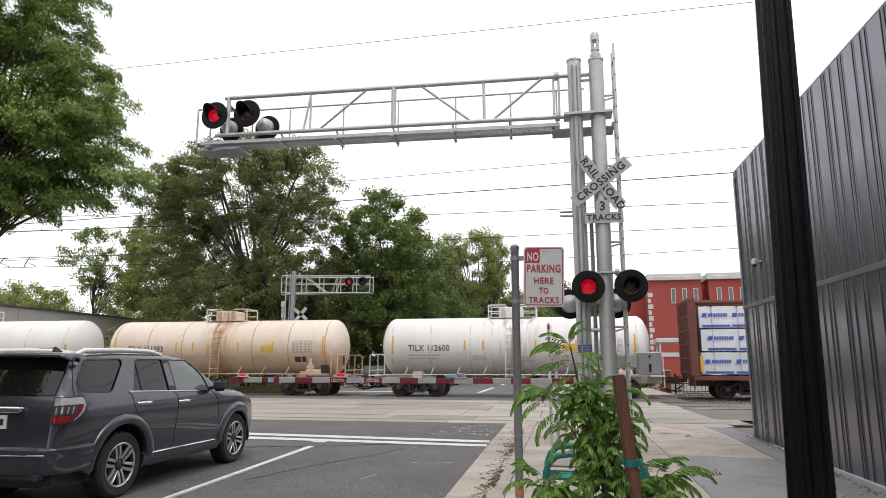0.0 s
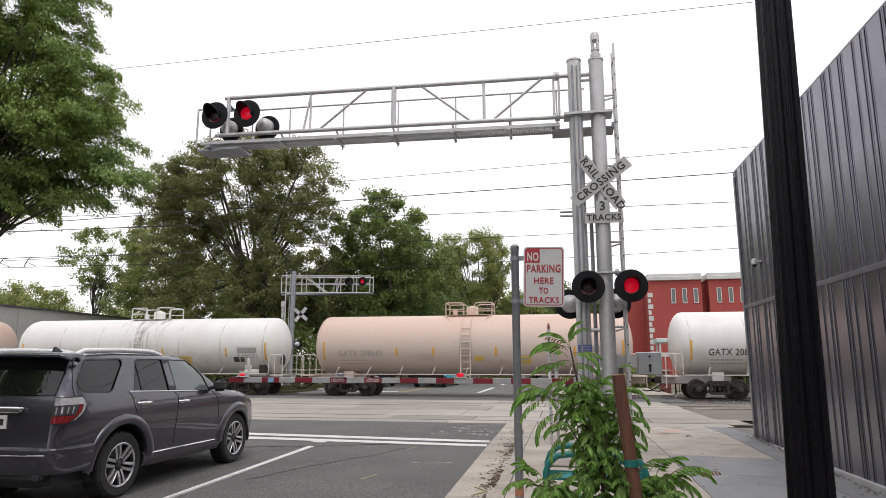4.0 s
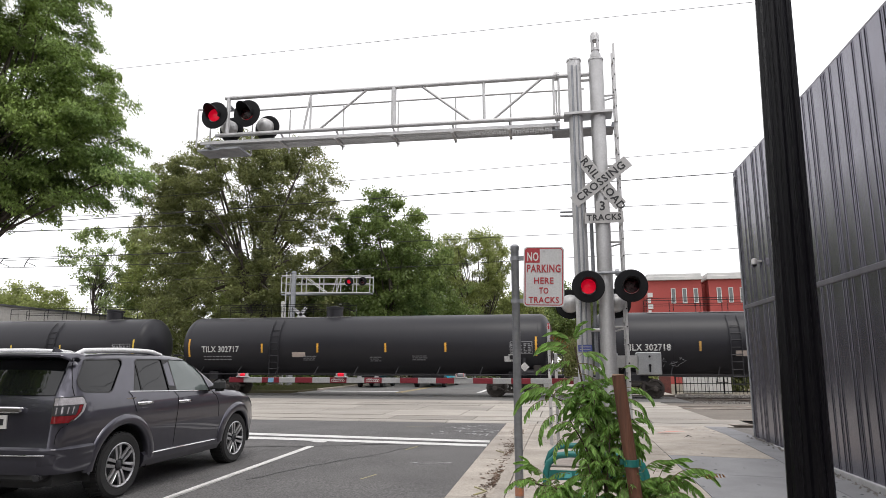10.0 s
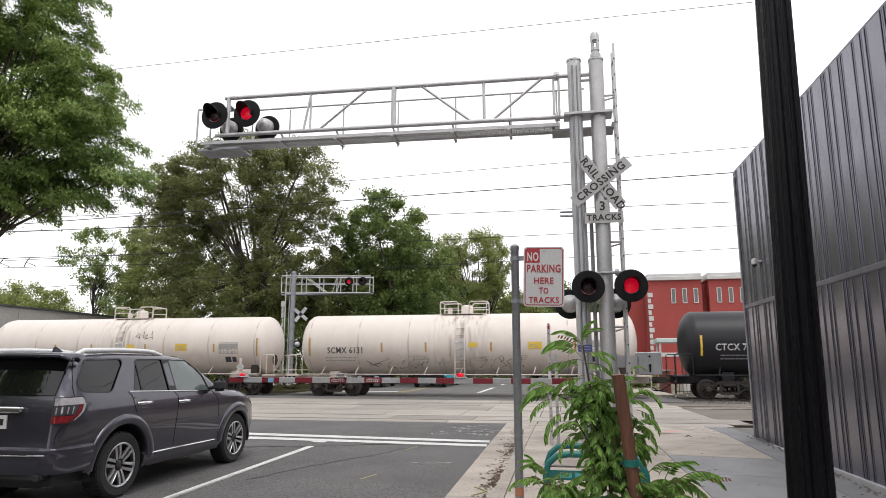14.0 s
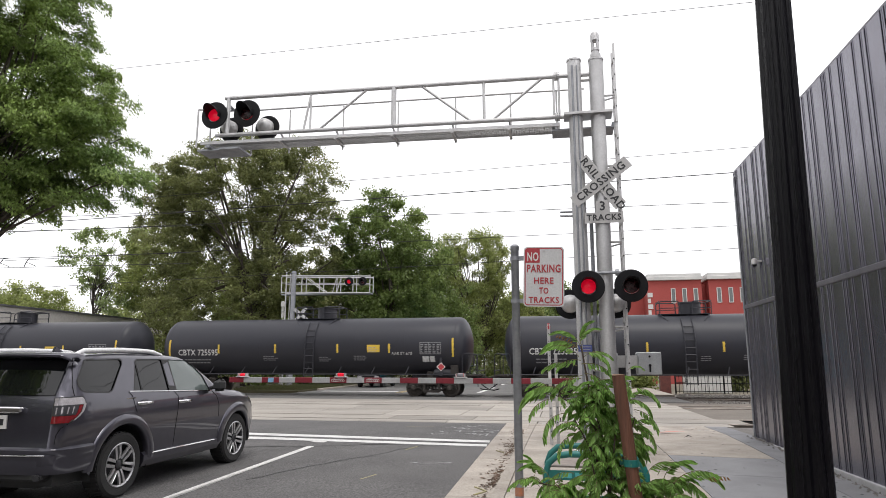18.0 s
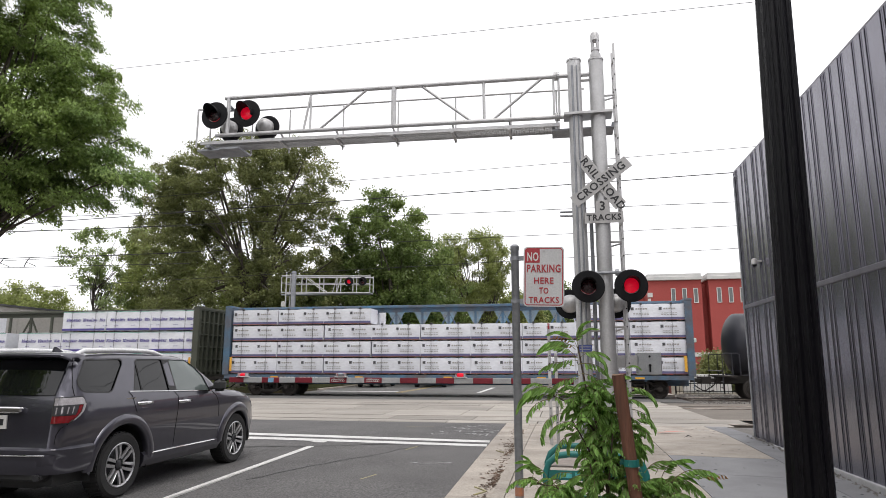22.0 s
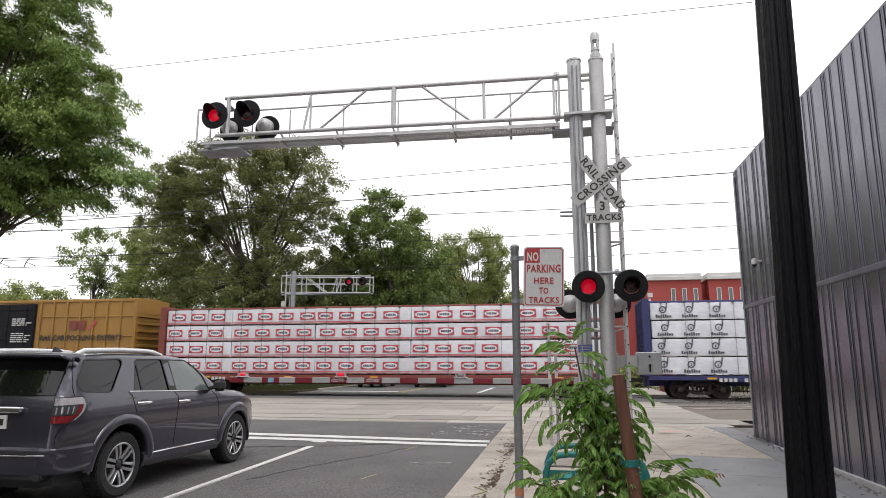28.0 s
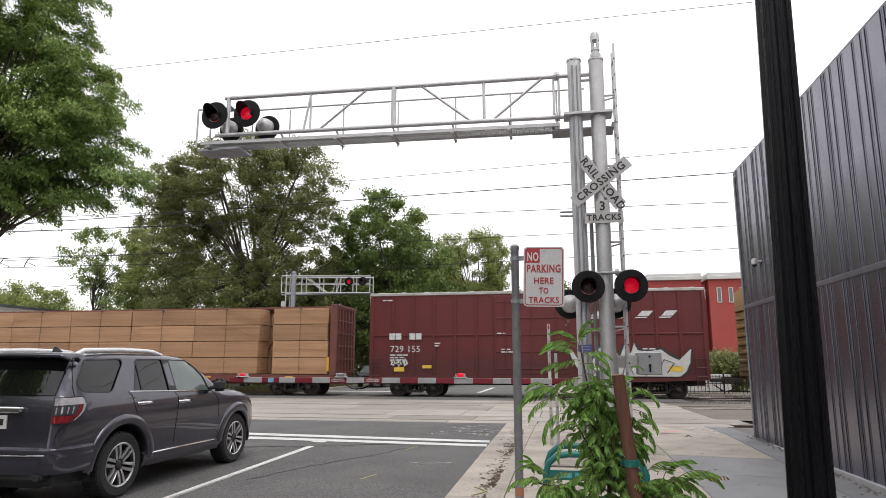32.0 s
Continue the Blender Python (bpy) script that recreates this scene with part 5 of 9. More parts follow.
def fade(name, low, high, z0, z1):
    """Spray paint that runs from one colour into another up the wall."""
    mt = mat(name, low, high, 0.6, bump=0.05)
    n, l = mt.node_tree.nodes, mt.node_tree.links
    tc, sep, mr = n.new("ShaderNodeTexCoord"), n.new("ShaderNodeSeparateXYZ"), n.new("ShaderNodeMapRange")
    l.new(tc.outputs["Object"], sep.inputs[0])
    l.new(sep.outputs[2], mr.inputs[0])
    mr.inputs[1].default_value, mr.inputs[2].default_value = z0, z1
    l.new(mr.outputs[0], [q for q in n if q.bl_idname == "ShaderNodeMixRGB"][0].inputs[0])
    return mt


F_TEAL = fade("teal_to_blue_spray", (0.03, 0.09, 0.3), (0.02, 0.33, 0.2), 1.15, 1.7)
F_GOLD = fade("orange_to_yellow_spray", (0.55, 0.1, 0.06), (0.75, 0.5, 0.03), 1.15, 1.75)
F_PLUM = fade("plum_to_red_spray", (0.16, 0.03, 0.16), (0.4, 0.05, 0.06), 1.1, 1.7)
LIME = mat("lime_spray", (0.3, 0.5, 0.12), (0.36, 0.46, 0.18), 0.6, scale=2)
SPRAY_PALE = mat("pale_spray", (0.62, 0.61, 0.58), (0.4, 0.4, 0.39), 0.55, scale=3, amt=1)


def blob(cx, cz, w, hh, rnd, n=16, rough=.12):
    return [(cx + w * math.cos(q * math.tau / n) * rnd.uniform(1 - rough, 1 + rough), cz + hh * math.sin(q * math.tau / n) * rnd.uniform(1 - rough, 1 + rough)) for q in range(n)]


def bubble_letters(car, x0, x1, z0, z1, n, seed, label):
    """Fat pale letters with dark cores on a black shadow, with lime puffs above them."""
    rnd = random.Random(seed)
    w = (x1 - x0) / n
    for k in range(n):
        flat("graffiti", blob(x0 + w * (k + .35) + rnd.uniform(-.1, .1), z1 - .04, w * .34, rnd.uniform(.16, .26), rnd), LIME, car, -1.472 - .0004 * k, label if k == 0 else "")
    for k in range(n):
        cx = x0 + w * (k + .5)
        top, sl = z1 - rnd.uniform(.05, .22), rnd.uniform(-.22, .22)
        o = [(cx - w * .6, z0), (cx + w * .62, z0), (cx + w * .66 + sl * .4, z0 + (top - z0) * .5), (cx + w * .5 + sl, top - .08), (cx + w * .2 + sl, top + .02), (cx - w * .42 + sl, top - .04), (cx - w * .62 + sl * .5, z0 + (top - z0) * .55)]
        flat("graffiti", o, SIGN_BLACK, car, -1.479 - .001 * k)
        c = (sum(q[0] for q in o) / 7, sum(q[1] for q in o) / 7)
        flat("graffiti", [(c[0] + (x - c[0]) * .78 - .03, c[1] + (z - c[1]) * .84 + .03) for x, z in o], SPRAY_PALE, car, -1.4795 - .001 * k)
        for j in range(2):
            sx, sz = cx + rnd.uniform(-.25, .3) * w, z0 + (top - z0) * (.3 + .35 * j)
            flat("graffiti", [(sx - w * .12, sz - .2), (sx + w * .02, sz - .24), (sx + w * .2 + sl * .3, sz + .1), (sx + w * .1 + sl * .4, sz + .22), (sx - w * .02, sz + .06)], SIGN_BLACK, car, -1.4799 - .001 * k)


def block_letters(car, x0, x1, z0, z1, seed, label):
    """Wide colour blocks that fade upwards, parted by black gaps, under a black thorny line."""
    rnd = random.Random(seed)
    flat("graffiti", [(x0, z0), (x1, z0), (x1, z1 - .06), (x0, z1 - .02)], SIGN_BLACK, car, -1.474, label)
    x, k = x0 + .04, 0
    cols = (F_TEAL, F_GOLD, F_TEAL, F_GOLD, F_TEAL, F_GOLD, F_TEAL, F_PLUM, F_GOLD)
    while x < x1 - .2:
        w = min(rnd.choice((.36, .5, .66, .74)), x1 - x - .04)
        t = z1 - .08 - rnd.uniform(0, .08)
        flat("graffiti", [(x, z0 + .01), (x + w, z0 + .01), (x + w + .03, t - .02), (x + w * .6, t), (x + w * .3, t - .05), (x - .02, t - .02)], cols[k % 9], car, -1.477)
        if k % 4 == 2:
            flat("graffiti", blob(x + w * .5, z0 + .45, w * .22, .16, rnd, 12), F_PLUM, car, -1.479)
        x, k = x + w + (.15 if k % 3 == 0 else .015), k + 1
    pts = [(x0, -1.482, z1)]
    while pts[-1][0] < x1 - .4:
        q = pts[-1][0]
        pts += [(q + rnd.uniform(.15, .35), -1.482, z1 - rnd.uniform(0, .1)), (q + rnd.uniform(.38, .5), -1.482, z1 + rnd.uniform(-.04, .08))]
        if rnd.random() < .35:
            tip = pts[-1]
            part("graffiti", Shape().tube(tip, (tip[0] + rnd.uniform(-.12, .12), -1.482, z1 + rnd.uniform(.2, .38)), .02, n=4), SIGN_BLACK, car)
    part("graffiti", Shape().pipe(pts, .028, n=4), SIGN_BLACK, car)


def thorn_letters(car, x0, x1, z0, z1, label):
    """One broad white tag with a thorny crown, a black edge and black strokes inside."""
    crown = ((0, .85), (.03, .8), (.07, .55), (.13, .3), (.19, .42), (.25, .8), (.29, 1.0), (.3, .72), (.36, .66), (.43, .62), (.47, .98), (.475, .6), (.52, .72), (.545, 1.0), (.57, .78), (.64, .74), (.76, .8), (.82, .62), (.9, .48), (1.0, .82), (.985, .4), (.95, .14), (.9, 0), (.14, 0), (.07, .25), (.03, .5))
    at = lambda u, v, g=0.0: (x0 + (x1 - x0) * u, z0 + (z1 - z0) * v + g)
    for off, mt, y in ((.0, SIGN_BLACK, -1.474), (1.0, SPRAY_PALE, -1.478)):
        pts = []
        for i, (u, v) in enumerate(crown):
            q = at(u, v)
            cx, cz = (x0 + x1) / 2, z0 + .3 * (z1 - z0)
            pts.append(q if off else (q[0] + (.09 if q[0] > cx else -.09), q[1] + (.1 if v > .2 else -.03)))
        flat("graffiti", pts, mt, car, y, label if off else "")
    for st in (((.2, .05), (.26, .4), (.33, .55)), ((.3, .02), (.35, .35), (.4, .4), (.37, .05)), ((.44, .02), (.47, .45)), ((.53, .05), (.5, .3), (.58, .55), (.6, .3), (.55, .25)), ((.63, .02), (.66, .5), (.74, .6)), ((.72, .05), (.78, .5), (.86, .4), (.8, .1)), ((.1, .3), (.16, .1))):
        part("graffiti", Shape().pipe([(at(u, v)[0], -1.482, at(u, v)[1]) for u, v in st], .026, n=4), SIGN_BLACK, car)


def yellow_marks(car, h):
    Y = -1.476
    for sx in (-1, 1):
        for k, sz in enumerate((-1, 1)):
            for name_, (xa, za), (xb, zb), wd, mt in (("emblem_bar", (.62, .52), (.04, .02), .24, LOGO_BLUE), ("emblem_bar", (.7, .3), (.27, .02), .2, LOGO_RED)):
                flat(name_, [(-5.18 + sx * xa, 3.35 + sz * za), (-5.18 + sx * (xa - wd), 3.35 + sz * za), (-5.18 + sx * (xb - .02), 3.35 + sz * zb), (-5.18 + sx * (xb + wd), 3.35 + sz * zb)], mt, car, Y - .001 * k)
    letters("slogan", "next\nload", .36, SIGN_BLACK, car, pose(-6.75, Y, 3.35) @ FACE, bold=.014)
    letters("slogan", "any\nroad", .36, SIGN_BLACK, car, pose(-3.6, Y, 3.35) @ FACE, bold=.014)
    letters("slogan", "RAILCAR POOLING EXPERTS", .42, SIGN_BLACK, car, pose(4.65, Y, 2.92) @ FACE, bold=.008, sx=.92)
    for k in range(3):
        flat("emblem", [(3.9 + k * .52, 3.35), (4.35 + k * .52, 3.35), (4.35 + k * .52, 3.85), (3.9 + k * .52, 3.85)] if k < 2 else [(5.0, 3.35), (5.16, 3.35), (5.6, 3.85), (5.44, 3.85)], LOGO_RED if k == 2 else CB_RED, car, Y)
    for i, t in enumerate(("FB OX", "50 67 25")):
        letters("car_number", t, .4, SIGN_BLACK, car, pose(-6.1, Y, 2.47 - i * .45) @ FACE, 1.05, .014)
    s = Shape()
    rnd = random.Random(4)
    for i in range(9):
        x = .35
        for j in range(3):
            w = rnd.uniform(.2, .4)
            s.box(x, -1.505, 3.95 - i * .11 - (.35 if i > 3 else 0), x + w, -1.495, 4.01 - i * .11 - (.35 if i > 3 else 0))
            x += w + .06
    part("stencil", s, INK_WHITE, car)
    for x, z, w, hh, mt in ((-.45, 2.05, .16, .16, INK_WHITE), (-.2, 2.1, .12, .1, INK_WHITE), (.0, 2.05, .14, .14, INK_WHITE), (-.2, 1.68, .2, .2, INK_WHITE), (.35, 1.98, .2, .2, G_ORANGE), (1.2, 1.45, .09, .5, YELLOW_DECAL), (1.05, 2.05, .2, .2, INK_PALE), (-1.25, 2.95, .28, .26, INK_WHITE), (-1.3, 2.5, .3, .05, INK_PALE), (-1.3, 2.38, .36, .05, INK_PALE), (-.75, 2.38, .2, .05, INK_WHITE), (.1, 1.4, .06, .1, INK_WHITE), (.75, 1.5, .22, .04, INK_PALE)):
        flat("door_label", [(x, z), (x + w, z), (x + w, z + hh), (x, z + hh)], mt, car, -1.503)
    block_letters(car, 1.95, h - .2, 1.02, 2.08, 11, "teal and orange spray-painted graffiti")
    bubble_letters(car, -6.9, -1.2, 1.0, 2.05, 8, 15, "pale spray-painted graffiti with lime puffs")
    flat("graffiti", [(-7.7, 1.02), (-6.8, 1.02), (-6.9, 1.75), (-7.65, 1.85)], G_GREEN, car, -1.4735)


def brown_marks(car, h):
    Y = -1.476
    for k in range(4):
        x = 2.75 + k * 1.05
        flat("emblem_bar", [(x, 3.72), (x + .5, 3.72), (x + .72, 3.95), (x + .22, 3.95)], INK_WHITE, car, Y)
        flat("emblem_bar", [(x - .12, 3.62), (x + .4, 3.62), (x + .46, 3.68), (x - .06, 3.68)], INK_WHITE, car, Y)
    for i, x in enumerate((-6.55, -5.55)):
        flat("mark_bar", [(x - .3, 2.72), (x - .02, 2.72), (x - .02, 3.02), (x - .3, 3.02)], INK_WHITE, car, Y)
        flat("mark_bar", [(x + .02, 2.72), (x + .3, 2.72), (x + .3, 3.02), (x + .02, 3.02)], INK_WHITE, car, Y - .001)
    letters("car_number", "729 155", .44, INK_WHITE, car, pose(-6.05, Y, 2.25) @ FACE, 1.05)
    s = Shape()
    rnd = random.Random(6)
    for x0, z0, n, c in ((-6.8, 1.95, 3, 3), (-4.6, 2.5, 2, 1), (-.6, 4.5, 2, 3), (5.0, 2.2, 3, 2), (-1.4, 2.2, 2, 2), (-1.6, 2.95, 1, 2), (-7.2, 4.6, 1, 2), (6.3, 1.6, 2, 1)):
        for i in range(n):
            x = x0
            for j in range(c):
                w = rnd.uniform(.15, .3)
                s.box(x, -1.51, z0 - i * .12, x + w, -1.476, z0 - i * .12 + .06)
                x += w + .06
    part("stencil", s, INK_WHITE, car)
    flat("decal", [(-5.2, 1.35), (-4.75, 1.35), (-4.75, 1.5), (-5.2, 1.5)], YELLOW_DECAL, car, Y)
    flat("decal", [(-6.6, 1.2), (-6.1, 1.2), (-6.1, 1.4), (-6.6, 1.4)], YELLOW_DECAL, car, Y)
    thorn_letters(car, 1.7, h - .75, 1.0, 2.5, "white spray-painted graffiti with a black edge")
    for x in (5.0, 6.1):
        flat("decal", [(x, 1.22), (x + .6, 1.22), (x + .6, 1.45), (x, 1.45)], YELLOW_DECAL, car, -1.4835)
    part("graffiti", Shape().pipe([(1.6, -1.478, 3.3), (1.75, -1.478, 3.5), (1.62, -1.478, 3.7), (1.8, -1.478, 3.85), (1.65, -1.478, 4.1), (1.82, -1.478, 4.3), (1.7, -1.478, 4.45)], .022, n=4), INK_PALE, car)
    scrawl("graffiti", car, -6.8, -5.9, 1.4, 1.85, [INK_WHITE], BOX_BROWN, 23, n=3)


def place(car, x0):
    cars.append((car, x0))
    return car


AMB_OLD = mat("faded_amber_reflector", (0.5, 0.28, 0.06), (0.42, 0.24, 0.08), 0.5, scale=5)
place(centrebeam_car(5.8, 28.4, CB_MAROON, "maroon centrebeam car stacked with blue-printed white lumber packs", "strand", 3, 1.03, plabel="white plastic lumber pack with blue print", seeds=1, skip=((0, 3),)), 17.1)
c = place(tank_car(12.95, TANK_WHITE, "white tank car with a cream ladder, lightly soiled", "TILX 112600", INK, INK_GREY, REFLECT, "short", r=1.4, zc=2.42, seed=1), -2.38)
c = place(tank_car(13.1, TANK_CREAM, "rust-streaked cream tank car with a rusty ladder", "TILX 111293", INK, INK_GREY, REFLECT, "short", r=1.4, zc=2.42, seed=2), -17.43)
c = place(tank_car(15.6, TANK_WHITE, "long white tank car with a roof platform", "GATX 208669", INK, INK_GREY, REFLECT, "white", seed=3), -33.43)
c = place(tank_car(15.68, TANK_SALMON, "long dusty salmon tank car with faded lettering", "GATX 208649", INK_GREY, INK_FAINT, REFLECT, "white", seed=4), -50.71)
scribble("graffiti", c, 1.2, 1.6, .5, 6, INK_FAINT, (1.46, 2.5), 4)
c = place(tank_car(15.35, TANK_WHITE, "long white tank car tagged with black spray paint", "GATX 75680", INK, INK_GREY, REFLECT, "white", seed=5), -68.05)
scribble("graffiti", c, -1.6, 1.75, 1.0, 2, INK, (1.46, 2.5), 5)
scribble("graffiti", c, 1.3, 1.55, .7, 7, INK_GREY, (1.46, 2.5), 6)
c = place(tank_car(15.5, TANK_SALMON, "long pale salmon tank car with black lettering", "CGTX 26348", INK, INK_FAINT, REFLECT, "white", seed=6), -85.33)
c = place(tank_car(18.9, TANK_BLACK, "long black pressure tank car with a roof walkway", "TILX 302718", INK_WHITE, INK_PALE, AMB_OLD, "lpg", r=1.5, zc=2.48, seed=7, ladder_x=-3.2), -104.7)
scribble("graffiti", c, -6.3, 1.7, .6, 3, INK_PALE, (1.5, 2.48), 8)
c = place(tank_car(19.25, TANK_BLACK, "long black pressure tank car with orange markers", "TILX 302717", INK_WHITE, INK_PALE, REFLECT, "lpg", r=1.5, zc=2.48, seed=8, ladder_x=-4.2), -125.5)
c = place(tank_car(19.5, TANK_BLACK, "long black tank car with red and yellow graffiti", "CTCX 780291", INK_WHITE, INK_PALE, YELLOW_DECAL, "lpg", r=1.5, zc=2.48, seed=9, ladder_x=4.0), -146.55)
for word, bold, mt, d, wide, tall in (("PUEK", .075, SIGN_RED, .0, 3.75, 1.1), ("PUEK", .045, G_YELLOW, .008, 3.6, .94)):
    me = writing(word, 1.0, 1.0, bold)
    xs_, ys_ = [q.co.x for q in me.vertices], [q.co.y for q in me.vertices]
    me.transform(Matrix.Translation((-.9, 0, 1.78)) @ FACE @ Matrix.Diagonal((wide / (max(xs_) - min(xs_)), tall / (max(ys_) - min(ys_)), .2, 1)) @ Matrix.Translation((-(min(xs_) + max(xs_)) / 2, -(min(ys_) + max(ys_)) / 2, 0)))
    bend(me, 1.5 + d, 2.48)
    me.materials.clear()
    me.materials.append(mt)
    part("graffiti", me, mt, c, "yellow spray-painted letters with a red edge" if d else "")
for x, z in ((-3.1, 1.75), (1.25, 1.8)):
    v, f = flank(x - .16, z - .14, x + .16, z + .14, 1.5, 2.48, .006, 3)
    part("graffiti", Shape().add(v, f), LOGO_BLUE, c)
c = place(tank_car(16.6, TANK_IVORY, "ivory tank car with a roof platform and small graffiti", "SCMX 6131", INK, INK_GREY, AMB_OLD, "white", r=1.5, zc=2.52, seed=10), -166.48)
scribble("graffiti", c, -4.6, 1.6, .95, 6, INK, (1.51, 2.52), 12)
scribble("graffiti", c, -3.0, 1.55, .8, 6, INK_GREY, (1.51, 2.52), 22)
scribble("graffiti", c, .9, 1.6, .8, 5, INK, (1.51, 2.52), 13)
c = place(tank_car(16.58, TANK_IVORY, "ivory tank car with a scrawled tag beside its ladder", "", INK, INK_GREY, AMB_OLD, "white", r=1.5, zc=2.52, seed=11), -184.6)
scribble("graffiti", c, .9, 3.0, .6, 3, INK, (1.5, 2.52), 14)
for x0, num, sd in ((-202.43, "CBTX 725525", 12), (-220.45, "CBTX 725595", 13), (-238.5, "CBTX 725563", 14)):
    c = place(tank_car(16.44, TANK_GREY, "faded black tank car with yellow markers", num, INK_WHITE, INK_PALE, YELLOW_DECAL, "dark", r=1.43, zc=2.44, seed=sd, ladder_x=.2), x0)
    letters_m = writing("AAR ST-670" if sd == 13 else "AAR ST-470", .2)
    letters_m.transform(pose(4.9, 0, 2.05) @ FACE)
    bend(letters_m, 1.43, 2.44)
    letters_m.materials.clear()
    letters_m.materials.append(INK_WHITE)
    part("stencil", letters_m, INK_WHITE, c)
    if sd == 14:
        part("warning_panel", Shape().add(*flank(-1.1, 1.1, -.3, 1.5, 1.43, 2.44)), YELLOW_DECAL, c)
place(centrebeam_car(-270.95, -248.37, CB_BLUE, "faded blue centrebeam car stacked with white lumber packs", "block", 4, .81, skip=tuple((k, 3) for k in (3, 4, 5, 6)), seeds=40, plabel="white plastic lumber pack with dark print", spans=[(-11.02 + 2.46 * k, -8.56 + 2.46 * k) for k in range(9)], gusset=CB_GUSSET), -259.66)
place(centrebeam_car(-295.1, -272.65, CB_GREEN, "olive-black centrebeam car part-loaded with purple-printed white packs", "slant", 3, 1.1, skip=((3, 2), (4, 2)), seeds=50, plabel="white plastic lumber pack with purple stripe", spans=[(-11.01 + 2.7 * k, -8.31 + 2.7 * k) for k in range(4)] + [(.57 + 2.64 * k, 3.21 + 2.64 * k) for k in range(4)]), -283.88)
place(centrebeam_car(-319.6, -296.72, CB_PURPLE, "deep blue centrebeam car stacked with white black-printed packs", "ring", 4, .82, seeds=60, plabel="white plastic lumber pack with black print", spans=[(-11.2, -7.1), (-7.1, -2.46), (-2.46, 2.29), (2.52, 6.86), (6.86, 11.2)]), -308.16)
place(centrebeam_car(-343.94, -321.26, CB_RED, "red-brown centrebeam car stacked with red-printed white packs", "oval", 4, .82, seeds=70, plabel="white plastic lumber pack with red print", spans=[(-11.1, -7.43), (-7.43, -2.93), (-2.93, 2.0), (2.0, 7.0), (7.0, 11.1)]), -332.6)
place(box_car(15.7, BOX_YELLOW, BOX_BLACK, "yellow box car with a black door and colourful graffiti", yellow_marks, None, 20, (4.07, 3.02)), -353.35)
place(box_car(15.7, BOX_BROWN, BOX_BROWN, "oxide-red box car with white stencils and silver graffiti", brown_marks, ROOF_PALE, 16, (2.92,), SIGN_WHITE), -371.0)
place(centrebeam_car(-403.3, -380.68, CB_MAROON, "brown centrebeam car stacked with bare sawn lumber", "boards", 4, .82, seeds=80, plabel="bare pack of sawn boards", spans=[(-10.95 + 3.64 * k, -7.31 + 3.64 * k) for k in range(5)] + [(8.0, 10.95)]), -391.99)
for car, x0 in cars:
    car.matrix_basis = pose(x0, TRACK_Y, 0)


far_lamps = []
lamps = []  # turning signal lenses: object, pose, lit when the first lamp of the pair is lit


def motions():
    for car, x0 in cars:
        walk(car, [(t, pose(x0 + SPEED * t, TRACK_Y, 0)) for t in (0.0, 8.0, 16.0, 24.0, 32.0)])
    where = dict((c.name, x) for c, x in cars)
    turn = math.degrees(SPEED / 30 / 0.42)
    for ob, car in wheels:
        x = ob.matrix_basis.translation.x
        t0 = clamp((-46 - where[car.name]) / SPEED, 0, 32)
        t1 = clamp((24 - where[car.name]) / SPEED, 0, 32)
        k0, k1 = int(t0 * 30), int(t1 * 30)
        rows_ = [(0.0, pose(x, 0, 0.424))] if k0 > 0 else []
        rows_ += [(k / 30, pose(x, 0, 0.424, 0, turn * (k - k0))) for k in range(k0, k1 + 1)]
        if k1 < 960:
            rows_.append((32.0, pose(x, 0, 0.424, 0, turn * (k1 - k0))))
        walk(ob, rows_)
    sway = ((0, -1.5), (2, -1.0), (4, -1.6), (6, -1.2), (8, -.6), (9, -.8), (11, .2), (13, 1.0), (15, 1.6), (17, 1.2), (19, .7), (21, -.1), (23, .6), (25, -.3), (28, -.5), (30, .1), (32, .8))
    walk(sapling, [(float(t), pose(.2, 3.8, -.06, .3 * a, a * .8, 0)) for t, a in sway])
    flash(lamps, [k * 0.5584 - 0.175 for k in range(1, 60)])
    flash(far_lamps, sorted([0.07 + 1.2958 * k for k in range(26)] + [0.66 + 1.2958 * k for k in range(26)]))


def flash(bank, changes):
    """Turns each lens drum by half a turn at every change."""
    for ob, m, first in bank:
        a = 0 if first else 180
        rows_ = [(0.0, m @ pose(0, 0, 0, 0, 0, a))]
        for t in changes:
            if t > 31.9:
                break
            if abs(t - round(t)) < 0.075:
                t = round(t) + (0.075 if t >= round(t) else -0.075)
            for d, da in ((-0.055, 0), (-0.02, 60), (0.015, 120), (0.05, 180)):
                rows_.append((t + d, m @ pose(0, 0, 0, 0, 0, a + da)))
            a += 180
        rows_.append((32.0, m @ pose(0, 0, 0, 0, 0, a)))
        walk(ob, rows_)


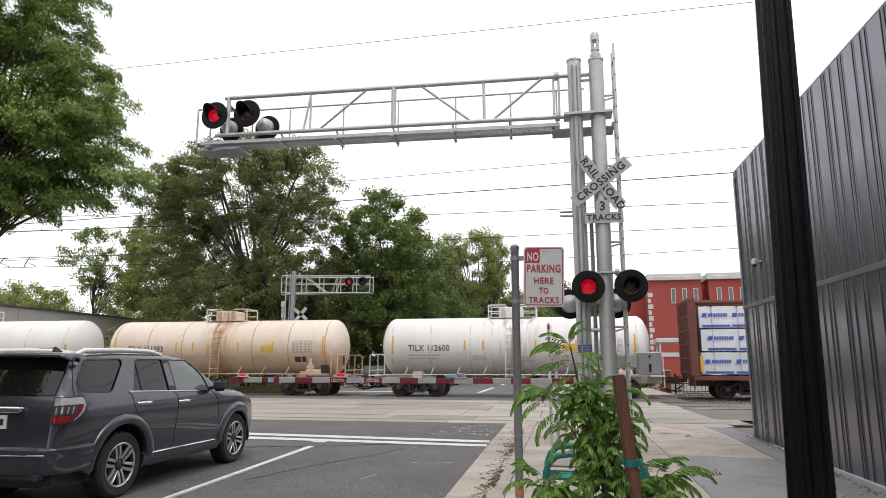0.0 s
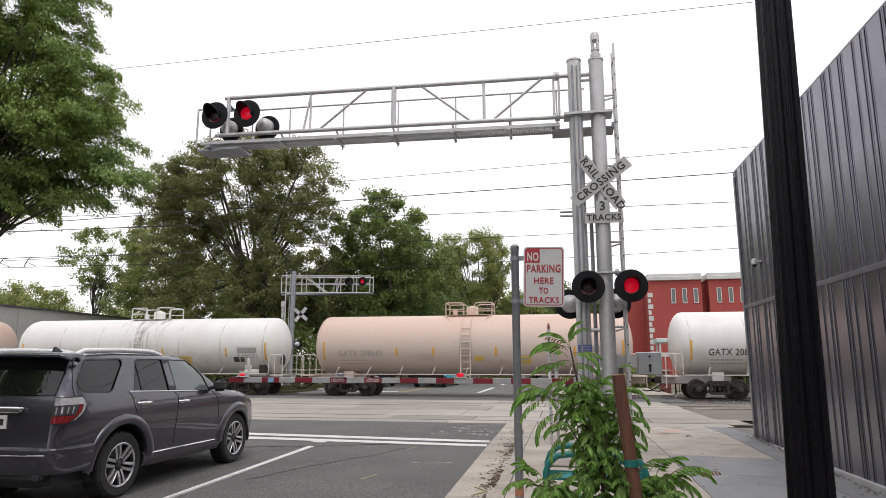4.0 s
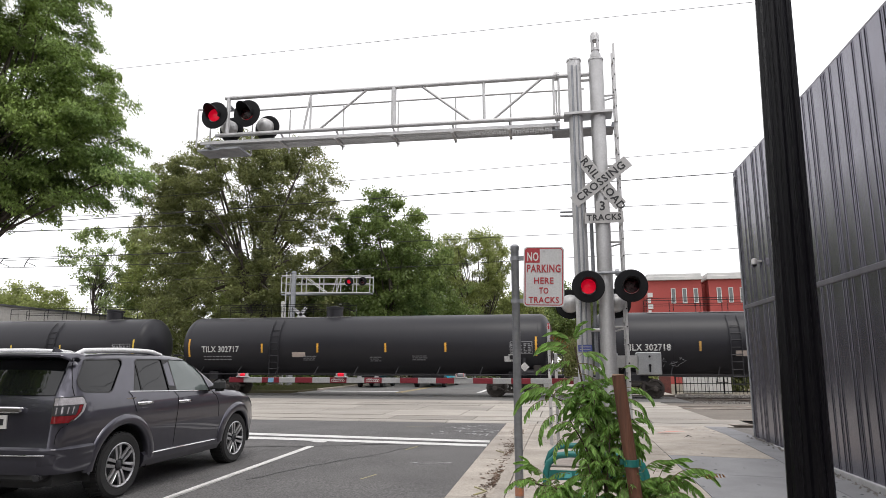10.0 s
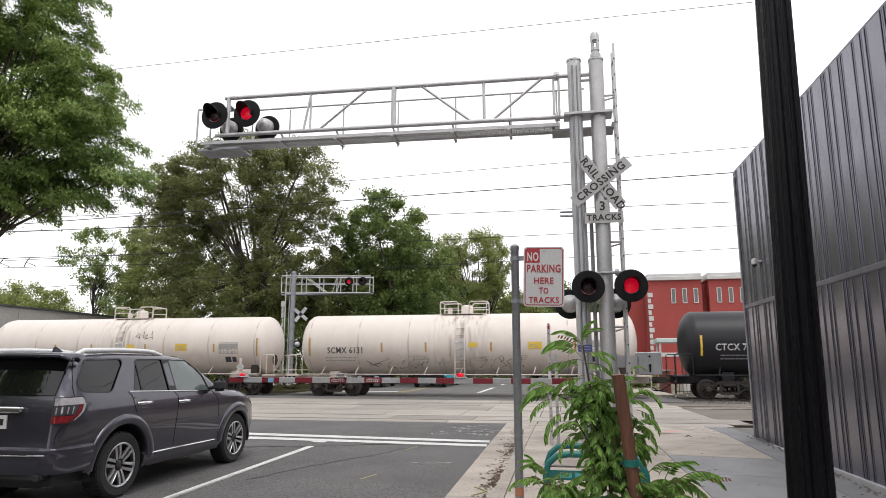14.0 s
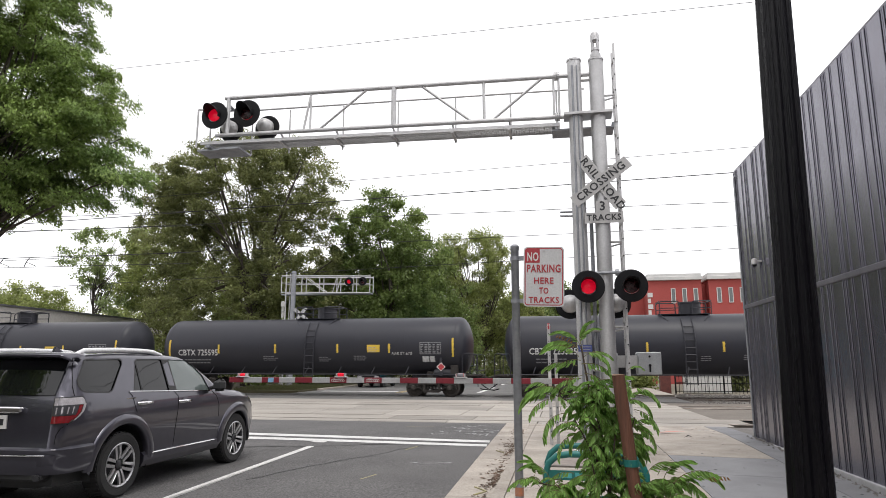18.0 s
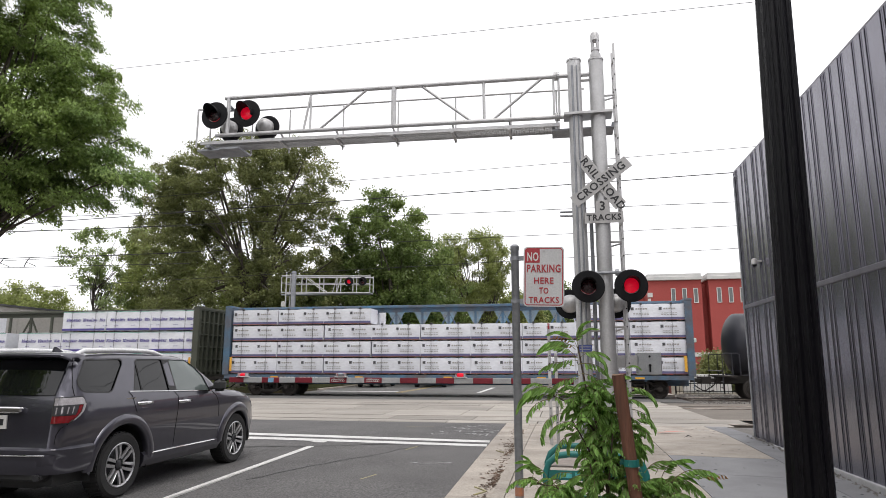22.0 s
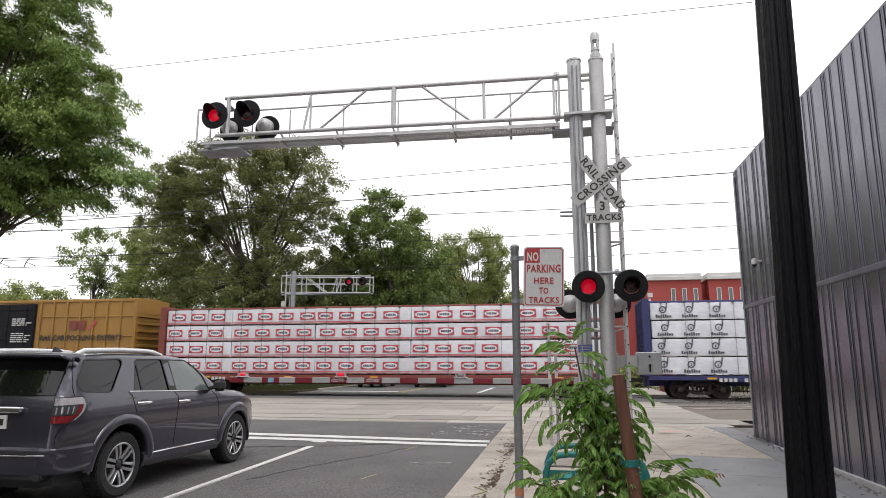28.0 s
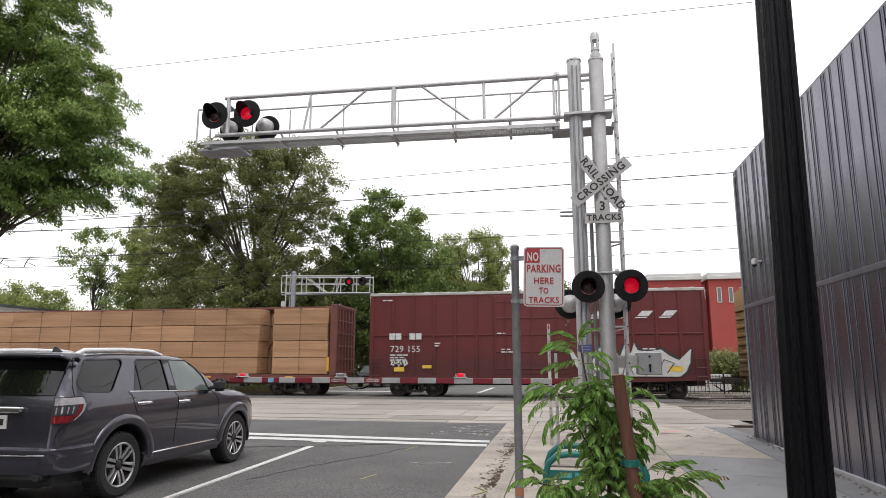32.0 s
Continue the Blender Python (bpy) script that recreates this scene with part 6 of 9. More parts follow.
# ---- crossing signals ----
def signal_head(owner, x, y, z, r, first, away=False, keyed=True):
    """A flashing signal: black target disc, hood, housing and a lens drum that turns its lit or dark face outwards."""
    head = new("signal_head")
    head.parent = owner
    head.matrix_basis = pose(x, y, z, 0, 0, 180 if away else 0)
    part("target_disc", Shape().lathe([(r * .5, -.012), (r - .015, -.012), (r, 0), (r - .015, .012), (r * .5, .012)], 40, pose(0, 0, 0, 90), caps=False).lathe([(r * .5, -.012), (r * .5, .012)], 40, pose(0, 0, 0, 90), caps=False), BLACK, head, "black round target disc")
    s = Shape()
    n = 18
    rr = r * .455
    pts = []
    for k in range(n + 1):
        a = math.radians(-25 + 230 * k / n)
        d = .33 * (0.35 + .65 * max(0, math.sin(a)) ** .7)
        for q, yy in ((rr, 0), (rr, -d), (rr + .012, -d), (rr + .012, 0)):
            pts.append((q * math.cos(a), yy, q * math.sin(a)))
    s.add(pts, [(4 * k + i, 4 * k + (i + 1) % 4, 4 * k + 4 + (i + 1) % 4, 4 * k + 4 + i) for k in range(n) for i in range(4)])
    part("hood", s, BLACK, head, smooth=40)
    part("housing", Shape().lathe([(r * .56, .012), (r * .62, .05), (r * .55, .2), (r * .3, .27), (.03, .29)], 28, pose(0, 0, 0, -90)), GALV, head, "grey domed housing", smooth=40)
    s = Shape().lathe([(rr * .998, .0), (rr * .998, .014), (rr * .8, .03), (.01, .045)], 30, pose(0, 0, 0, 90))
    s.slot = 1
    s.lathe([(rr * .998, .0), (rr * .998, .014), (rr * .8, .03), (.01, .045)], 30, pose(0, 0, 0, -90))
    lens = part("lens", s, [RED_ON, RED_OFF], head, m=pose(0, 0, 0, 0, 0, 0 if first else 180), smooth=40)
    if keyed:
        lamps.append((lens, pose(0, 0, 0), first))
    return head


signal = thing("crossing_signal_gantry", "galvanised crossing signal mast with a cantilever arm and red lights", "crossing signal", m=pose(0, 12, 0))
for x, zt, r in ((.405, 7.31, .13), (.82, 7.29, .137)):
    part("mast", Shape().lathe([(r + .12, .0), (r + .12, .03), (r, .035), (r, zt), (r + .012, zt), (r + .012, zt + .03), (r - .05, zt + .06)], 26, pose(x, 0, .03)), GALV, signal, smooth=40)
part("cable_conduit", Shape().tube((.36, -.15, .1), (.36, -.15, 7.2), .02, n=8).tube((.45, -.145, .1), (.45, -.145, 7.2), .014, n=8).tube((.62, .12, .1), (.62, .12, 4.3), .035, n=8), GALV_DARK, signal)
s = Shape().lathe([(.1, 7.38), (.1, 7.46), (.07, 7.47), (.07, 7.52), (.085, 7.53), (.085, 7.58)], 16, pose(.82, 0, 0))
for k in range(4):
    a = k * math.pi / 2 + .6
    s.box(-.02, -.085, 7.58, .02, -.055, 7.74, pose(.82, 0, 0, 0, 0, math.degrees(a)))
s.lathe([(.085, 7.74), (.085, 7.86), (.07, 7.9), (.03, 7.91)], 16, pose(.82, 0, 0))
part("finial", s, GALV, signal, smooth=40)
for z in (6.22,):
    for y in (-.19, .15):
        part("clamp_bar", Shape().box(.18, y, z, 1.08, y + .04, z + .03), GALV, signal)
part("clamp_plate", Shape().box(.18, -.2, 6.2, 1.08, .2, 6.215), GALV, signal)
for z in (.9, 1.45, 2.15, 6.95):
    part("tie_bar", Shape().tube((.5, 0, z), (.74, 0, z), .035, n=8), GALV, signal)
# cantilever arm


def rise(x):
    return 0.09 * (0.23 - x) / 7.1


part("top_chord", Shape().tube((.75, 0, 7.06), (-6.92, 0, 7.15), .042, n=12), GALV, signal)
part("bottom_chord", Shape().tube((.4, 0, 6.23), (-7.1, 0, 6.325), .042, n=12), GALV, signal)
for x, r_ in ((.0, .022), (.1, .022), (-1.36, .03), (-3.2, .052), (-4.98, .022), (-6.84, .045)):
    part("vertical_brace", Shape().tube((x, 0, 6.23 + rise(x)), (x, 0, 7.06 + rise(x)), r_, n=10), GALV, signal, smooth=50)
part("diagonal_brace", Shape().tube((-4.98, 0, 7.06 + rise(-5)), (-5.12, -.02, 6.23 + rise(-5)), .024, n=8), GALV, signal)
for x, z in ((.06, 7.07), (.06, 6.235)):
    part("flange", Shape().lathe([(.085, -.035), (.085, -.008), (.06, -.006), (.06, .006), (.085, .008), (.085, .035)], 16, pose(x, 0, z, 0, 90)), GALV, signal)
    for k in range(6):
        a = k * math.tau / 6
        part("flange_bolt", Shape().tube((x - .05, .07 * math.cos(a), z + .07 * math.sin(a)), (x + .05, .07 * math.cos(a), z + .07 * math.sin(a)), .01, n=6), GALV_DARK, signal)
for a, b in ((-.2, -1.21), (-2.64, -1.6), (-3.76, -4.8)):
    part("diagonal_brace", Shape().tube((a, 0, 7.06 + rise(a)), (b, 0, 6.23 + rise(b)), .026, n=8), GALV, signal)
part("rear_rail", Shape().tube((.6, .45, 6.97), (-6.6, .45, 7.03), .02, n=8), GALV, signal)
for x in (.05, -.87, -2.0, -3.22, -4.42, -5.63, -6.5):
    part("rail_post", Shape().tube((x, .45, 6.0), (x, .45, 6.98), .018, n=6), GALV, signal)
s = Shape()
for k in range(150):
    x = -7.4 + k * .05
    s.box(x, .02, 6.08 + rise(x), x + .008, .42, 6.115 + rise(x))
for y in (.1, .2, .3, .38):
    s.box(-7.4, y - .005, 6.1, .1, y + .005, 6.16)
part("walkway_grating", s, GALV, signal)
for y in (.0, .42):
    part("walkway_edge", Shape().plate([(.1, y, 6.055), (-7.45, y, 6.145), (-7.45, y, 6.21), (.1, y, 6.12)], (0, .03, 0)), GALV, signal)
for x in (-.87, -2.0, -3.22, -4.42, -5.63):
    part("outrigger", Shape().box(x - .025, -.05, 6.01 + rise(x), x + .025, .5, 6.055 + rise(x)).tube((x, -.02, 6.23 + rise(x)), (x + .02, .3, 6.06 + rise(x)), .02, n=6), GALV, signal)
part("mast_platform", Shape().box(-.05, .1, 6.0, 1.12, .55, 6.03).box(-.05, .1, 6.03, 0, .55, 6.1).box(1.08, .1, 6.03, 1.12, .55, 6.1), GALV_DARK, signal)
s = Shape().box(-7.5, .0, 6.0, -6.7, .5, 6.04).box(-7.25, -.1, 6.04, -7.17, .5, 6.1).box(-6.95, -.1, 5.98, -6.5, .45, 6.02)
part("end_platform", s, GALV_DARK, signal)
part("end_rail", Shape().tube((-7.55, .02, 6.1), (-7.55, .02, 6.95), .02, n=6).tube((-7.5, .45, 6.1), (-7.5, .45, 6.95), .02, n=6).tube((-7.55, .02, 6.95), (-7.2, .3, 7.02), .02, n=6), GALV, signal)
part("lamp_bracket", Shape().tube((-7.3, .25, 6.98), (-6.3, .25, 6.98), .03, n=8).tube((-6.84, 0, 7.0), (-6.84, .5, 6.95), .03, n=8).tube((-7.25, .2, 6.75), (-7.25, .25, 6.98), .03, n=8).tube((-6.42, .2, 6.74), (-6.42, .25, 6.98), .03, n=8), GALV_DARK, signal)
signal_head(signal, -7.12, -.06, 6.76, .3, True)
signal_head(signal, -6.38, -.06, 6.75, .3, False)
signal_head(signal, -7.05, .55, 6.66, .285, True, True, False)
signal_head(signal, -6.2, .55, 6.64, .285, False, True, False)
signal_head(signal, .5, -.33, 2.9, .29, True)
signal_head(signal, 1.235, -.33, 2.9, .29, False)
signal_head(signal, .18, .42, 2.66, .28, True, True, False)
signal_head(signal, 1.02, .42, 2.66, .28, False, True, False)
part("lamp_crossarm", Shape().tube((.4, -.17, 3.16), (1.3, -.17, 3.16), .028, n=8).tube((.5, -.17, 3.16), (.5, -.15, 2.9), .03, n=8).tube((1.235, -.17, 3.16), (1.235, -.15, 2.9), .03, n=8).lathe([(.06, -.03), (.06, .03)], 10, pose(1.02, -.17, 3.16, 0, 90)), GALV_DARK, signal)
part("lamp_crossarm", Shape().tube((.1, .25, 2.78), (1.1, .25, 2.78), .028, n=8), GALV_DARK, signal)
# crossbuck
for nm, ang, L, words in (("crossbuck_board", 36.5, 1.25, (("CROSSING", 0, 1.02),)), ("crossbuck_board", -54.5, 1.16, (("RAIL", -.33, 1.0), ("ROAD", .34, 1.0)))):
    m = pose(.81, -.17 if ang > 0 else -.155, 4.86, 0, -ang)
    b = part(nm, Shape().box(-L / 2, 0, -.115, L / 2, .004, .115), SIGN_GREY, signal, "pale reflective crossbuck board", m=m)
    for w, dx, sx in words:
        letters("lettering", w, .2, SIGN_BLACK, b, pose(dx, -.004, 0) @ FACE, 1.12, .004, sx=sx)
pl = part("track_count_plate", Shape().box(.49, -.165, 4.08, 1.18, -.16, 4.28).box(.7, -.165, 4.28, .93, -.16, 4.5), SIGN_GREY, signal, "pale plate with the track count")
letters("lettering", "TRACKS", .155, SIGN_BLACK, pl, pose(.835, -.168, 4.18) @ FACE, 1.12, .004)
letters("lettering", "3", .24, SIGN_BLACK, pl, pose(.815, -.168, 4.39) @ FACE, 1, .004)
part("blue_notice", Shape().box(.29, -.165, 1.76, .53, -.155, 1.88), SIGN_BLUE, signal, "small blue notice with unreadable lines")
part("notice_line", Shape().box(.31, -.169, 1.838, .51, -.165, 1.85).box(.32, -.169, 1.795, .5, -.165, 1.805), INK_GREY, signal)
# ladder
for y in (-.02, .38):
    s = Shape().box(1.14, y - .03, .35, 1.15, y + .03, 7.64).box(1.15, y - .03, .35, 1.18, y - .024, 7.64).box(1.15, y + .024, .35, 1.18, y + .03, 7.64)
    part("ladder_rail", s, GALV, signal)
for k in range(24):
    part("rung", Shape().tube((1.16, -.02, .5 + k * .3), (1.16, .38, .5 + k * .3), .014, n=6), GALV, signal)
for k in range(22):
    part("bolt_hole", Shape().lathe([(.014, 0), (.014, .004)], 8, pose(1.162, -.052, .6 + k * .32, 90)), BLACK, signal)
for z in (.8, 2.2, 3.75, 5.2, 6.6):
    part("standoff", Shape().tube((.85, .0, z), (1.15, .0, z), .02, n=6).tube((.9, .05, z - .09), (1.15, .05, z - .02), .015, n=6), GALV, signal)
part("antenna_bracket", Shape().tube((.05, .05, 4.36), (.4, .05, 4.36), .018, n=6).tube((.05, .05, 4.29), (.4, .05, 4.27), .018, n=6), GALV_DARK, signal)

# gate with its counterweight
gate = thing("crossing_gate", "lowered crossing gate arm with red and white stripes", "crossing gate", m=pose(0, 12.6, 0))
GATE_WHITE = mat("gate_white_sheet", (0.42, 0.42, 0.42), (0.3, 0.3, 0.3), 0.5, scale=4, bump=0.03)
GATE_RED = mat("gate_red_sheet", (0.21, 0.012, 0.024), (0.15, 0.01, 0.018), 0.5, scale=4, bump=0.03)
edges = (-6.78, -6.46, -6.06, -5.68, -5.34, -4.97, -4.6, -4.25, -3.88, -3.52, -3.15, -2.79, -2.43, -2.07, -1.7, -1.32, -0.97, -0.6, -.2, .2, .6)
for k, (a, b) in enumerate(zip(edges, edges[1:])):
    red = k in (0, 2, 4, 6, 8, 10, 12, 14, 16, 18)
    part("arm_section", Shape().box(a, -.025, 1.172, b, .025, 1.278, c=.006), GATE_RED if red else GATE_WHITE, gate)
part("arm_decal", Shape().box(-5.92, -.03, 1.18, -5.8, -.026, 1.27), mat("pale_blue_decal", (.25, .5, .7), None, .5), gate)
for x0 in (-4.56, -3.84):
    pts = [(x0 + .27 * k / 40 + .03 * math.sin(k * 1.1), -.029, 1.225 + .032 * math.cos(k * 1.1) * (1 - .5 * (k % 13 == 0))) for k in range(41)]
    part("arm_scrawl", Shape().pipe(pts, .004, n=4), SIGN_WHITE, gate)
for x, first, fixed in ((-6.49, True, True), (-4.37, True, False), (-1.95, False, False)):
    part("lamp_base", Shape().box(x - .13, -.045, 1.278, x + .13, .045, 1.3, c=.008), GALV, gate)
    part("lamp_bracket", Shape().box(x - .09, -.06, 1.29, x - .075, .06, 1.36).box(x + .075, -.06, 1.29, x + .09, .06, 1.36), GALV, gate)
    if fixed:
        part("gate_lamp", Shape().box(x - .06, -.04, 1.3, x + .06, .04, 1.355, c=.018), RED_ON, gate, "lit red gate lamp")
    else:
        s = Shape().box(-.065, -.045, -.034, .065, 0, .034, c=.015)
        s.slot = 1
        s.box(-.065, .002, -.034, .065, .045, .034, c=.015)
        lens = part("gate_lamp", s, [RED_ON, GALV_DARK], gate, m=pose(x, 0, 1.335, 0, 0, 0 if first else 180))
        lamps.append((lens, pose(x, 0, 1.335), first))
part("arm_bracket", Shape().box(.2, -.08, 1.1, 1.1, -.03, 1.3).box(.2, .03, 1.1, 1.1, .08, 1.3), GALV, gate)
part("gate_mast", Shape().tube((.83, .12, .03), (.83, .12, 1.9), .065, n=16), GALV, gate)
part("mechanism_box", Shape().box(.68, -.12, 1.05, 1.02, .2, 1.75, c=.02), GALV, gate)
part("counterweight_arm", Shape().box(1.0, -.14, 1.48, 1.5, -.1, 1.7).box(1.0, .1, 1.48, 1.5, .14, 1.7), GALV, gate)
part("counterweight", Shape().box(1.36, -.2, 1.35, 1.78, .2, 1.76, c=.015), mat("grey_counterweight", (.4, .41, .42), (.33, .34, .35), .5, .4, scale=5), gate, "grey counterweight box with a black latch")
part("latch", Shape().box(1.555, -.225, 1.4, 1.585, -.2, 1.52).lathe([(.025, 0), (.025, .02)], 10, pose(1.57, -.2, 1.52, 90)), BLACK, gate)
part("bolt", Shape().lathe([(.02, 0), (.02, .02)], 8, pose(1.57, -.2, 1.68, 90)), BLACK, gate)

# marker posts beside the mast
for x, y, zt, lab, tip in ((-.24, 12.75, 2.3, "perforated steel post with a faded red tip", True), (-.12, 12.95, 1.75, "short perforated steel post", False)):
    mk = thing("marker_post", lab, "post", "marker posts", m=pose(x, y, 0))
    part("post", Shape().box(-.03, -.03, 0, .03, .03, zt, c=.006), GALV, mk)
    if tip:
        part("tip", Shape().lathe([(.034, zt - .09), (.036, zt - .03), (.02, zt + .02)], 12), SIGN_RED, mk, "faded red tip")
    for k in range(int(zt / .16)):
        part("hole", Shape().lathe([(.011, 0), (.011, .003)], 8, pose(0, -.03, .3 + k * .14, 90)), BLACK, mk)
    for z0, z1 in ((.75, .95), (1.05, 1.4)):
        part("sticker", Shape().box(-.028, -.034, z0, .028, -.031, z1), SIGN_WHITE, mk)

# parking sign
sign = thing("parking_sign", "red and white no-parking sign on a galvanised post", "street sign", m=pose(-.335, 4.95, -.02))
part("post", Shape().lathe([(.031, 0), (.03, 2.43), (.034, 2.435), (.034, 2.46), (.02, 2.475)], 18), GALV_DARK, sign, smooth=40)
part("orange_mark", Shape().lathe([(.0315, .62), (.0315, .68)], 18, caps=False), mat("orange_spray", (.5, .16, .06), (.35, .2, .15), .8, scale=30), sign)
part("clamp", Shape().lathe([(.037, 2.35), (.037, 2.38)], 16).box(.03, -.03, 2.35, .08, -.005, 2.38), GALV_DARK, sign)
part("clamp", Shape().lathe([(.037, 2.02), (.037, 2.05)], 16).box(.03, -.03, 2.02, .08, -.005, 2.05), GALV_DARK, sign)
tilt = pose(.218, -.045, 2.215, 0, 1.5)


def rounded(w, h, r, n=5):
    return [(sx * (w / 2 - r) + r * math.cos(a), sz * (h / 2 - r) + r * math.sin(a)) for sx, sz, q in ((1, 1, 0), (-1, 1, 1), (-1, -1, 2), (1, -1, 3)) for a in [q * math.pi / 2 + k * math.pi / 2 / n for k in range(n + 1)]]


pan = part("panel", Shape().plate([(x, 0, z) for x, z in rounded(.305, .457, .03)], (0, .003, 0)), SIGN_PALE, sign, m=tilt)
s = Shape()
o, i = rounded(.287, .439, .026), rounded(.273, .425, .02)
n = len(o)
s.add([(x, -.001, z) for x, z in o] + [(x, -.001, z) for x, z in i], [(k, (k + 1) % n, n + (k + 1) % n, n + k) for k in range(n)])
part("border", s, SIGN_RED, pan)
part("red_patch", Shape().box(-.137, -.0015, .106, -.03, -.0005, .213), SIGN_RED, pan)
for w, z, wide, tall, mt, x, bold in (("NO", .152, .085, .07, SIGN_WHITE, -.082, .0024), ("PARKING", .061, .252, .062, SIGN_RED, 0, .0022), ("HERE", -.032, .146, .049, SIGN_RED, 0, .0016), ("TO", -.108, .071, .049, SIGN_RED, 0, .0016), ("TRACKS", -.179, .227, .049, SIGN_RED, 0, .0016)):
    fitted("lettering", w, wide, tall, mt, pan, pose(x, -.002, z) @ FACE, bold)
part("bolt", Shape().lathe([(.008, 0), (.008, .006)], 8, pose(0, 0, .2, 90)).lathe([(.008, 0), (.008, .006)], 8, pose(0, 0, -.2, 90)), GALV, pan)

# black lamp post
post = thing("lamp_post", "tall fluted black lamp post", "lamp post", m=pose(1.085, 3.3, -.06))
v, f = [], []
N = 40
for z, r in ((0, .108), (.9, .1), (2.0, .09), (3.4, .083), (5.5, .07), (7.6, .06)):
    for k in range(N):
        q = r * (1 - (.13 if k % 4 in (1, 2) else 0))
        v.append((q * math.cos(k * math.tau / N) + .04 * (z - 1) / 2.4 , q * math.sin(k * math.tau / N), z))
f = [(j * N + k, j * N + (k + 1) % N, j * N + N + (k + 1) % N, j * N + N + k) for j in range(5) for k in range(N)]
part("shaft", Shape().add(v, f), POLE_BLACK, post)
part("base", Shape().lathe([(.2, -.05), (.2, .1), (.15, .16), (.14, .4), (.115, .45)], 24, pose(-.015, 0, 0)), POLE_BLACK, post, smooth=35)

# bike rack
rack = thing("bike_rack", "teal metal rack of two hoops with lettered cross plates", "bike rack", m=pose(.25, 6.2, -.06))
for y in (-.3, .3):
    a = .42
    pts = [(-a, y, 0), (-a, y, .68), (-a + .03, y, .76), (-a + .1, y, .82), (-a + .2, y, .835), (a - .2, y, .835), (a - .1, y, .82), (a - .03, y, .76), (a, y, .68), (a, y, 0)]
    part("hoop", Shape().pipe(pts, .028, n=12), TEAL, rack, smooth=60)
for z0, z1 in ((.62, .7), (.44, .5)):
    pln = part("cross_plate", Shape().box(-.4, -.31, z0, .4, -.295, z1), TEAL, rack)
    part("plate_mark", Shape().box(-.3, -.313, z0 + .02, -.2, -.31, z1 - .015).box(-.17, -.313, z0 + .02, -.06, -.31, z1 - .015).box(-.02, -.313, z0 + .02, .1, -.31, z1 - .015), mat("pale_teal_mark", (.1, .45, .45), None, .5), pln)
part("seat_plate", Shape().box(-.38, -.28, .72, .38, .28, .735), mat("tan_plate", (.3, .26, .23), (.24, .2, .18), .7, scale=6), rack)

# staked sapling
stake = thing("tree_stake", "round brown wooden stake leaning over a sapling", "stake", m=pose(.35, 3.6, .02))
part("pole", Shape().tube((.09, 0, -.06), (-.06, 0, 1.464), .034, .033, 16), STAKE, stake, smooth=40)
part("pole_top", Shape().lathe([(.033, 0), (.028, .006)], 16, pose(-.06, 0, 1.462)), mat("cut_wood", (.3, .2, .14), None, .8), stake)
part("tie", Shape().lathe([(.039, 1.0), (.039, 1.035)], 16, pose(-.014, 0, 0)).box(-.07, .025, 1.004, 0, .042, 1.031), TEAL, stake, "teal rubber tie")
LEAF_SAP = leaf_mat("sapling_leaf", (0.34, 0.53, 0.13), (0.13, 0.27, 0.06), 0.46)
LEAF_RED = leaf_mat("red_young_leaf", (0.4, 0.15, 0.06), (0.3, 0.2, 0.07), 0.4)
STEM = mat("sapling_stem", (0.09, 0.06, 0.045), (0.06, 0.045, 0.035), 0.8, scale=8)
STEM_G = mat("leaf_stalk", (0.2, 0.18, 0.07), None, 0.7, scale=8)
sapling = thing("sapling", "leafy green sapling with feathered leaves tied to a stake", "tree", m=pose(.2, 3.8, -.06))


def feather(seed, L, pairs, droop):
    """A compound leaf that starts along +x and droops: a stalk with pairs of narrow folded leaflets."""
    rnd = random.Random(seed)
    s = Shape()
    pts = [Vector((0, 0, 0))]
    for t in range(10):
        a = droop * (t / 9) ** 1.2
        pts.append(pts[-1] + Vector((math.cos(a), 0, -math.sin(a))) * L / 10)
    s.slot = 1
    s.pipe(pts, .0022, n=4, taper=.4)
    s.slot = 0
    for k in range(pairs):
        t = .2 + .79 * k / (pairs - 1)
        i = min(int(t * 10), 9)
        p = pts[i].lerp(pts[i + 1], t * 10 - i)
        d = (pts[i + 1] - pts[i]).normalized()
        ll = .27 * L * (1.05 - .9 * (t - .55) ** 2) * rnd.uniform(.85, 1.12)
        for sd in (-1, 1):
            out = (Vector((0, sd, 0)) * rnd.uniform(.45, .85) + d * rnd.uniform(.25, .55) + Vector((0, 0, rnd.uniform(-1.0, -.35)))).normalized()
            sidev = out.cross(Vector((0, -sd * .3, 1))).normalized()
            up = sidev.cross(out)
            w = ll * .175
            q = [p, p + out * ll * .3 + sidev * w, p + out * ll * .62 + sidev * w * .8 - up * .004, p + out * ll - up * ll * .12,
                 p + out * ll * .62 - sidev * w * .8 - up * .004, p + out * ll * .3 - sidev * w, p + out * ll * .3 + up * -.006, p + out * ll * .62 + up * -.009]
            s.add(q, [(0, 1, 6), (1, 2, 7, 6), (2, 3, 7), (0, 6, 5), (6, 7, 4, 5), (7, 3, 4)])
    return s


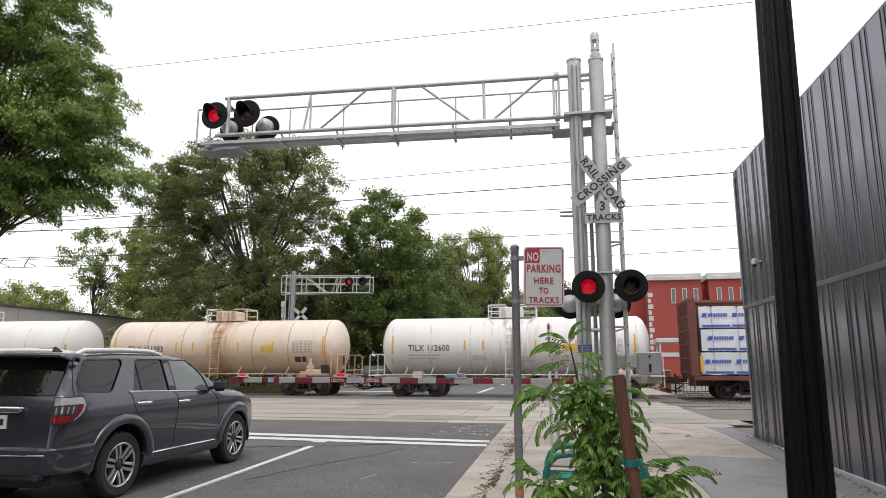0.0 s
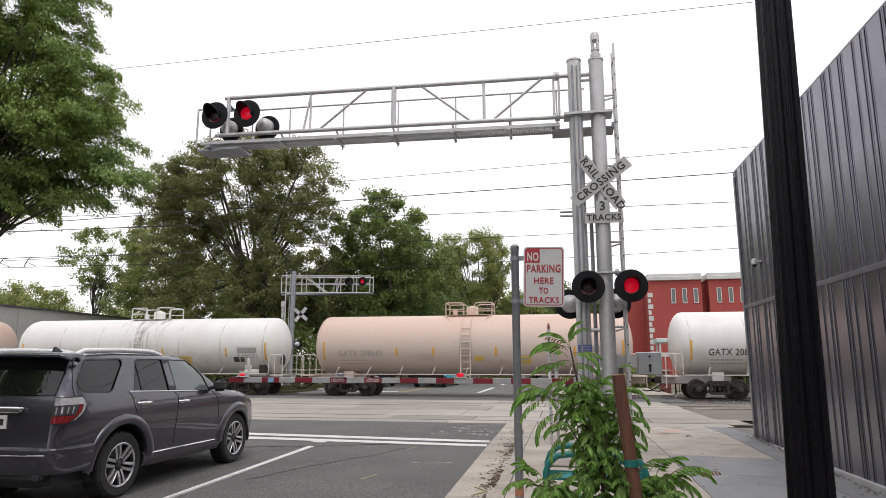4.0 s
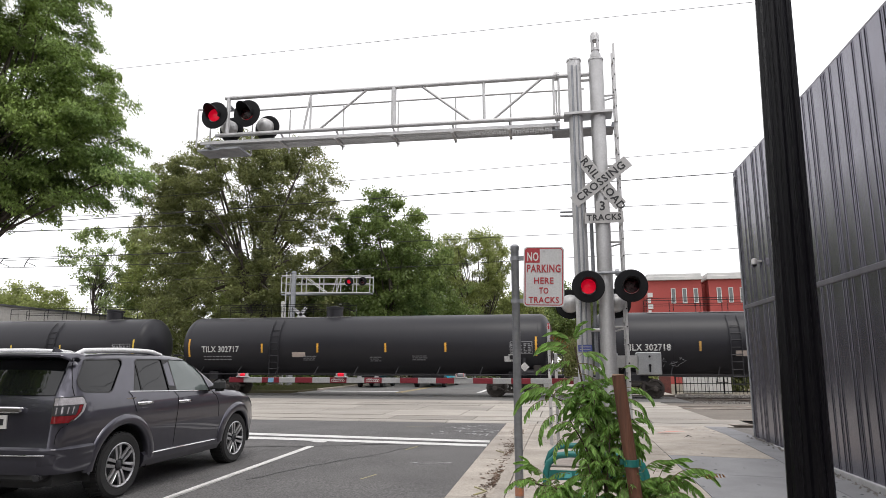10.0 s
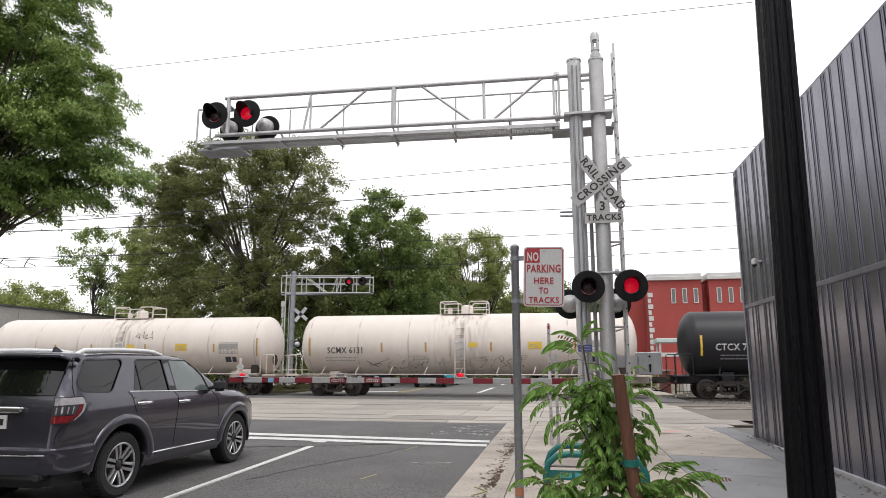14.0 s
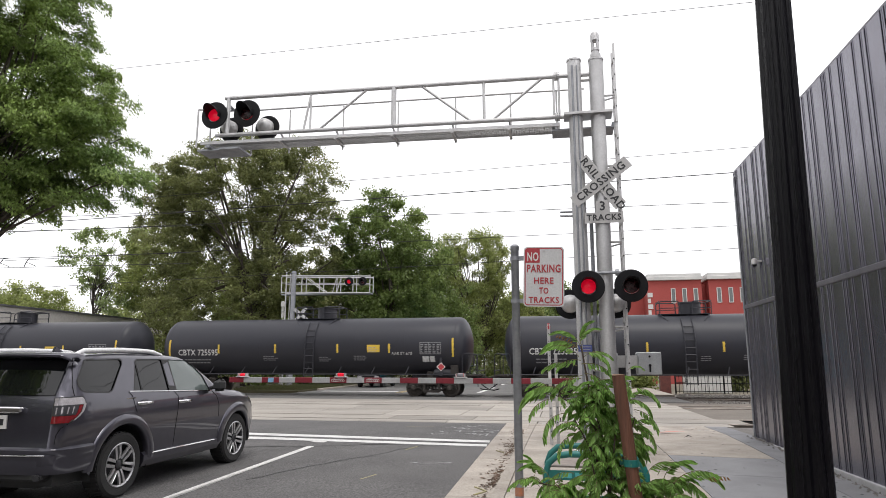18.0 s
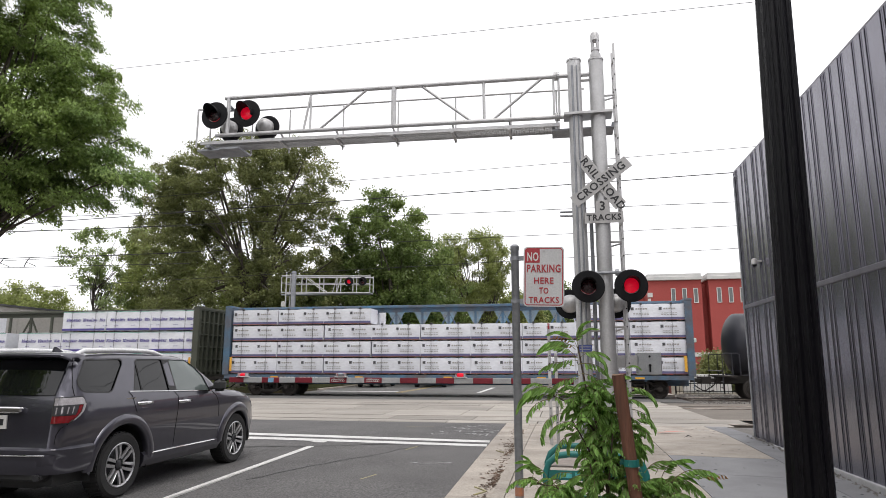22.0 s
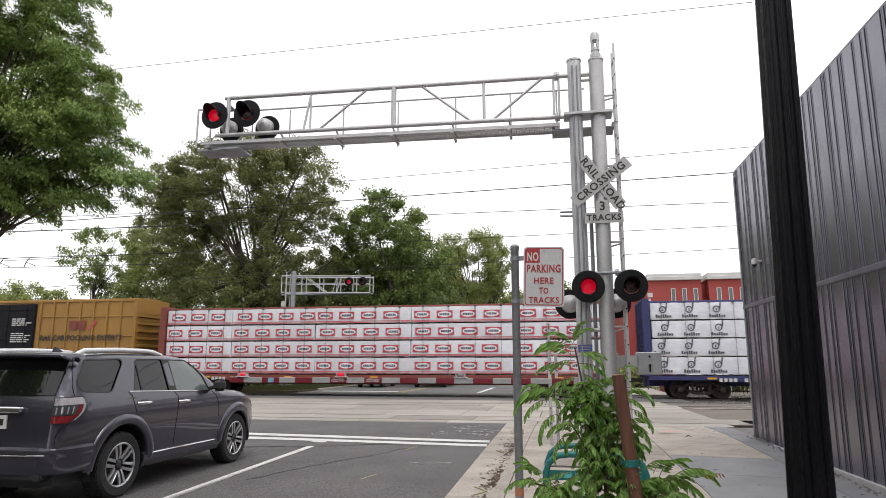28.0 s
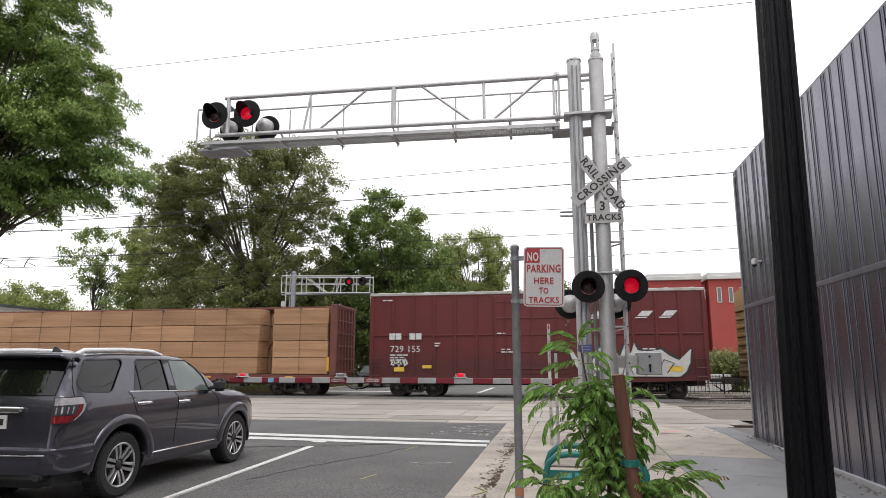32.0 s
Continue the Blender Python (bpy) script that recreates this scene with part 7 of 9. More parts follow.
feathers = [feather(70 + k, L, pr, dr).mesh("leaf", [LEAF_SAP, STEM_G], 50) for k, (L, pr, dr) in enumerate(((.17, 10, 1.3), (.19, 11, 1.5), (.15, 9, 1.1), (.2, 12, 1.7), (.13, 8, 1.2)))]
DROOP = (1.3, 1.5, 1.1, 1.7, 1.2)
young = feather(90, .11, 6, .4).mesh("leaf", [LEAF_RED, STEM_G], 50)
rnd = random.Random(12)
stem_pts = [(.05, .1, 0), (.03, .08, .5), (.02, .05, .95), (-.02, .0, 1.25), (-.08, .0, 1.48), (-.115, .0, 1.7)]
part("stem", Shape().pipe(stem_pts, .011, n=8, taper=.4), STEM, sapling)
# low boughs to both sides, upright shoots in the middle
branches = [((.03, .07, .7), (.16, -.02, .94), (.36, -.08, .99)), ((.03, .08, .6), (.18, -.1, .86), (.32, -.15, .93)), ((.02, .07, .72), (-.18, -.02, .92), (-.36, -.08, .96)), ((.03, .08, .55), (-.14, -.1, .8), (-.26, -.12, .96)),
            ((-.02, .02, 1.2), (-.12, 0, 1.36), (-.27, -.03, 1.43)), ((.01, .04, 1.0), (.09, 0, 1.25), (.14, -.03, 1.5)), ((.02, .05, .9), (.1, -.04, 1.12), (.16, -.06, 1.32)), ((.02, .05, .95), (-.08, -.06, 1.15), (-.16, -.1, 1.3)),
            ((.02, .06, .85), (.03, -.1, 1.05), (.05, -.14, 1.25)), ((.02, .07, .7), (-.04, -.12, .9), (-.08, -.16, 1.1)), ((.03, .07, .65), (.1, -.12, .86), (.13, -.14, 1.05)), ((-.02, 0, 1.25), (-.02, -.04, 1.36), (-.03, -.06, 1.46))]
for b in branches:
    part("branch", Shape().pipe(b, .007, n=6, taper=.4), STEM, sapling)


def leaf_at(p, az, el, mesh, sc=1.0, roll=25):
    part("leaf", mesh, LEAF_SAP, sapling, m=Matrix.Translation(p) @ pose(0, 0, 0, rnd.uniform(-roll, roll), -el, az) @ Matrix.Diagonal((sc, sc, sc, 1)))


# the leaves that stand clear of the crown: foot, chord length and slope
for x, z, chord, slope in ((-.12, 1.71, .108, 42), (-.11, 1.66, .14, -30), (-.12, 1.69, .14, 150), (-.12, 1.6, .15, -22), (-.13, 1.64, .16, 170), (-.1, 1.55, .15, -38), (-.12, 1.52, .16, -150), (-.11, 1.7, .12, 70), (-.09, 1.5, .14, -60), (.0, 1.45, .14, 30), (.05, 1.42, .14, 150), (-.13, 1.68, .164, 180), (-.1, 1.64, .124, 0), (-.14, 1.59, .158, -173), (-.11, 1.54, .107, -138), (-.12, 1.62, .12, -158), (-.07, 1.48, .144, 4), (.13, 1.57, .07, 6), (.14, 1.47, .137, -27),
                           (.16, 1.36, .139, -41), (.17, 1.26, .113, -44), (-.21, 1.44, .2, -168), (-.27, 1.42, .17, -160), (-.3, 1.47, .114, -175), (-.27, 1.41, .145, -144), (-.21, 1.33, .164, -134), (-.17, 1.22, .133, -127), (-.37, .97, .139, -161),
                           (-.39, .98, .099, 107), (-.37, .94, .089, -83), (.21, 1.03, .139, 17), (.27, 1.02, .141, 20), (.34, .99, .184, 18), (.38, .98, .11, -38), (.44, 1.0, .121, -2), (.24, .99, .108, -51), (-.07, 1.37, .133, -159), (-.04, 1.43, .127, -20),
                           (-.01, 1.31, .121, -6), (-.06, 1.25, .143, -140), (-.02, 1.19, .113, -40), (-.24, .98, .134, -145), (-.17, 1.01, .12, -158), (.35, .97, .148, -21), (.3, 1.0, .15, 35), (.1, 1.4, .13, -20), (-.3, .98, .14, 165), (-.33, .97, .13, 140)):
    i = rnd.randrange(5)
    back = abs(slope) > 90
    lift = (180 - slope if slope > 0 else -180 - slope) if back else slope
    y_ = -.05 + rnd.uniform(-.04, .04)
    leaf_at((x, y_, z), (180 if back else 0) + rnd.uniform(-22, 22), lift + math.degrees(DROOP[i]) * .46, feathers[i], 1.18 * chord / ((.17, .19, .15, .2, .13)[i] * (1 - .07 * DROOP[i])), 12)
for k in range(330):
    b = branches[k % len(branches) if k < 210 else (0, 1, 10, 0, 1, 2, 3, 6)[k % 8]]
    t = rnd.uniform(.3, 1)
    p = Vector(b[0]).lerp(Vector(b[1]), min(1, t * 2)) if t < .5 else Vector(b[1]).lerp(Vector(b[2]), t * 2 - 1)
    leaf_at(p, rnd.uniform(0, 360), rnd.uniform(-10, 55), feathers[rnd.randrange(5)], rnd.uniform(.6, .95))
for k in range(70):
    b = branches[k % 2]
    p = Vector(b[1]).lerp(Vector(b[2]), rnd.uniform(.1, 1.15))
    leaf_at(p, rnd.uniform(-100, 70), rnd.uniform(-5, 50), feathers[rnd.choice((0, 2, 4))], rnd.uniform(.45, .75))
for k in range(210):
    i = rnd.randrange(1, 4)
    p = Vector(stem_pts[i]).lerp(Vector(stem_pts[i + 1]), rnd.random())
    leaf_at(p, rnd.uniform(0, 360), rnd.uniform(-10, 45), feathers[rnd.randrange(5)], rnd.uniform(.55, 1.0))
for p, az, el in (((.5, -.1, 1.02), 4, 18), ((-.14, -.02, 1.72), 178, 32), ((-.13, -.03, 1.7), 190, 20)):
    part("leaf", young, LEAF_RED, sapling, "reddish young leaf", Matrix.Translation(p) @ pose(0, 0, 0, 0, -el, az))

# ---- overhead wires ----
for y, xa, za, xb, zb, r in ((22, -17.7, 13.5, 6.9, 13.85, .009), (22, -7.9, 8.2, 6.4, 8.65, .008), (22, -8.1, 7.45, 5.8, 7.8, .014), (22, -5.3, 6.8, 5.8, 6.8, .01), (22, -1.7, 5.9, 5.8, 6.0, .009), (22, .4, 5.1, 5.7, 5.25, .008),
                              (25.6, -26, 7.7, -17, 7.62, .012), (25.6, -25.9, 6.42, -19, 6.4, .014), (25.6, -26, 5.97, -19, 5.93, .012), (25.6, -23.5, 8.3, -17.7, 8.28, .01)):
    k = (zb - za) / (xb - xa)
    x0, x1 = (-70, 60) if y == 22 else (-90, -16)
    pts = [(x, y, za + k * (x - xa)) for x in (x0, x1)]
    w = thing("overhead_wire", "thin dark overhead line wire above the tracks", "wire", "overhead wires")
    part("strand", Shape().tube(pts[0], pts[1], r, n=6), WIRE, w)
for x in (-25.3, -23.9):
    hg = thing("wire_hanger", "dark hanger clip between two overhead wires", "wire hanger", "wire hangers", m=pose(x, 25.6, 0))
    part("clip", Shape().pipe([(0, 0, 6.42), (-.25, 0, 6.4), (-.4, 0, 6.2), (-.5, 0, 5.97)], .02, n=6).pipe([(-.4, 0, 6.2), (.1, 0, 6.02), (.1, 0, 5.97)], .014, n=6), WIRE, hg)


# ---- dark grey sport utility car ----
CAR_PAINT = mat("metallic_grey_paint", (0.078, 0.075, 0.096), (0.068, 0.066, 0.085), 0.34, 0.8, scale=3, fine=400, grain=0.08, bump=0.0, coat=1.0)
TINT = glass("tinted_glass", (0.006, 0.0065, 0.007), spec=.5)
TINT_LIGHT = glass("light_tinted_glass", (0.13, 0.155, 0.15))
RUBBER = mat("tyre_rubber", (0.02, 0.02, 0.021), (0.035, 0.034, 0.033), 0.85, scale=8, fine=60, bump=0.2)
ALLOY = mat("machined_alloy", (0.55, 0.55, 0.56), (0.48, 0.48, 0.49), 0.3, 0.8, scale=6, bump=0.02)
GUNMETAL = mat("dark_alloy", (0.07, 0.07, 0.075), None, 0.4, 0.6, bump=0.02)
CHROME = mat("chrome", (0.75, 0.75, 0.76), (0.7, 0.7, 0.7), 0.12, 1.0, bump=0.0)
PLASTIC = mat("black_trim_plastic", (0.022, 0.022, 0.023), (0.03, 0.03, 0.03), 0.6, scale=8, fine=80, bump=0.1)
TAIL_RED = mat("tail_lamp_red", (0.22, 0.012, 0.015), (0.16, 0.01, 0.012), 0.12, scale=8, coat=0.8, bump=0.05)
TAIL_CLEAR = mat("tail_lamp_clear", (0.55, 0.53, 0.54), (0.35, 0.33, 0.34), 0.15, 0.3, scale=18, fine=80, amt=1, coat=0.8, bump=0.2)
SILVER_RAIL = mat("silver_roof_rail", (0.8, 0.8, 0.81), (0.74, 0.74, 0.75), 0.35, 0.2, bump=0.02)
from mathutils.geometry import delaunay_2d_cdt


def inside(p, poly):
    x, y = p
    c = False
    for k in range(len(poly)):
        (x0, y0), (x1, y1) = poly[k], poly[k - 1]
        if (y0 > y) != (y1 > y) and x < (x1 - x0) * (y - y0) / (y1 - y0) + x0:
            c = not c
    return c


def seg_dist(p, a, b):
    d = (b[0] - a[0], b[1] - a[1])
    t = clamp(((p[0] - a[0]) * d[0] + (p[1] - a[1]) * d[1]) / max(d[0] ** 2 + d[1] ** 2, 1e-9))
    return math.hypot(p[0] - a[0] - t * d[0], p[1] - a[1] - t * d[1])


TOP = [(-1.02, .46), (-1.09, .54), (-1.1, .68), (-1.06, .74), (-1.05, .9), (-1.03, 1.1), (-1.0, 1.22), (-.96, 1.31), (-.88, 1.45), (-.77, 1.65), (-.72, 1.715), (-.62, 1.75), (-.4, 1.772), (0, 1.785), (.5, 1.778), (1.0, 1.762), (1.35, 1.74), (1.52, 1.69),
       (1.78, 1.555), (2.02, 1.41), (2.22, 1.27), (2.32, 1.222), (2.5, 1.205), (2.9, 1.165), (3.25, 1.1), (3.5, 1.02), (3.66, .93), (3.76, .82), (3.8, .68), (3.78, .5), (3.68, .38)]


def arch(cx, r, n=14):
    return [(cx + r * math.cos(a), .39 + r * math.sin(a)) for a in [math.radians(-5 + 190 * k / n) for k in range(n + 1)]]


WB, RW = 2.79, .4
ARCH = {0: (.52, .632), WB: (.462, .598)}  # inner and outer radius of the flares
OUT = TOP + [(3.45, .36)] + arch(WB, ARCH[WB][0]) + [(2.2, .36), (.6, .36)] + arch(0, ARCH[0][0]) + [(-.62, .44)]


PROFILE_Z = np.linspace(.25, 1.85, 321)
PROFILE_W = np.interp(PROFILE_Z, (.3, .45, .6, .8, .98, 1.06, 1.13, 1.19, 1.25, 1.31, 1.5, 1.72, 1.8), (.905, .935, .946, .954, .957, .953, .946, .936, .923, .905, .846, .772, .745))
PROFILE_W = np.convolve(np.pad(PROFILE_W, 14, mode="edge"), np.hanning(31)[1:-1] / np.hanning(31).sum(), "valid")


def half_width(y, z):
    """Half the car's width: tucked sills, hollow doors, a shoulder below the windows, an inclined cabin."""
    w = float(np.interp(z, PROFILE_Z, PROFILE_W))
    if y > 2.7:
        w -= .22 * clamp((y - 2.7) / 1.0) ** 2
    if y < -.55:
        w -= .075 * clamp((-.55 - y) / .55) ** 1.8
    d = min(seg_dist((y, z), a, b) for a, b in zip(TOP, TOP[1:]))
    r = .075 if z > 1.25 else .1
    if d < r:
        w -= r * (1 - math.sqrt(max(0, 1 - (1 - d / r) ** 2)))
    return w


def skin(outline, holes, step=.07, d=0.0):
    """The flank between an outline and its openings, curved by half_width."""
    verts, edg = [], []
    for ring_ in [outline] + holes:
        k = len(verts)
        verts += [Vector(p) for p in ring_]
        edg += [(k + i, k + (i + 1) % len(ring_)) for i in range(len(ring_))]
    ys, zs = [p[0] for p in outline], [p[1] for p in outline]
    y = min(ys) + step / 2
    while y < max(ys):
        z = min(zs) + step / 2
        while z < max(zs):
            if inside((y, z), outline) and not any(inside((y, z), h) for h in holes):
                if min(seg_dist((y, z), outline[i], outline[i - 1]) for i in range(len(outline))) > step * .3:
                    verts.append(Vector((y, z)))
            z += step
        y += step
    vo, _, fo, *_ = delaunay_2d_cdt(verts, edg, [], 0, 1e-5)
    keep = []
    for f in fo:
        c = (sum(vo[i][0] for i in f) / len(f), sum(vo[i][1] for i in f) / len(f))
        if inside(c, outline) and not any(inside(c, h) for h in holes):
            keep.append(f)
    return [(half_width(p[0], p[1]) + d, p[0], p[1]) for p in vo], keep


def lamp_patch(sg, z0, z1, d=0.0, u0=0.0, u1=1.0, rows=5, cols=12):
    """A field of the tail lamp, which wraps from the tailgate round onto the flank; u runs along it."""
    v = []
    for i in range(rows):
        z = z0 + (z1 - z0) * i / (rows - 1)
        yr = -1.045 + .12 * (z - 1.0)
        yf = float(np.interp(z, (.99, 1.03, 1.09, 1.19, 1.25, 1.285), (-.9, -.83, -.735, -.675, -.685, -.72)))
        w = half_width(-.8, z) - .006
        path = [(.8, yr - .018), (.86, yr - .01), (w - .06, yr + .012), (w - .015, yr + .05), (w + .004, yr + .11), (half_width(yf, z) + .01, yf)]
        run = [0.0]
        for q, r_ in zip(path, path[1:]):
            run.append(run[-1] + math.hypot(q[0] - r_[0], q[1] - r_[1]))
        for k in range(cols):
            t = run[-1] * (u0 + (u1 - u0) * k / (cols - 1))
            v.append((sg * (float(np.interp(t, run, [q[0] for q in path])) + d * .7), float(np.interp(t, run, [q[1] for q in path])) - d * .7, z))
    return Shape().add(v, [(i * cols + k, i * cols + k + 1, (i + 1) * cols + k + 1, (i + 1) * cols + k) for i in range(rows - 1) for k in range(cols - 1)])


suv = thing("sport_utility_car", "dark grey sport utility car waiting at the stop line", "car", m=pose(-6.46, 7.666, -.104, .72, 0, -1.6))
WIN = [[(-.755, 1.47), (-.75, 1.4), (-.72, 1.355), (-.66, 1.333), (-.28, 1.312), (-.225, 1.33), (-.19, 1.37), (.035, 1.64), (.04, 1.685), (.01, 1.706), (-.55, 1.706), (-.6, 1.69), (-.63, 1.65)],
       [(.18, 1.305), (.93, 1.268), (.885, 1.688), (.85, 1.7), (.36, 1.7), (.32, 1.68)],
       [(1.085, 1.26), (1.94, 1.226), (1.8, 1.46), (1.68, 1.58), (1.58, 1.65), (1.5, 1.685), (1.07, 1.695), (1.035, 1.68)]]
v, f = skin(OUT, WIN, .042)
body = Shape()
body.add(v, f).add([(-x, y, z) for x, y, z in v], f)
rib = 8
tv = []
for y, z in TOP:
    w = half_width(y, z)
    for k in range(rib + 1):
        q = -1 + 2 * k / rib
        tv.append((w * q, y + (.05 * (1 - q * q) if y > 3.3 else -.04 * (1 - q * q) if y < -.6 and z < 1.7 else 0), z + (.025 * (1 - q * q) if z > 1.0 else 0)))
body.add(tv, [(i * (rib + 1) + k, i * (rib + 1) + k + 1, (i + 1) * (rib + 1) + k + 1, (i + 1) * (rib + 1) + k) for i in range(len(TOP) - 1) for k in range(rib)])
me = body.mesh("body", CAR_PAINT, 55)


def flank_normal(x, y, z, e=.018):
    n_ = Vector((1, -(half_width(y + e, z) - half_width(y - e, z)) / (2 * e), -(half_width(y, z + e) - half_width(y, z - e)) / (2 * e))).normalized()
    return (n_.x * (1 if x > 0 else -1), n_.y, n_.z)


me.normals_split_custom_set_from_vertices([flank_normal(*q) if k < 2 * len(v) and .3 < q[2] < 1.72 and -.9 < q[1] < 3.3 else (0, 0, 0) for k, q in enumerate(body.v)])
part("body", me, CAR_PAINT, suv)
part("underbody", Shape().box(-.8, -.95, .3, .8, 3.5, .52).box(-.66, .45, .235, .66, 2.3, .31).box(-.5, -.85, .25, .5, -.4, .31).box(-.72, .5, .3, .72, 2.2, .9).box(-.5, -.9, .4, .5, 3.4, .8), PLASTIC, suv)
part("cabin", Shape().box(-.68, -.6, .9, .68, -.3, 1.3).box(-.6, .5, .7, -.15, .7, 1.45).box(.15, 1.25, .7, .6, 1.4, 1.45).box(-.6, 1.25, .7, -.15, 1.4, 1.45), PLASTIC, suv)
for k, w in enumerate(WIN):
    v, f = skin(w, [], .12, -.012)
    for sg in (1, -1):
        part("side_window", Shape().add([(x * sg, y, z) for x, y, z in v], f), TINT_LIGHT if k == 2 else TINT, suv, smooth=60)
    c = (sum(p[0] for p in w) / len(w), sum(p[1] for p in w) / len(w))
    rim_ = [(c[0] + (p[0] - c[0]) * 1.035, c[1] + (p[1] - c[1]) * 1.07) for p in w]
    v, f = skin(rim_, [w], .5, .003)
    for sg in (1, -1):
        part("window_seal", Shape().add([(x * sg, y, z) for x, y, z in v], f), PLASTIC, suv)
for sg in (1, -1):
    part("belt_trim", Shape().pipe([(sg * (half_width(y, z) + .004), y, z) for y, z in ((.09, 1.298), (.6, 1.275), (1.0, 1.257), (1.5, 1.238), (1.97, 1.216))], .008, n=5), CHROME, suv)
    part("pillar", Shape().add([(sg * (half_width(a, b) + .002), a, b) for a, b in ((.92, 1.262), (1.095, 1.255), (1.045, 1.7), (.875, 1.702))], [(0, 1, 2, 3)]), PLASTIC, suv)
    part("window_bar", Shape().add([(sg * (half_width(a, b) - .004), a, b) for a, b in ((.335, 1.297), (.355, 1.296), (.335, 1.67), (.315, 1.67))], [(0, 1, 2, 3)]), PLASTIC, suv)
    for edge in (((.07, 1.29), (.13, 1.24), (.175, 1.1), (.21, 1.02)), ((1.02, 1.25), (1.11, 1.18), (1.1, 1.0), (1.06, .72), (1.05, .5)), ((1.99, 1.21), (2.12, 1.125), (2.19, .98), (2.2, .8))):
        edge = [(a[0] + (b[0] - a[0]) * k / 4, a[1] + (b[1] - a[1]) * k / 4) for a, b in zip(edge, edge[1:]) for k in range(5)]
        part("door_gap", Shape().pipe([(sg * (half_width(y, z) + .0005), y, z) for y, z in edge], .005, n=4), BLACK, suv)
    for y in (.25, 1.15):
        x, zh = half_width(y, 1.12), 1.135 - .034 * (y > 1)
        h = part("door_handle", Shape().pipe([(sg * (x - .01), y, zh - .004), (sg * (x + .035), y + .03, zh), (sg * (x + .042), y + .12, zh), (sg * (x + .035), y + .21, zh), (sg * (x - .01), y + .24, zh - .004)], .024, n=10), CHROME, suv, "chrome door handle", smooth=60)
        part("handle_cup", Shape().lathe([(.0, .0), (.06, .002), (.075, .006)], 20, pose(sg * (x + .001), y + .12, zh - .012, 0, 90 * sg) @ Matrix.Diagonal((.8, 1.25, 1, 1)), caps=False), CAR_PAINT, h, smooth=60)
    part("rocker_trim", Shape().pipe([(sg * .955, .54, .468), (sg * .957, 1.3, .462), (sg * .955, 2.1, .452)], .013, n=6), CHROME, suv, "chrome rocker strip")
    part("rocker", Shape().plate([(sg * .8, .42, .3), (sg * .9, .42, .3), (sg * .945, .42, .38), (sg * .945, .42, .45), (sg * .9, .42, .49), (sg * .8, .42, .49)], (0, 1.86, 0)), CAR_PAINT, suv)
    for c in (0, WB):
        ri, ro = ARCH[c]
        fv, prof_f = [], ((ri - .02, -.06), (ri - .015, .016), (ri, .028), (ri + .25 * (ro - ri), .034), (ri + .6 * (ro - ri), .03), (ri + .82 * (ro - ri), .022), (ri + .94 * (ro - ri), .012), (ro, -.008))
        for k in range(33):
            a = math.radians(2 + 177 * k / 32)
            for r_, o in prof_f:
                y, z = c + r_ * math.cos(a), .39 + r_ * math.sin(a)
                fv.append((sg * (half_width(y, z) + o), y, z))
        m_ = len(prof_f)
        part("wheel_arch_flare", Shape().add(fv, [(i * m_ + k, i * m_ + k + 1, (i + 1) * m_ + k + 1, (i + 1) * m_ + k) for i in range(32) for k in range(m_ - 1)]), CAR_PAINT, suv, smooth=50)
        liner = Shape()
        for k in range(17):
            a0, a1 = (math.radians(-12 + 204 * q / 17) for q in (k, k + 1))
            liner.add([(sg * x_, c + ri * math.cos(a_), .39 + ri * math.sin(a_)) for x_ in (.5, .92) for a_ in (a0, a1)], [(0, 1, 3, 2)])
        part("wheel_arch_liner", liner, PLASTIC, suv)
        wh = new("wheel")
        wh.parent = suv
        wh.matrix_basis = pose(sg * .8, c, RW - .005, 0, 90 * sg, 0)
        part("tyre", Shape().lathe([(.26, -.12), (.36, -.135), (.392, -.11), (.4, -.05), (.4, .05), (.392, .11), (.36, .135), (.275, .128), (.26, .12)], 48, caps=False), RUBBER, wh, smooth=35)
        s = Shape()
        for k in range(40):
            s.box(.392, -.02, -.1, .405, .016, .1, pose(0, 0, 0, 0, 0, k * 9))
        part("tread", s, RUBBER, wh)
        part("rim", Shape().lathe([(.265, .12), (.27, .128), (.255, .125), (.235, .08), (.225, -.1)], 40, caps=False).lathe([(.225, .02), (.05, .03)], 40, caps=True), GUNMETAL, wh, smooth=35)
        for k in range(6):
            for off in (-.035, .035):
                part("spoke", Shape().plate([(.07, off * .8 - .015, .08), (.15, off - .018, .096), (.25, off * 1.1 - .02, .102), (.25, off * 1.1 + .02, .102), (.15, off + .018, .096), (.07, off * .8 + .015, .08)], (0, 0, .025)), ALLOY, wh, m=pose(0, 0, 0, 0, 0, k * 60 + 15))
        part("hub_cap", Shape().lathe([(.055, .07), (.055, .1), (.035, .112), (.01, .114)], 18), GUNMETAL, wh, smooth=35)
        part("lip", Shape().lathe([(.248, .122), (.262, .135), (.272, .13)], 40, caps=False), ALLOY, wh, smooth=35)
    # mirror
    mr = part("mirror", Shape().box(min(sg * .97, sg * 1.17), 1.92, 1.2, max(sg * .97, sg * 1.17), 2.06, 1.39, c=.05), PLASTIC, suv, "black wing mirror")
    part("mirror_arm", Shape().tube((sg * .88, 2.0, 1.24), (sg * 1.02, 2.0, 1.28), .03, n=8), PLASTIC, mr)
    # roof rail
    part("roof_rail", Shape().pipe([(sg * .68, -.63, 1.765), (sg * .69, -.52, 1.815), (sg * .69, .1, 1.828), (sg * .69, .66, 1.815), (sg * .69, .82, 1.8), (sg * .68, 1.0, 1.755)], .032, n=8), SILVER_RAIL, suv, "silver roof rail", smooth=60)
    # lamps
    tl = part("tail_lamp", lamp_patch(sg, .99, 1.285), PLASTIC, suv, "clear and red tail lamp", smooth=60)
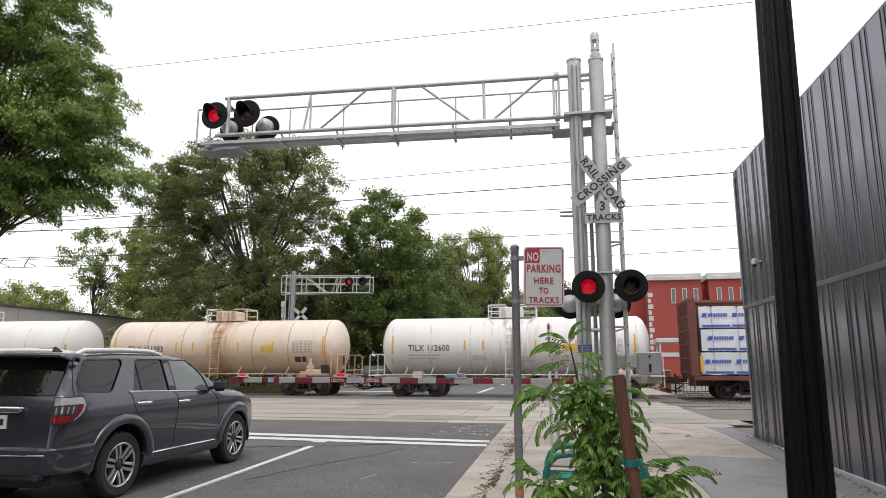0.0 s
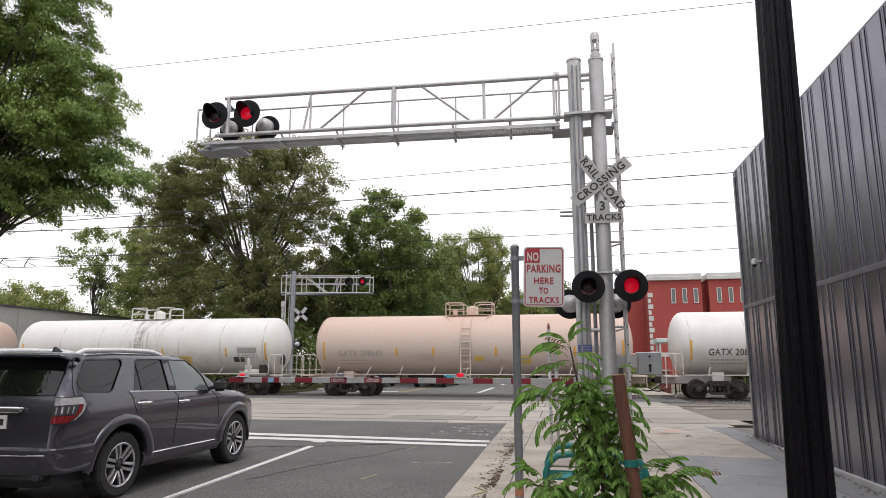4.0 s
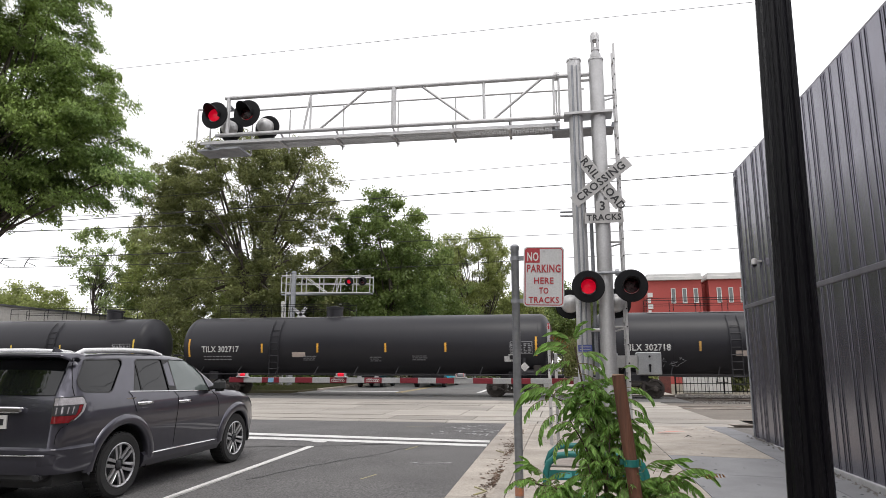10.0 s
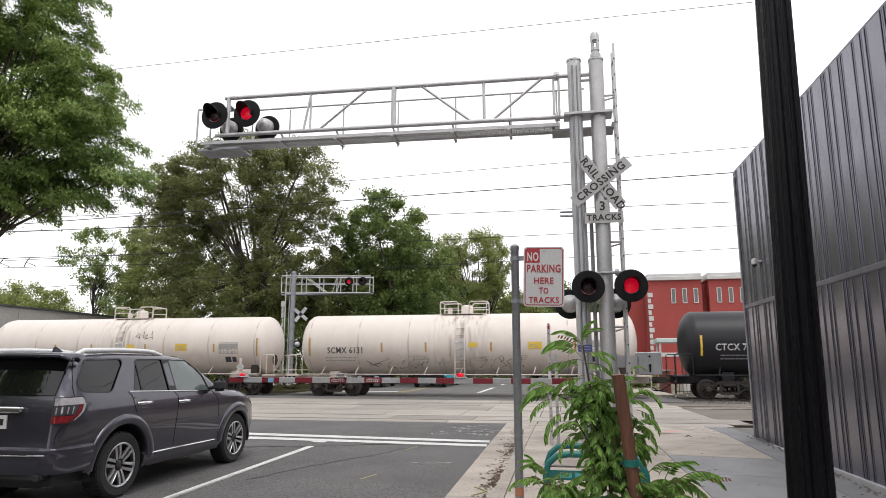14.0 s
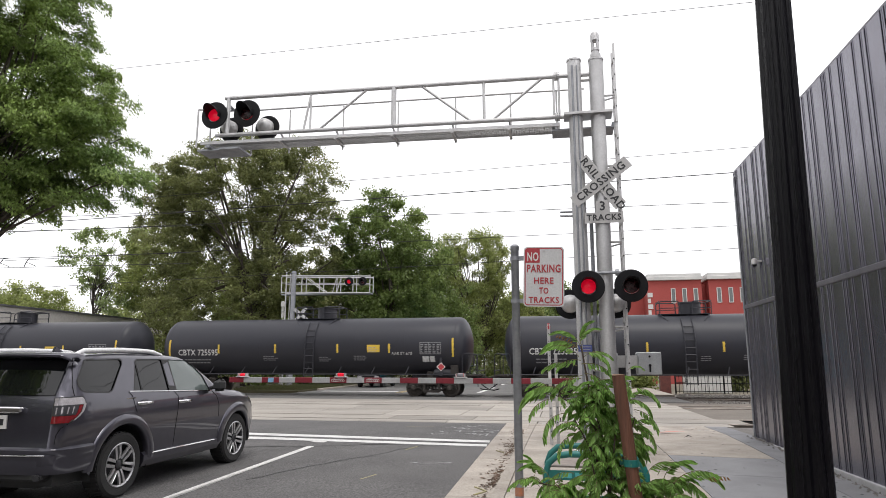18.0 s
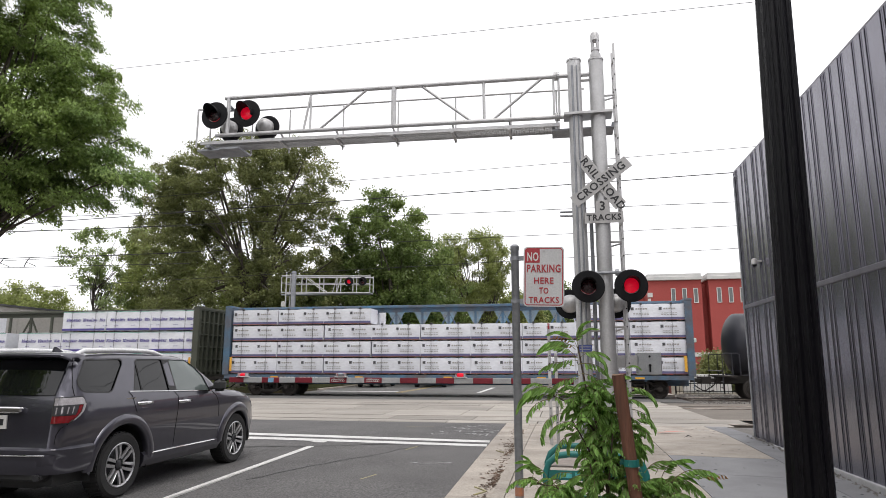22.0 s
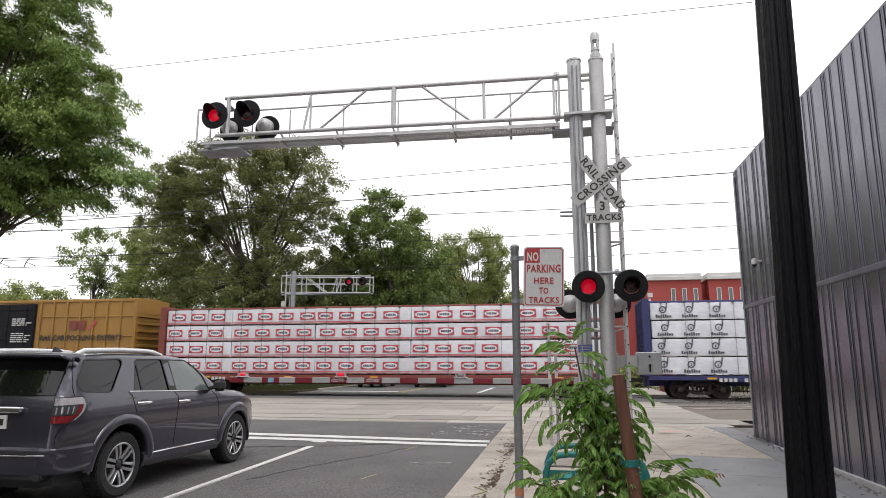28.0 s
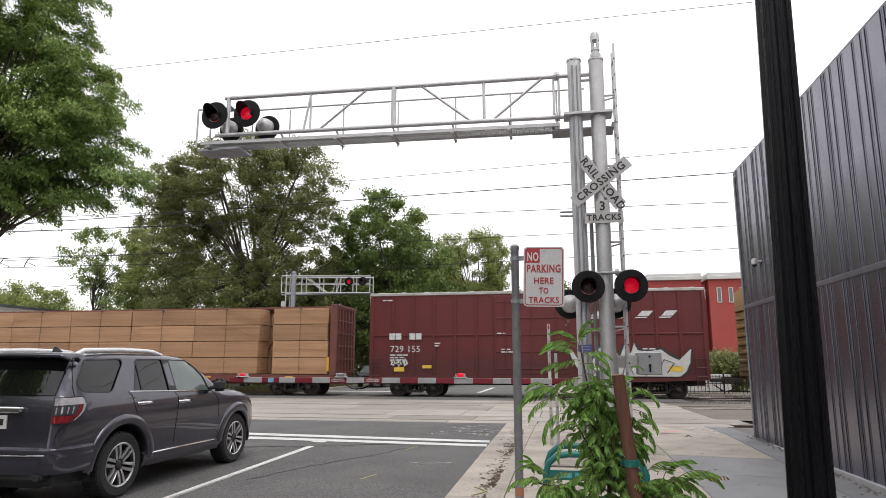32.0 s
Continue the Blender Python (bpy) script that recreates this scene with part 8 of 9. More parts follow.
    part("clear_lens", lamp_patch(sg, 1.195, 1.275, .006, .03, .95), TAIL_CLEAR, tl, smooth=60)
    part("smoked_lens", lamp_patch(sg, 1.085, 1.19, .006, .03, .74), GUNMETAL, tl, smooth=60)
    for k in range(4):
        part("lamp_element", lamp_patch(sg, 1.1, 1.175, .009, .1 + k * .16, .14 + k * .16, 2, 3), TAIL_CLEAR, tl)
    part("red_lens", lamp_patch(sg, 1.0, 1.078, .006, .03, .8), TAIL_RED, tl, smooth=60)
    part("red_lens", lamp_patch(sg, 1.03, 1.19, .007, .76, .87), TAIL_RED, tl, smooth=60)
    part("clear_edge", lamp_patch(sg, 1.02, 1.2, .007, .9, .98), TAIL_CLEAR, tl, smooth=60)
    gap_pts = [(-.74, 1.735), (-.79, 1.56), (-.835, 1.385), (-.83, 1.29)]
    part("panel_gap", Shape().pipe([(sg * (half_width(y, z) + .0005), y, z) for y, z in gap_pts], .005, n=4), BLACK, suv)
    part("panel_gap", Shape().pipe([(sg * (half_width(y, z) + .0005), y, z) for y, z in ((-.92, .99), (-1.0, .94), (-1.03, .86), (-1.035, .77))], .005, n=4), BLACK, suv)
    part("headlamp", Shape().plate([(sg * (half_width(y, z) + .004), y, z) for y, z in ((3.3, 1.06), (3.58, .98), (3.7, .9), (3.6, .86), (3.35, .96))], (-sg * .03, 0, 0)), TAIL_CLEAR, suv)
gv, GC = [], 13
for i in range(9):
    z = 1.305 + .395 * i / 8
    yt = float(np.interp(z, [q[1] for q in TOP[4:12]], [q[0] for q in TOP[4:12]]))
    w = .755 - .05 * i / 8
    for k in range(GC):
        q = -1 + 2 * k / (GC - 1)
        gv.append((w * q, yt - .045 * (1 - q * q) - .016, z))
part("rear_window", Shape().add(gv, [(i * GC + k, i * GC + k + 1, (i + 1) * GC + k + 1, (i + 1) * GC + k) for i in range(8) for k in range(GC - 1)]), TINT, suv, "dark tinted rear window", smooth=60)
part("windscreen", Shape().plate([(-.76, 2.17, 1.28), (.76, 2.17, 1.28), (.64, 1.57, 1.66), (-.64, 1.57, 1.66)], (0, .008, .012)), TINT_LIGHT, suv)
sv = []
prof_s = ((-.58, 1.782), (-.8, 1.79), (-.93, 1.778), (-.955, 1.762), (-.95, 1.738), (-.88, 1.722), (-.74, 1.7))
for x, q in ((-.81, .9), (-.79, .3), (-.74, .05), (-.4, 0), (0, 0), (.4, 0), (.74, .05), (.79, .3), (.81, .9)):
    sv += [(x, y + (-.7 - y) * q * .45 - .02 * (1 - (x / .8) ** 2), z - .06 * q + .012 * (1 - (x / .8) ** 2)) for y, z in prof_s]
part("spoiler", Shape().add(sv, [(i * 7 + k, i * 7 + k + 1, (i + 1) * 7 + k + 1, (i + 1) * 7 + k) for i in range(8) for k in range(6)]), CAR_PAINT, suv, smooth=50)
part("antenna_fin", Shape().plate([(-.02, -.25, 1.8), (-.02, -.08, 1.8), (-.02, -.22, 1.87)], (.04, 0, 0)), CAR_PAINT, suv)
plan = [(.945, -.555), (.95, -.7), (.94, -.86), (.89, -.98), (.8, -1.05), (.6, -1.09), (.3, -1.105), (0, -1.11)]
plan += [(-x, y) for x, y in reversed(plan[:-1])]
prof_b = [(-.06, .43), (.0, .44), (.022, .5), (.03, .58), (.028, .64), (.05, .67), (.045, .71), (.0, .735), (-.08, .75)]
bv = []
for i, (x, y) in enumerate(plan):
    a, b = plan[max(i - 1, 0)], plan[min(i + 1, len(plan) - 1)]
    d = Vector((b[0] - a[0], b[1] - a[1])).normalized()
    nn = Vector((-d.y, d.x)) * (1 if Vector((-d.y, d.x)).dot(Vector((x, y + .3))) > 0 else -1)
    bv += [(x + nn.x * o, y + nn.y * o, z) for o, z in prof_b]
m_ = len(prof_b)
part("rear_bumper", Shape().add(bv, [(i * m_ + k, i * m_ + k + 1, (i + 1) * m_ + k + 1, (i + 1) * m_ + k) for i in range(len(plan) - 1) for k in range(m_ - 1)]), CAR_PAINT, suv, smooth=50)
part("bumper_trim", Shape().pipe([(-.8, -1.09, .652), (-.6, -1.128, .652), (-.3, -1.143, .652), (0, -1.148, .652), (.3, -1.143, .652), (.6, -1.128, .652), (.8, -1.09, .652)], .012, n=6), CHROME, suv, "chrome bumper strip")
part("lower_bumper", Shape().box(-.75, -1.08, .36, .75, -.9, .47, c=.03), PLASTIC, suv)
part("garnish", Shape().box(-.44, -1.11, 1.11, .44, -1.05, 1.18, c=.015), CHROME, suv, "chrome tailgate garnish")
part("badge", Shape().lathe([(.06, 0), (.06, .012), (.045, .016)], 20, pose(0, -1.06, 1.24, 90)), CHROME, suv)
part("badge", Shape().box(.92, .02, 1.2, .935, .2, 1.215), CHROME, suv)
pl = part("licence_plate", Shape().box(-.05, -1.1, .935, .255, -1.085, 1.085), SIGN_WHITE, suv, "white licence plate with plain bars")
part("plate_bar", Shape().box(-.01, -1.104, .975, .215, -1.1, 1.045), GUNMETAL, pl)
part("exhaust_pipe", Shape().tube((.72, -1.1, .41), (.5, -.6, .45), .036, n=14).tube((.722, -1.104, .41), (.715, -1.09, .411), .028, n=14), GUNMETAL, suv)
part("spare_wheel", Shape().lathe([(.1, .3), (.36, .29), (.385, .36), (.36, .47), (.1, .46)], 28, pose(-.05, -.55, 0)), RUBBER, suv, smooth=40)
part("rear_axle", Shape().tube((-.75, 0, .38), (.75, 0, .38), .06, n=10).lathe([(.05, -.2), (.17, -.1), (.17, .1), (.05, .2)], 14, pose(.05, 0, .38, 90)), PLASTIC, suv)
part("tow_hitch", Shape().box(-.3, -1.06, .36, .3, -.95, .43, c=.01), PLASTIC, suv)


# ---- trees ----
def leaves_mesh(name, centres, radii, n, size, mt, seed, flat_=0.75, droop=0.3):
    rng = np.random.default_rng(seed)
    centres, radii = np.array(centres), np.array(radii)
    pick = rng.integers(0, len(centres), n)
    p = centres[pick] + np.clip(rng.normal(0, .5, (n, 3)), -.95, .95) * radii[pick][:, None] * np.array([1, 1, flat_])
    d = rng.normal(0, 1, (n, 3))
    d[:, 2] -= droop
    d /= np.linalg.norm(d, axis=1)[:, None]
    up = rng.normal(0, .7, (n, 3)) + np.array([0, 0, 1.0])
    sd = np.cross(d, up)
    sd /= np.linalg.norm(sd, axis=1)[:, None]
    L = size * rng.uniform(.6, 1.3, n)[:, None]
    return quads_mesh(name, np.stack([p - d * L / 2, p + sd * L * .27, p + d * L / 2, p - sd * L * .27], axis=1), mt)


def quads_mesh(name, q, mt):
    """One mesh of loose four-sided leaves, from an array of corners."""
    n, q = len(q), q.reshape(-1, 3)
    me = bpy.data.meshes.new(name)
    me.vertices.add(4 * n)
    me.vertices.foreach_set("co", q.astype(np.float32).ravel())
    me.loops.add(4 * n)
    me.loops.foreach_set("vertex_index", np.arange(4 * n, dtype=np.int32))
    me.polygons.add(n)
    me.polygons.foreach_set("loop_start", np.arange(0, 4 * n, 4, dtype=np.int32))
    me.materials.append(mt)
    me.update(calc_edges=True)
    return me


def tree(label, x, y, trunk_h, trunk_r, blobs, n_clumps, clump_r, n_leaves, size, mt, seed, limbs=26, lean=(0, 0), name="tree", gap=0.0, droop=.3):
    """Trunk, limbs that reach into the crown, and a crown of leaf clumps. blobs: (dx, dy, z, rx, ry, rz) round the trunk."""
    rnd = random.Random(seed)
    t = thing(name, label, "tree", m=pose(x, y, -.1))
    cs, rs = [], []
    vol = [b[3] * b[4] * b[5] for b in blobs]
    while len(cs) < n_clumps:
        b = rnd.choices(blobs, vol)[0]
        u = Vector((rnd.gauss(0, 1), rnd.gauss(0, 1), rnd.gauss(0, 1))).normalized() * rnd.uniform(.25, 1) ** .45
        p = Vector((b[0] + u.x * b[3], b[1] + u.y * b[4], b[2] + u.z * b[5]))
        if gap and noise.noise(p * .45 + Vector((seed, 0, 0))) < gap - .45:
            continue
        cs.append(p)
        rs.append(clump_r * rnd.uniform(.55, 1.35))
    top = Vector((lean[0], lean[1], trunk_h))
    s = Shape().pipe([(0, 0, 0), (lean[0] * .25, lean[1] * .25, trunk_h * .4), top], trunk_r, n=10, taper=.62)
    for k in range(limbs):
        e = cs[(k * 7919) % len(cs)]
        a = Vector((lean[0] * .4, lean[1] * .4, trunk_h * .55)).lerp(top, rnd.random())
        mid = a.lerp(e, .5) + Vector((rnd.uniform(-.4, .4), rnd.uniform(-.4, .4), rnd.uniform(.0, .9)))
        s.pipe([a, a.lerp(mid, .5) + Vector((rnd.uniform(-.2, .2), rnd.uniform(-.2, .2), .1)), mid, mid.lerp(e, .6) + Vector((rnd.uniform(-.25, .25), 0, .15)), e], trunk_r * rnd.uniform(.22, .48), n=6, taper=.12)
    part("trunk", s, BARK, t, smooth=60)
    tagged(part("crown", leaves_mesh("crown", cs, rs, n_leaves, size, mt, seed, droop=droop), mt, t), kind="stuff")
    return t


LEAF_NEAR = leaf_mat("near_tree_leaf", (0.3, 0.395, 0.1), (0.12, 0.2, 0.055), .32)
LEAF_OAK = leaf_mat("oak_leaf", (0.25, 0.27, 0.1), (0.15, 0.17, 0.065), .48)
LEAF_GREEN = leaf_mat("ash_leaf", (0.22, 0.285, 0.08), (0.125, 0.18, 0.055), .46)
LEAF_LIGHT = leaf_mat("elm_leaf", (0.33, 0.37, 0.118), (0.22, 0.26, 0.085), .48)
LEAF_PALE = leaf_mat("sycamore_leaf", (0.3, 0.37, 0.14), (0.21, 0.27, 0.1), .5)


def spray_tree(label, x, y, trunk_h, trunk_r, blobs, n_sprays, n_leaves, size, mt, seed, lean):
    """A street tree whose twigs end in layered, drooping sprays of narrow leaves."""
    rnd, rng = random.Random(seed), np.random.default_rng(seed)
    t = thing("street_tree", label, "tree", m=pose(x, y, -.1))
    top = Vector((lean[0], lean[1], trunk_h))
    wood = Shape().pipe([(0, 0, 0), (lean[0] * .25, lean[1] * .25, trunk_h * .4), top], trunk_r, n=12, taper=.62)
    vol = [(b[3] * b[4] * b[5]) ** .8 for b in blobs]
    mids, tips, lat, wid = [], [], [], []
    for k in range(n_sprays):
        b = rnd.choices(blobs, vol)[0]
        u = Vector((rnd.gauss(0, 1), rnd.gauss(0, 1), rnd.gauss(0, 1))).normalized() * rnd.uniform(.3, 1) ** .5
        e = Vector((b[0] + u.x * b[3], b[1] + u.y * b[4], b[2] + u.z * b[5]))
        out = Vector((e.x - lean[0] * .6, e.y - lean[1], rnd.uniform(-.2, .5))).normalized()
        out = (out + Vector((rnd.uniform(-.5, .5), rnd.uniform(-.5, .5), 0))).normalized()
        L = rnd.uniform(.7, 1.35)
        a = e - out * L * .55
        tips.append(tuple(e + out * L * .45 - Vector((0, 0, rnd.uniform(-.1, .45) * L))))
        mids.append(tuple(a))
        lat.append(tuple(out.cross(Vector((0, 0, 1))).normalized()))
        wid.append(rnd.uniform(.26, .48))
        if k % 6 == 0:
            r0 = Vector((lean[0] * .4, lean[1] * .4, trunk_h * .5)).lerp(top, rnd.random())
            m1 = r0.lerp(a, .5) + Vector((rnd.uniform(-.4, .4), rnd.uniform(-.4, .4), rnd.uniform(.1, .8)))
            wood.pipe([r0, r0.lerp(m1, .5) + Vector((0, 0, .15)), m1, m1.lerp(a, .6) + Vector((rnd.uniform(-.2, .2), 0, .15)), a, e], trunk_r * rnd.uniform(.1, .26), n=6, taper=.1)
        else:
            wood.pipe([a, (a + e) / 2 + Vector((0, 0, .06)), tips[-1]], .014, n=4, taper=.3)
    part("trunk", wood, BARK, t, smooth=60)
    mids, tips, lat, wid = np.array(mids), np.array(tips), np.array(lat), np.array(wid)
    pick = rng.integers(0, n_sprays, n_leaves)
    s_ = rng.uniform(0, 1, n_leaves) ** .8
    side = rng.normal(0, .55, n_leaves) * wid[pick] * (1.15 - .6 * s_)
    p = mids[pick] + (tips[pick] - mids[pick]) * s_[:, None] + lat[pick] * side[:, None]
    p[:, 2] += .1 * np.sin(s_ * 3.1) - .35 * np.abs(side) - rng.normal(.05, .1, n_leaves)
    d = (tips - mids)[pick] * .5 + lat[pick] * np.sign(side)[:, None] * .5 + rng.normal(0, .35, (n_leaves, 3))
    d[:, 2] -= .55
    d /= np.linalg.norm(d, axis=1)[:, None]
    sd = np.cross(d, rng.normal(0, .4, (n_leaves, 3)) + np.array([0, 0, 1.0]))
    sd /= np.linalg.norm(sd, axis=1)[:, None]
    L = size * rng.uniform(.65, 1.25, n_leaves)[:, None]
    q = np.stack([p - d * L / 2, p + sd * L * .22 - d * L * .05, p + d * L / 2, p - sd * L * .22 - d * L * .05], axis=1)
    tagged(part("crown", quads_mesh("crown", q, mt), mt, t), kind="stuff")
    return t


spray_tree("spreading green street tree with layered drooping foliage", -19.5, 16.5, 5.5, .3, [(3.2, 0, 8.4, 3.8, 2.6, 1.5), (2.0, 0, 10.6, 4.1, 3.0, 2.2), (5.6, 0, 7.2, 1.8, 1.6, .9), (1.6, .5, 7.3, 3.0, 2.2, 1.0), (3.0, 0, 6.5, 1.8, 1.5, .6), (2.0, -.5, 13.2, 3.4, 3, 1.9), (5.2, 0, 12.6, 1.0, .8, .35), (4.8, 0, 9.5, 1.6, 1.6, 1.0)],
           620, 270000, .115, LEAF_NEAR, 1, (1.5, 0))
tree("large open-crowned oak with dark limbs behind the tracks", -24, 47, 8.5, .4, [(-1.5, 0, 15.8, 6.4, 4.5, 4.8), (3.4, 0, 15.2, 4.2, 4.5, 4.0), (-5.6, 0, 15, 3.6, 4, 4.2), (-6.3, 0, 12, 3.8, 4, 4), (-1, 0, 6.5, 8.0, 4, 4.0), (3.6, 0, 8.5, 5, 4, 4.2)], 1050, .6, 190000, .2, LEAF_OAK, 2, 46, (.5, 0), "oak_tree", gap=.12)
tree("dense green tree beside the crossing", -13.2, 50, 4.5, .3, [(-1.2, 0, 11.8, 4.0, 4, 3.8), (2.0, 0, 8.4, 3.2, 3.5, 3.6), (-3, 0, 6, 4.6, 3.5, 3.6), (1.5, 0, 5, 3.4, 3, 2.6)], 420, .62, 75000, .25, LEAF_GREEN, 3, 24, (0, 0), "ash_tree", gap=.08)
tree("light green tree with fine bare-tipped branches", -7.9, 63, 4.0, .22, [(-.8, 0, 11.3, 4.4, 3.6, 4.0), (.5, 0, 6.4, 4.4, 3, 3.6)], 560, .55, 80000, .18, LEAF_LIGHT, 4, 110, (0, 0), "elm_tree", gap=.12)
tree("slender pale sycamore with sparse leaves", -43.5, 55, 9, .16, [(-1.8, 0, 12.0, 2.4, 2.5, 3.4), (1.5, 0, 9.0, 3.2, 2.5, 4.4), (2.5, 0, 13.4, 2.2, 2, 1.6)], 120, .6, 13000, .27, LEAF_PALE, 5, 24, (-1, 0), "sycamore_tree", gap=.2)
tree("light green bushy tree beyond the grey wall", -35.5, 54, 4, .25, [(-1, 0, 10.0, 4.4, 3.5, 4.4), (3, 0, 7, 4, 3.5, 4)], 220, .75, 36000, .26, LEAF_LIGHT, 6, 20, (0, 0), "broadleaf_tree", gap=.12)
for x, y, zz, w, h_, sd, mt_ in ((-30.5, 63, 7.5, 5.5, 4.6, 61, LEAF_OAK), (-21, 62, 8.0, 5.2, 5.0, 62, LEAF_OAK), (-13.8, 60, 7.6, 3.4, 4.6, 63, LEAF_GREEN)):
    tree("dark leafy tree in the row behind the tracks", x, y, 4, .2, [(0, 0, zz, w, 2.6, h_)], 240, .8, 42000, .26, mt_, sd, 14, (0, 0), "background_tree", gap=.04)
for x, y, zz, w, sd, mt_ in ((-72, 78, 12.5, 6.5, 21, LEAF_LIGHT), (-80, 80, 13.5, 6, 22, LEAF_LIGHT), (-62, 84, 10.5, 5, 23, LEAF_LIGHT), (-52, 80, 9, 5, 28, LEAF_LIGHT), (1.2, 84, 12.0, 4.2, 24, LEAF_GREEN), (-5.0, 72, 9.6, 3.0, 29, LEAF_LIGHT), (-3.4, 78, 8.6, 2.6, 30, LEAF_GREEN), (-3, 112, 11, 6, 25, LEAF_GREEN), (-14, 118, 11, 7, 26, LEAF_LIGHT), (6, 120, 10, 6, 27, LEAF_GREEN)):
    tree("leafy green tree in the distance", x, y, 4, .2, [(0, 0, zz * .62, w, w * .8, zz * .38)], 150, .9, 20000, .34, mt_, sd, 10, (0, 0), "distant_tree", gap=.12)
tree("green street tree across the road", -17.5, 0.5, 4, .25, [(0, 0, 8.6, 4.2, 4.2, 3.4), (1.2, 1.0, 6.0, 3.2, 3, 1.8)], 260, .7, 40000, .24, LEAF_NEAR, 51, 16, (0, 0), "street_tree", gap=.12)
tree("green street tree behind the waiting car", -17.5, -7.0, 4, .25, [(0, 0, 7.2, 4.6, 4.2, 3.4), (1.2, 1.0, 5.0, 3.6, 3, 1.8)], 260, .7, 36000, .26, LEAF_NEAR, 54, 16, (0, 0), "street_tree", gap=.12)
# plain blocks added out of view, behind and left of the camera, to darken reflections
UNSEEN_WALL = mat("unseen_wall", (0.3, 0.27, 0.24), (0.22, 0.2, 0.18), 0.85, scale=0.5, fine=10, amt=1, bump=0.2)
for x0, x1, y0, y1, hh, lab in ((-24, -9.5, -22, -13, 7.2, "plain brown block behind the camera, added out of view to darken reflections"), (-3.0, 14, -22, -13, 7.8, "plain brown block behind the camera, added out of view to darken reflections"), (-34, -22, -22, 9, 6.4, "plain brown block beside the road, added out of view to darken reflections")):
    fr = thing("unseen_block", lab, "building")
    part("wall", Shape().box(x0, y0, -.4, x1, y1, hh, c=.02), UNSEEN_WALL, fr)
    part("coping", Shape().box(x0 - .1, y0 - .1, hh, x1 + .1, y1 + .1, hh + .18, c=.02), CONCRETE, fr)
# understorey hedge line behind the freight track
for x, y, w, h_, sd, mt_ in ((-29, 45, 5, 3.2, 31, LEAF_OAK), (-21.5, 44, 4.5, 3.4, 32, LEAF_GREEN), (-37, 50, 5, 3.0, 33, LEAF_LIGHT), (-16.5, 52, 3.2, 3.2, 34, LEAF_OAK), (10.3, 45, 1.3, 1.6, 35, LEAF_OAK), (4.0, 46, 1.8, .8, 36, LEAF_LIGHT), (2.3, 66, 2.2, 2.6, 37, LEAF_OAK), (-18, 72, 7, 5.0, 38, LEAF_OAK), (-30, 70, 7, 5.0, 39, LEAF_GREEN), (-42, 72, 7, 4.6, 40, LEAF_LIGHT), (-10.5, 56, 2.6, 3.2, 41, LEAF_OAK), (-5.5, 74, 3.0, 3.4, 42, LEAF_LIGHT), (-54, 70, 7, 4.0, 43, LEAF_LIGHT), (-17, 58, 5, 5.2, 44, LEAF_OAK), (-11.5, 60, 4, 4.4, 45, LEAF_OAK), (-9.4, 56.5, 2.2, 6.0, 47, LEAF_GREEN), (-20.5, 50, 4.5, 4.5, 48, LEAF_OAK), (-15.5, 58, 4.5, 6.0, 49, LEAF_GREEN), (-9.0, 62, 3.6, 6.4, 50, LEAF_OAK), (-24.5, 60, 5, 6.2, 52, LEAF_OAK), (-5.2, 66, 2.8, 5.4, 53, LEAF_GREEN), (-25, 56, 5, 4.5, 46, LEAF_OAK)):
    b = thing("shrub", "dark leafy shrub behind the tracks", "shrub", "shrubs", m=pose(x, y, -.1))
    rnd = random.Random(sd)
    cs = [(rnd.uniform(-w, w), rnd.uniform(-1.2, 1.2), rnd.uniform(.3, h_ * 1.5) * (1 - .3 * rnd.random())) for k in range(70)]
    part("stems", Shape().pipe([(0, 0, 0), (.1, 0, .5), (.2, .1, h_ * .7)], .06, n=6, taper=.4), BARK, b)
    tagged(part("foliage", leaves_mesh("foliage", cs, [.75] * 70, 9000, .24, mt_, sd), mt_, b), kind="stuff")

# ---- far side: buildings, fence, signals, vehicles ----
RED_WALL = mat("red_stucco", (0.38, 0.07, 0.06), (0.32, 0.06, 0.052), 0.8, scale=0.4, fine=8, amt=0.8, grain=0.06, bump=0.1)
CORNICE = mat("pale_cornice", (0.62, 0.61, 0.59), (0.5, 0.5, 0.49), 0.7, scale=1, bump=0.05)
GREY_WALL = mat("pale_grey_wall", (0.5, 0.48, 0.46), (0.42, 0.4, 0.385), 0.85, scale=0.4, fine=6, amt=0.9, bump=0.1)
WINDOW_DARK = glass("dark_window", (0.1, 0.11, 0.11), .1)
red = thing("red_building", "red stucco building with pale cornices and narrow windows", "building", m=pose(0, 60, 0))
for x0, x1, y0 in ((7.8, 12.35, 0), (12.95, 34, 0)):
    part("wall", Shape().box(x0, y0, -.2, x1, 18, 8.93), RED_WALL, red)
    part("cornice", Shape().box(x0 - .15, y0 - .25, 8.93, x1 + (.1 if x1 < 20 else 0), 18.2, 9.25, c=.03).box(x0 - .05, y0 - .12, 9.25, x1, 18.1, 9.5), CORNICE, red)
part("recess_wall", Shape().box(12.3, 1.2, -.2, 13.0, 18, 8.7), RED_WALL, red)
part("side_wing", Shape().box(6.2, 3, -.2, 7.8, 18, 8.2), RED_WALL, red)
for k in range(14):
    part("quoin", Shape().box(7.72, -.06, 1.2 + k * .52, 7.98 if k % 2 else 8.15, .0, 1.6 + k * .52), CORNICE, red) if k < 13 else None
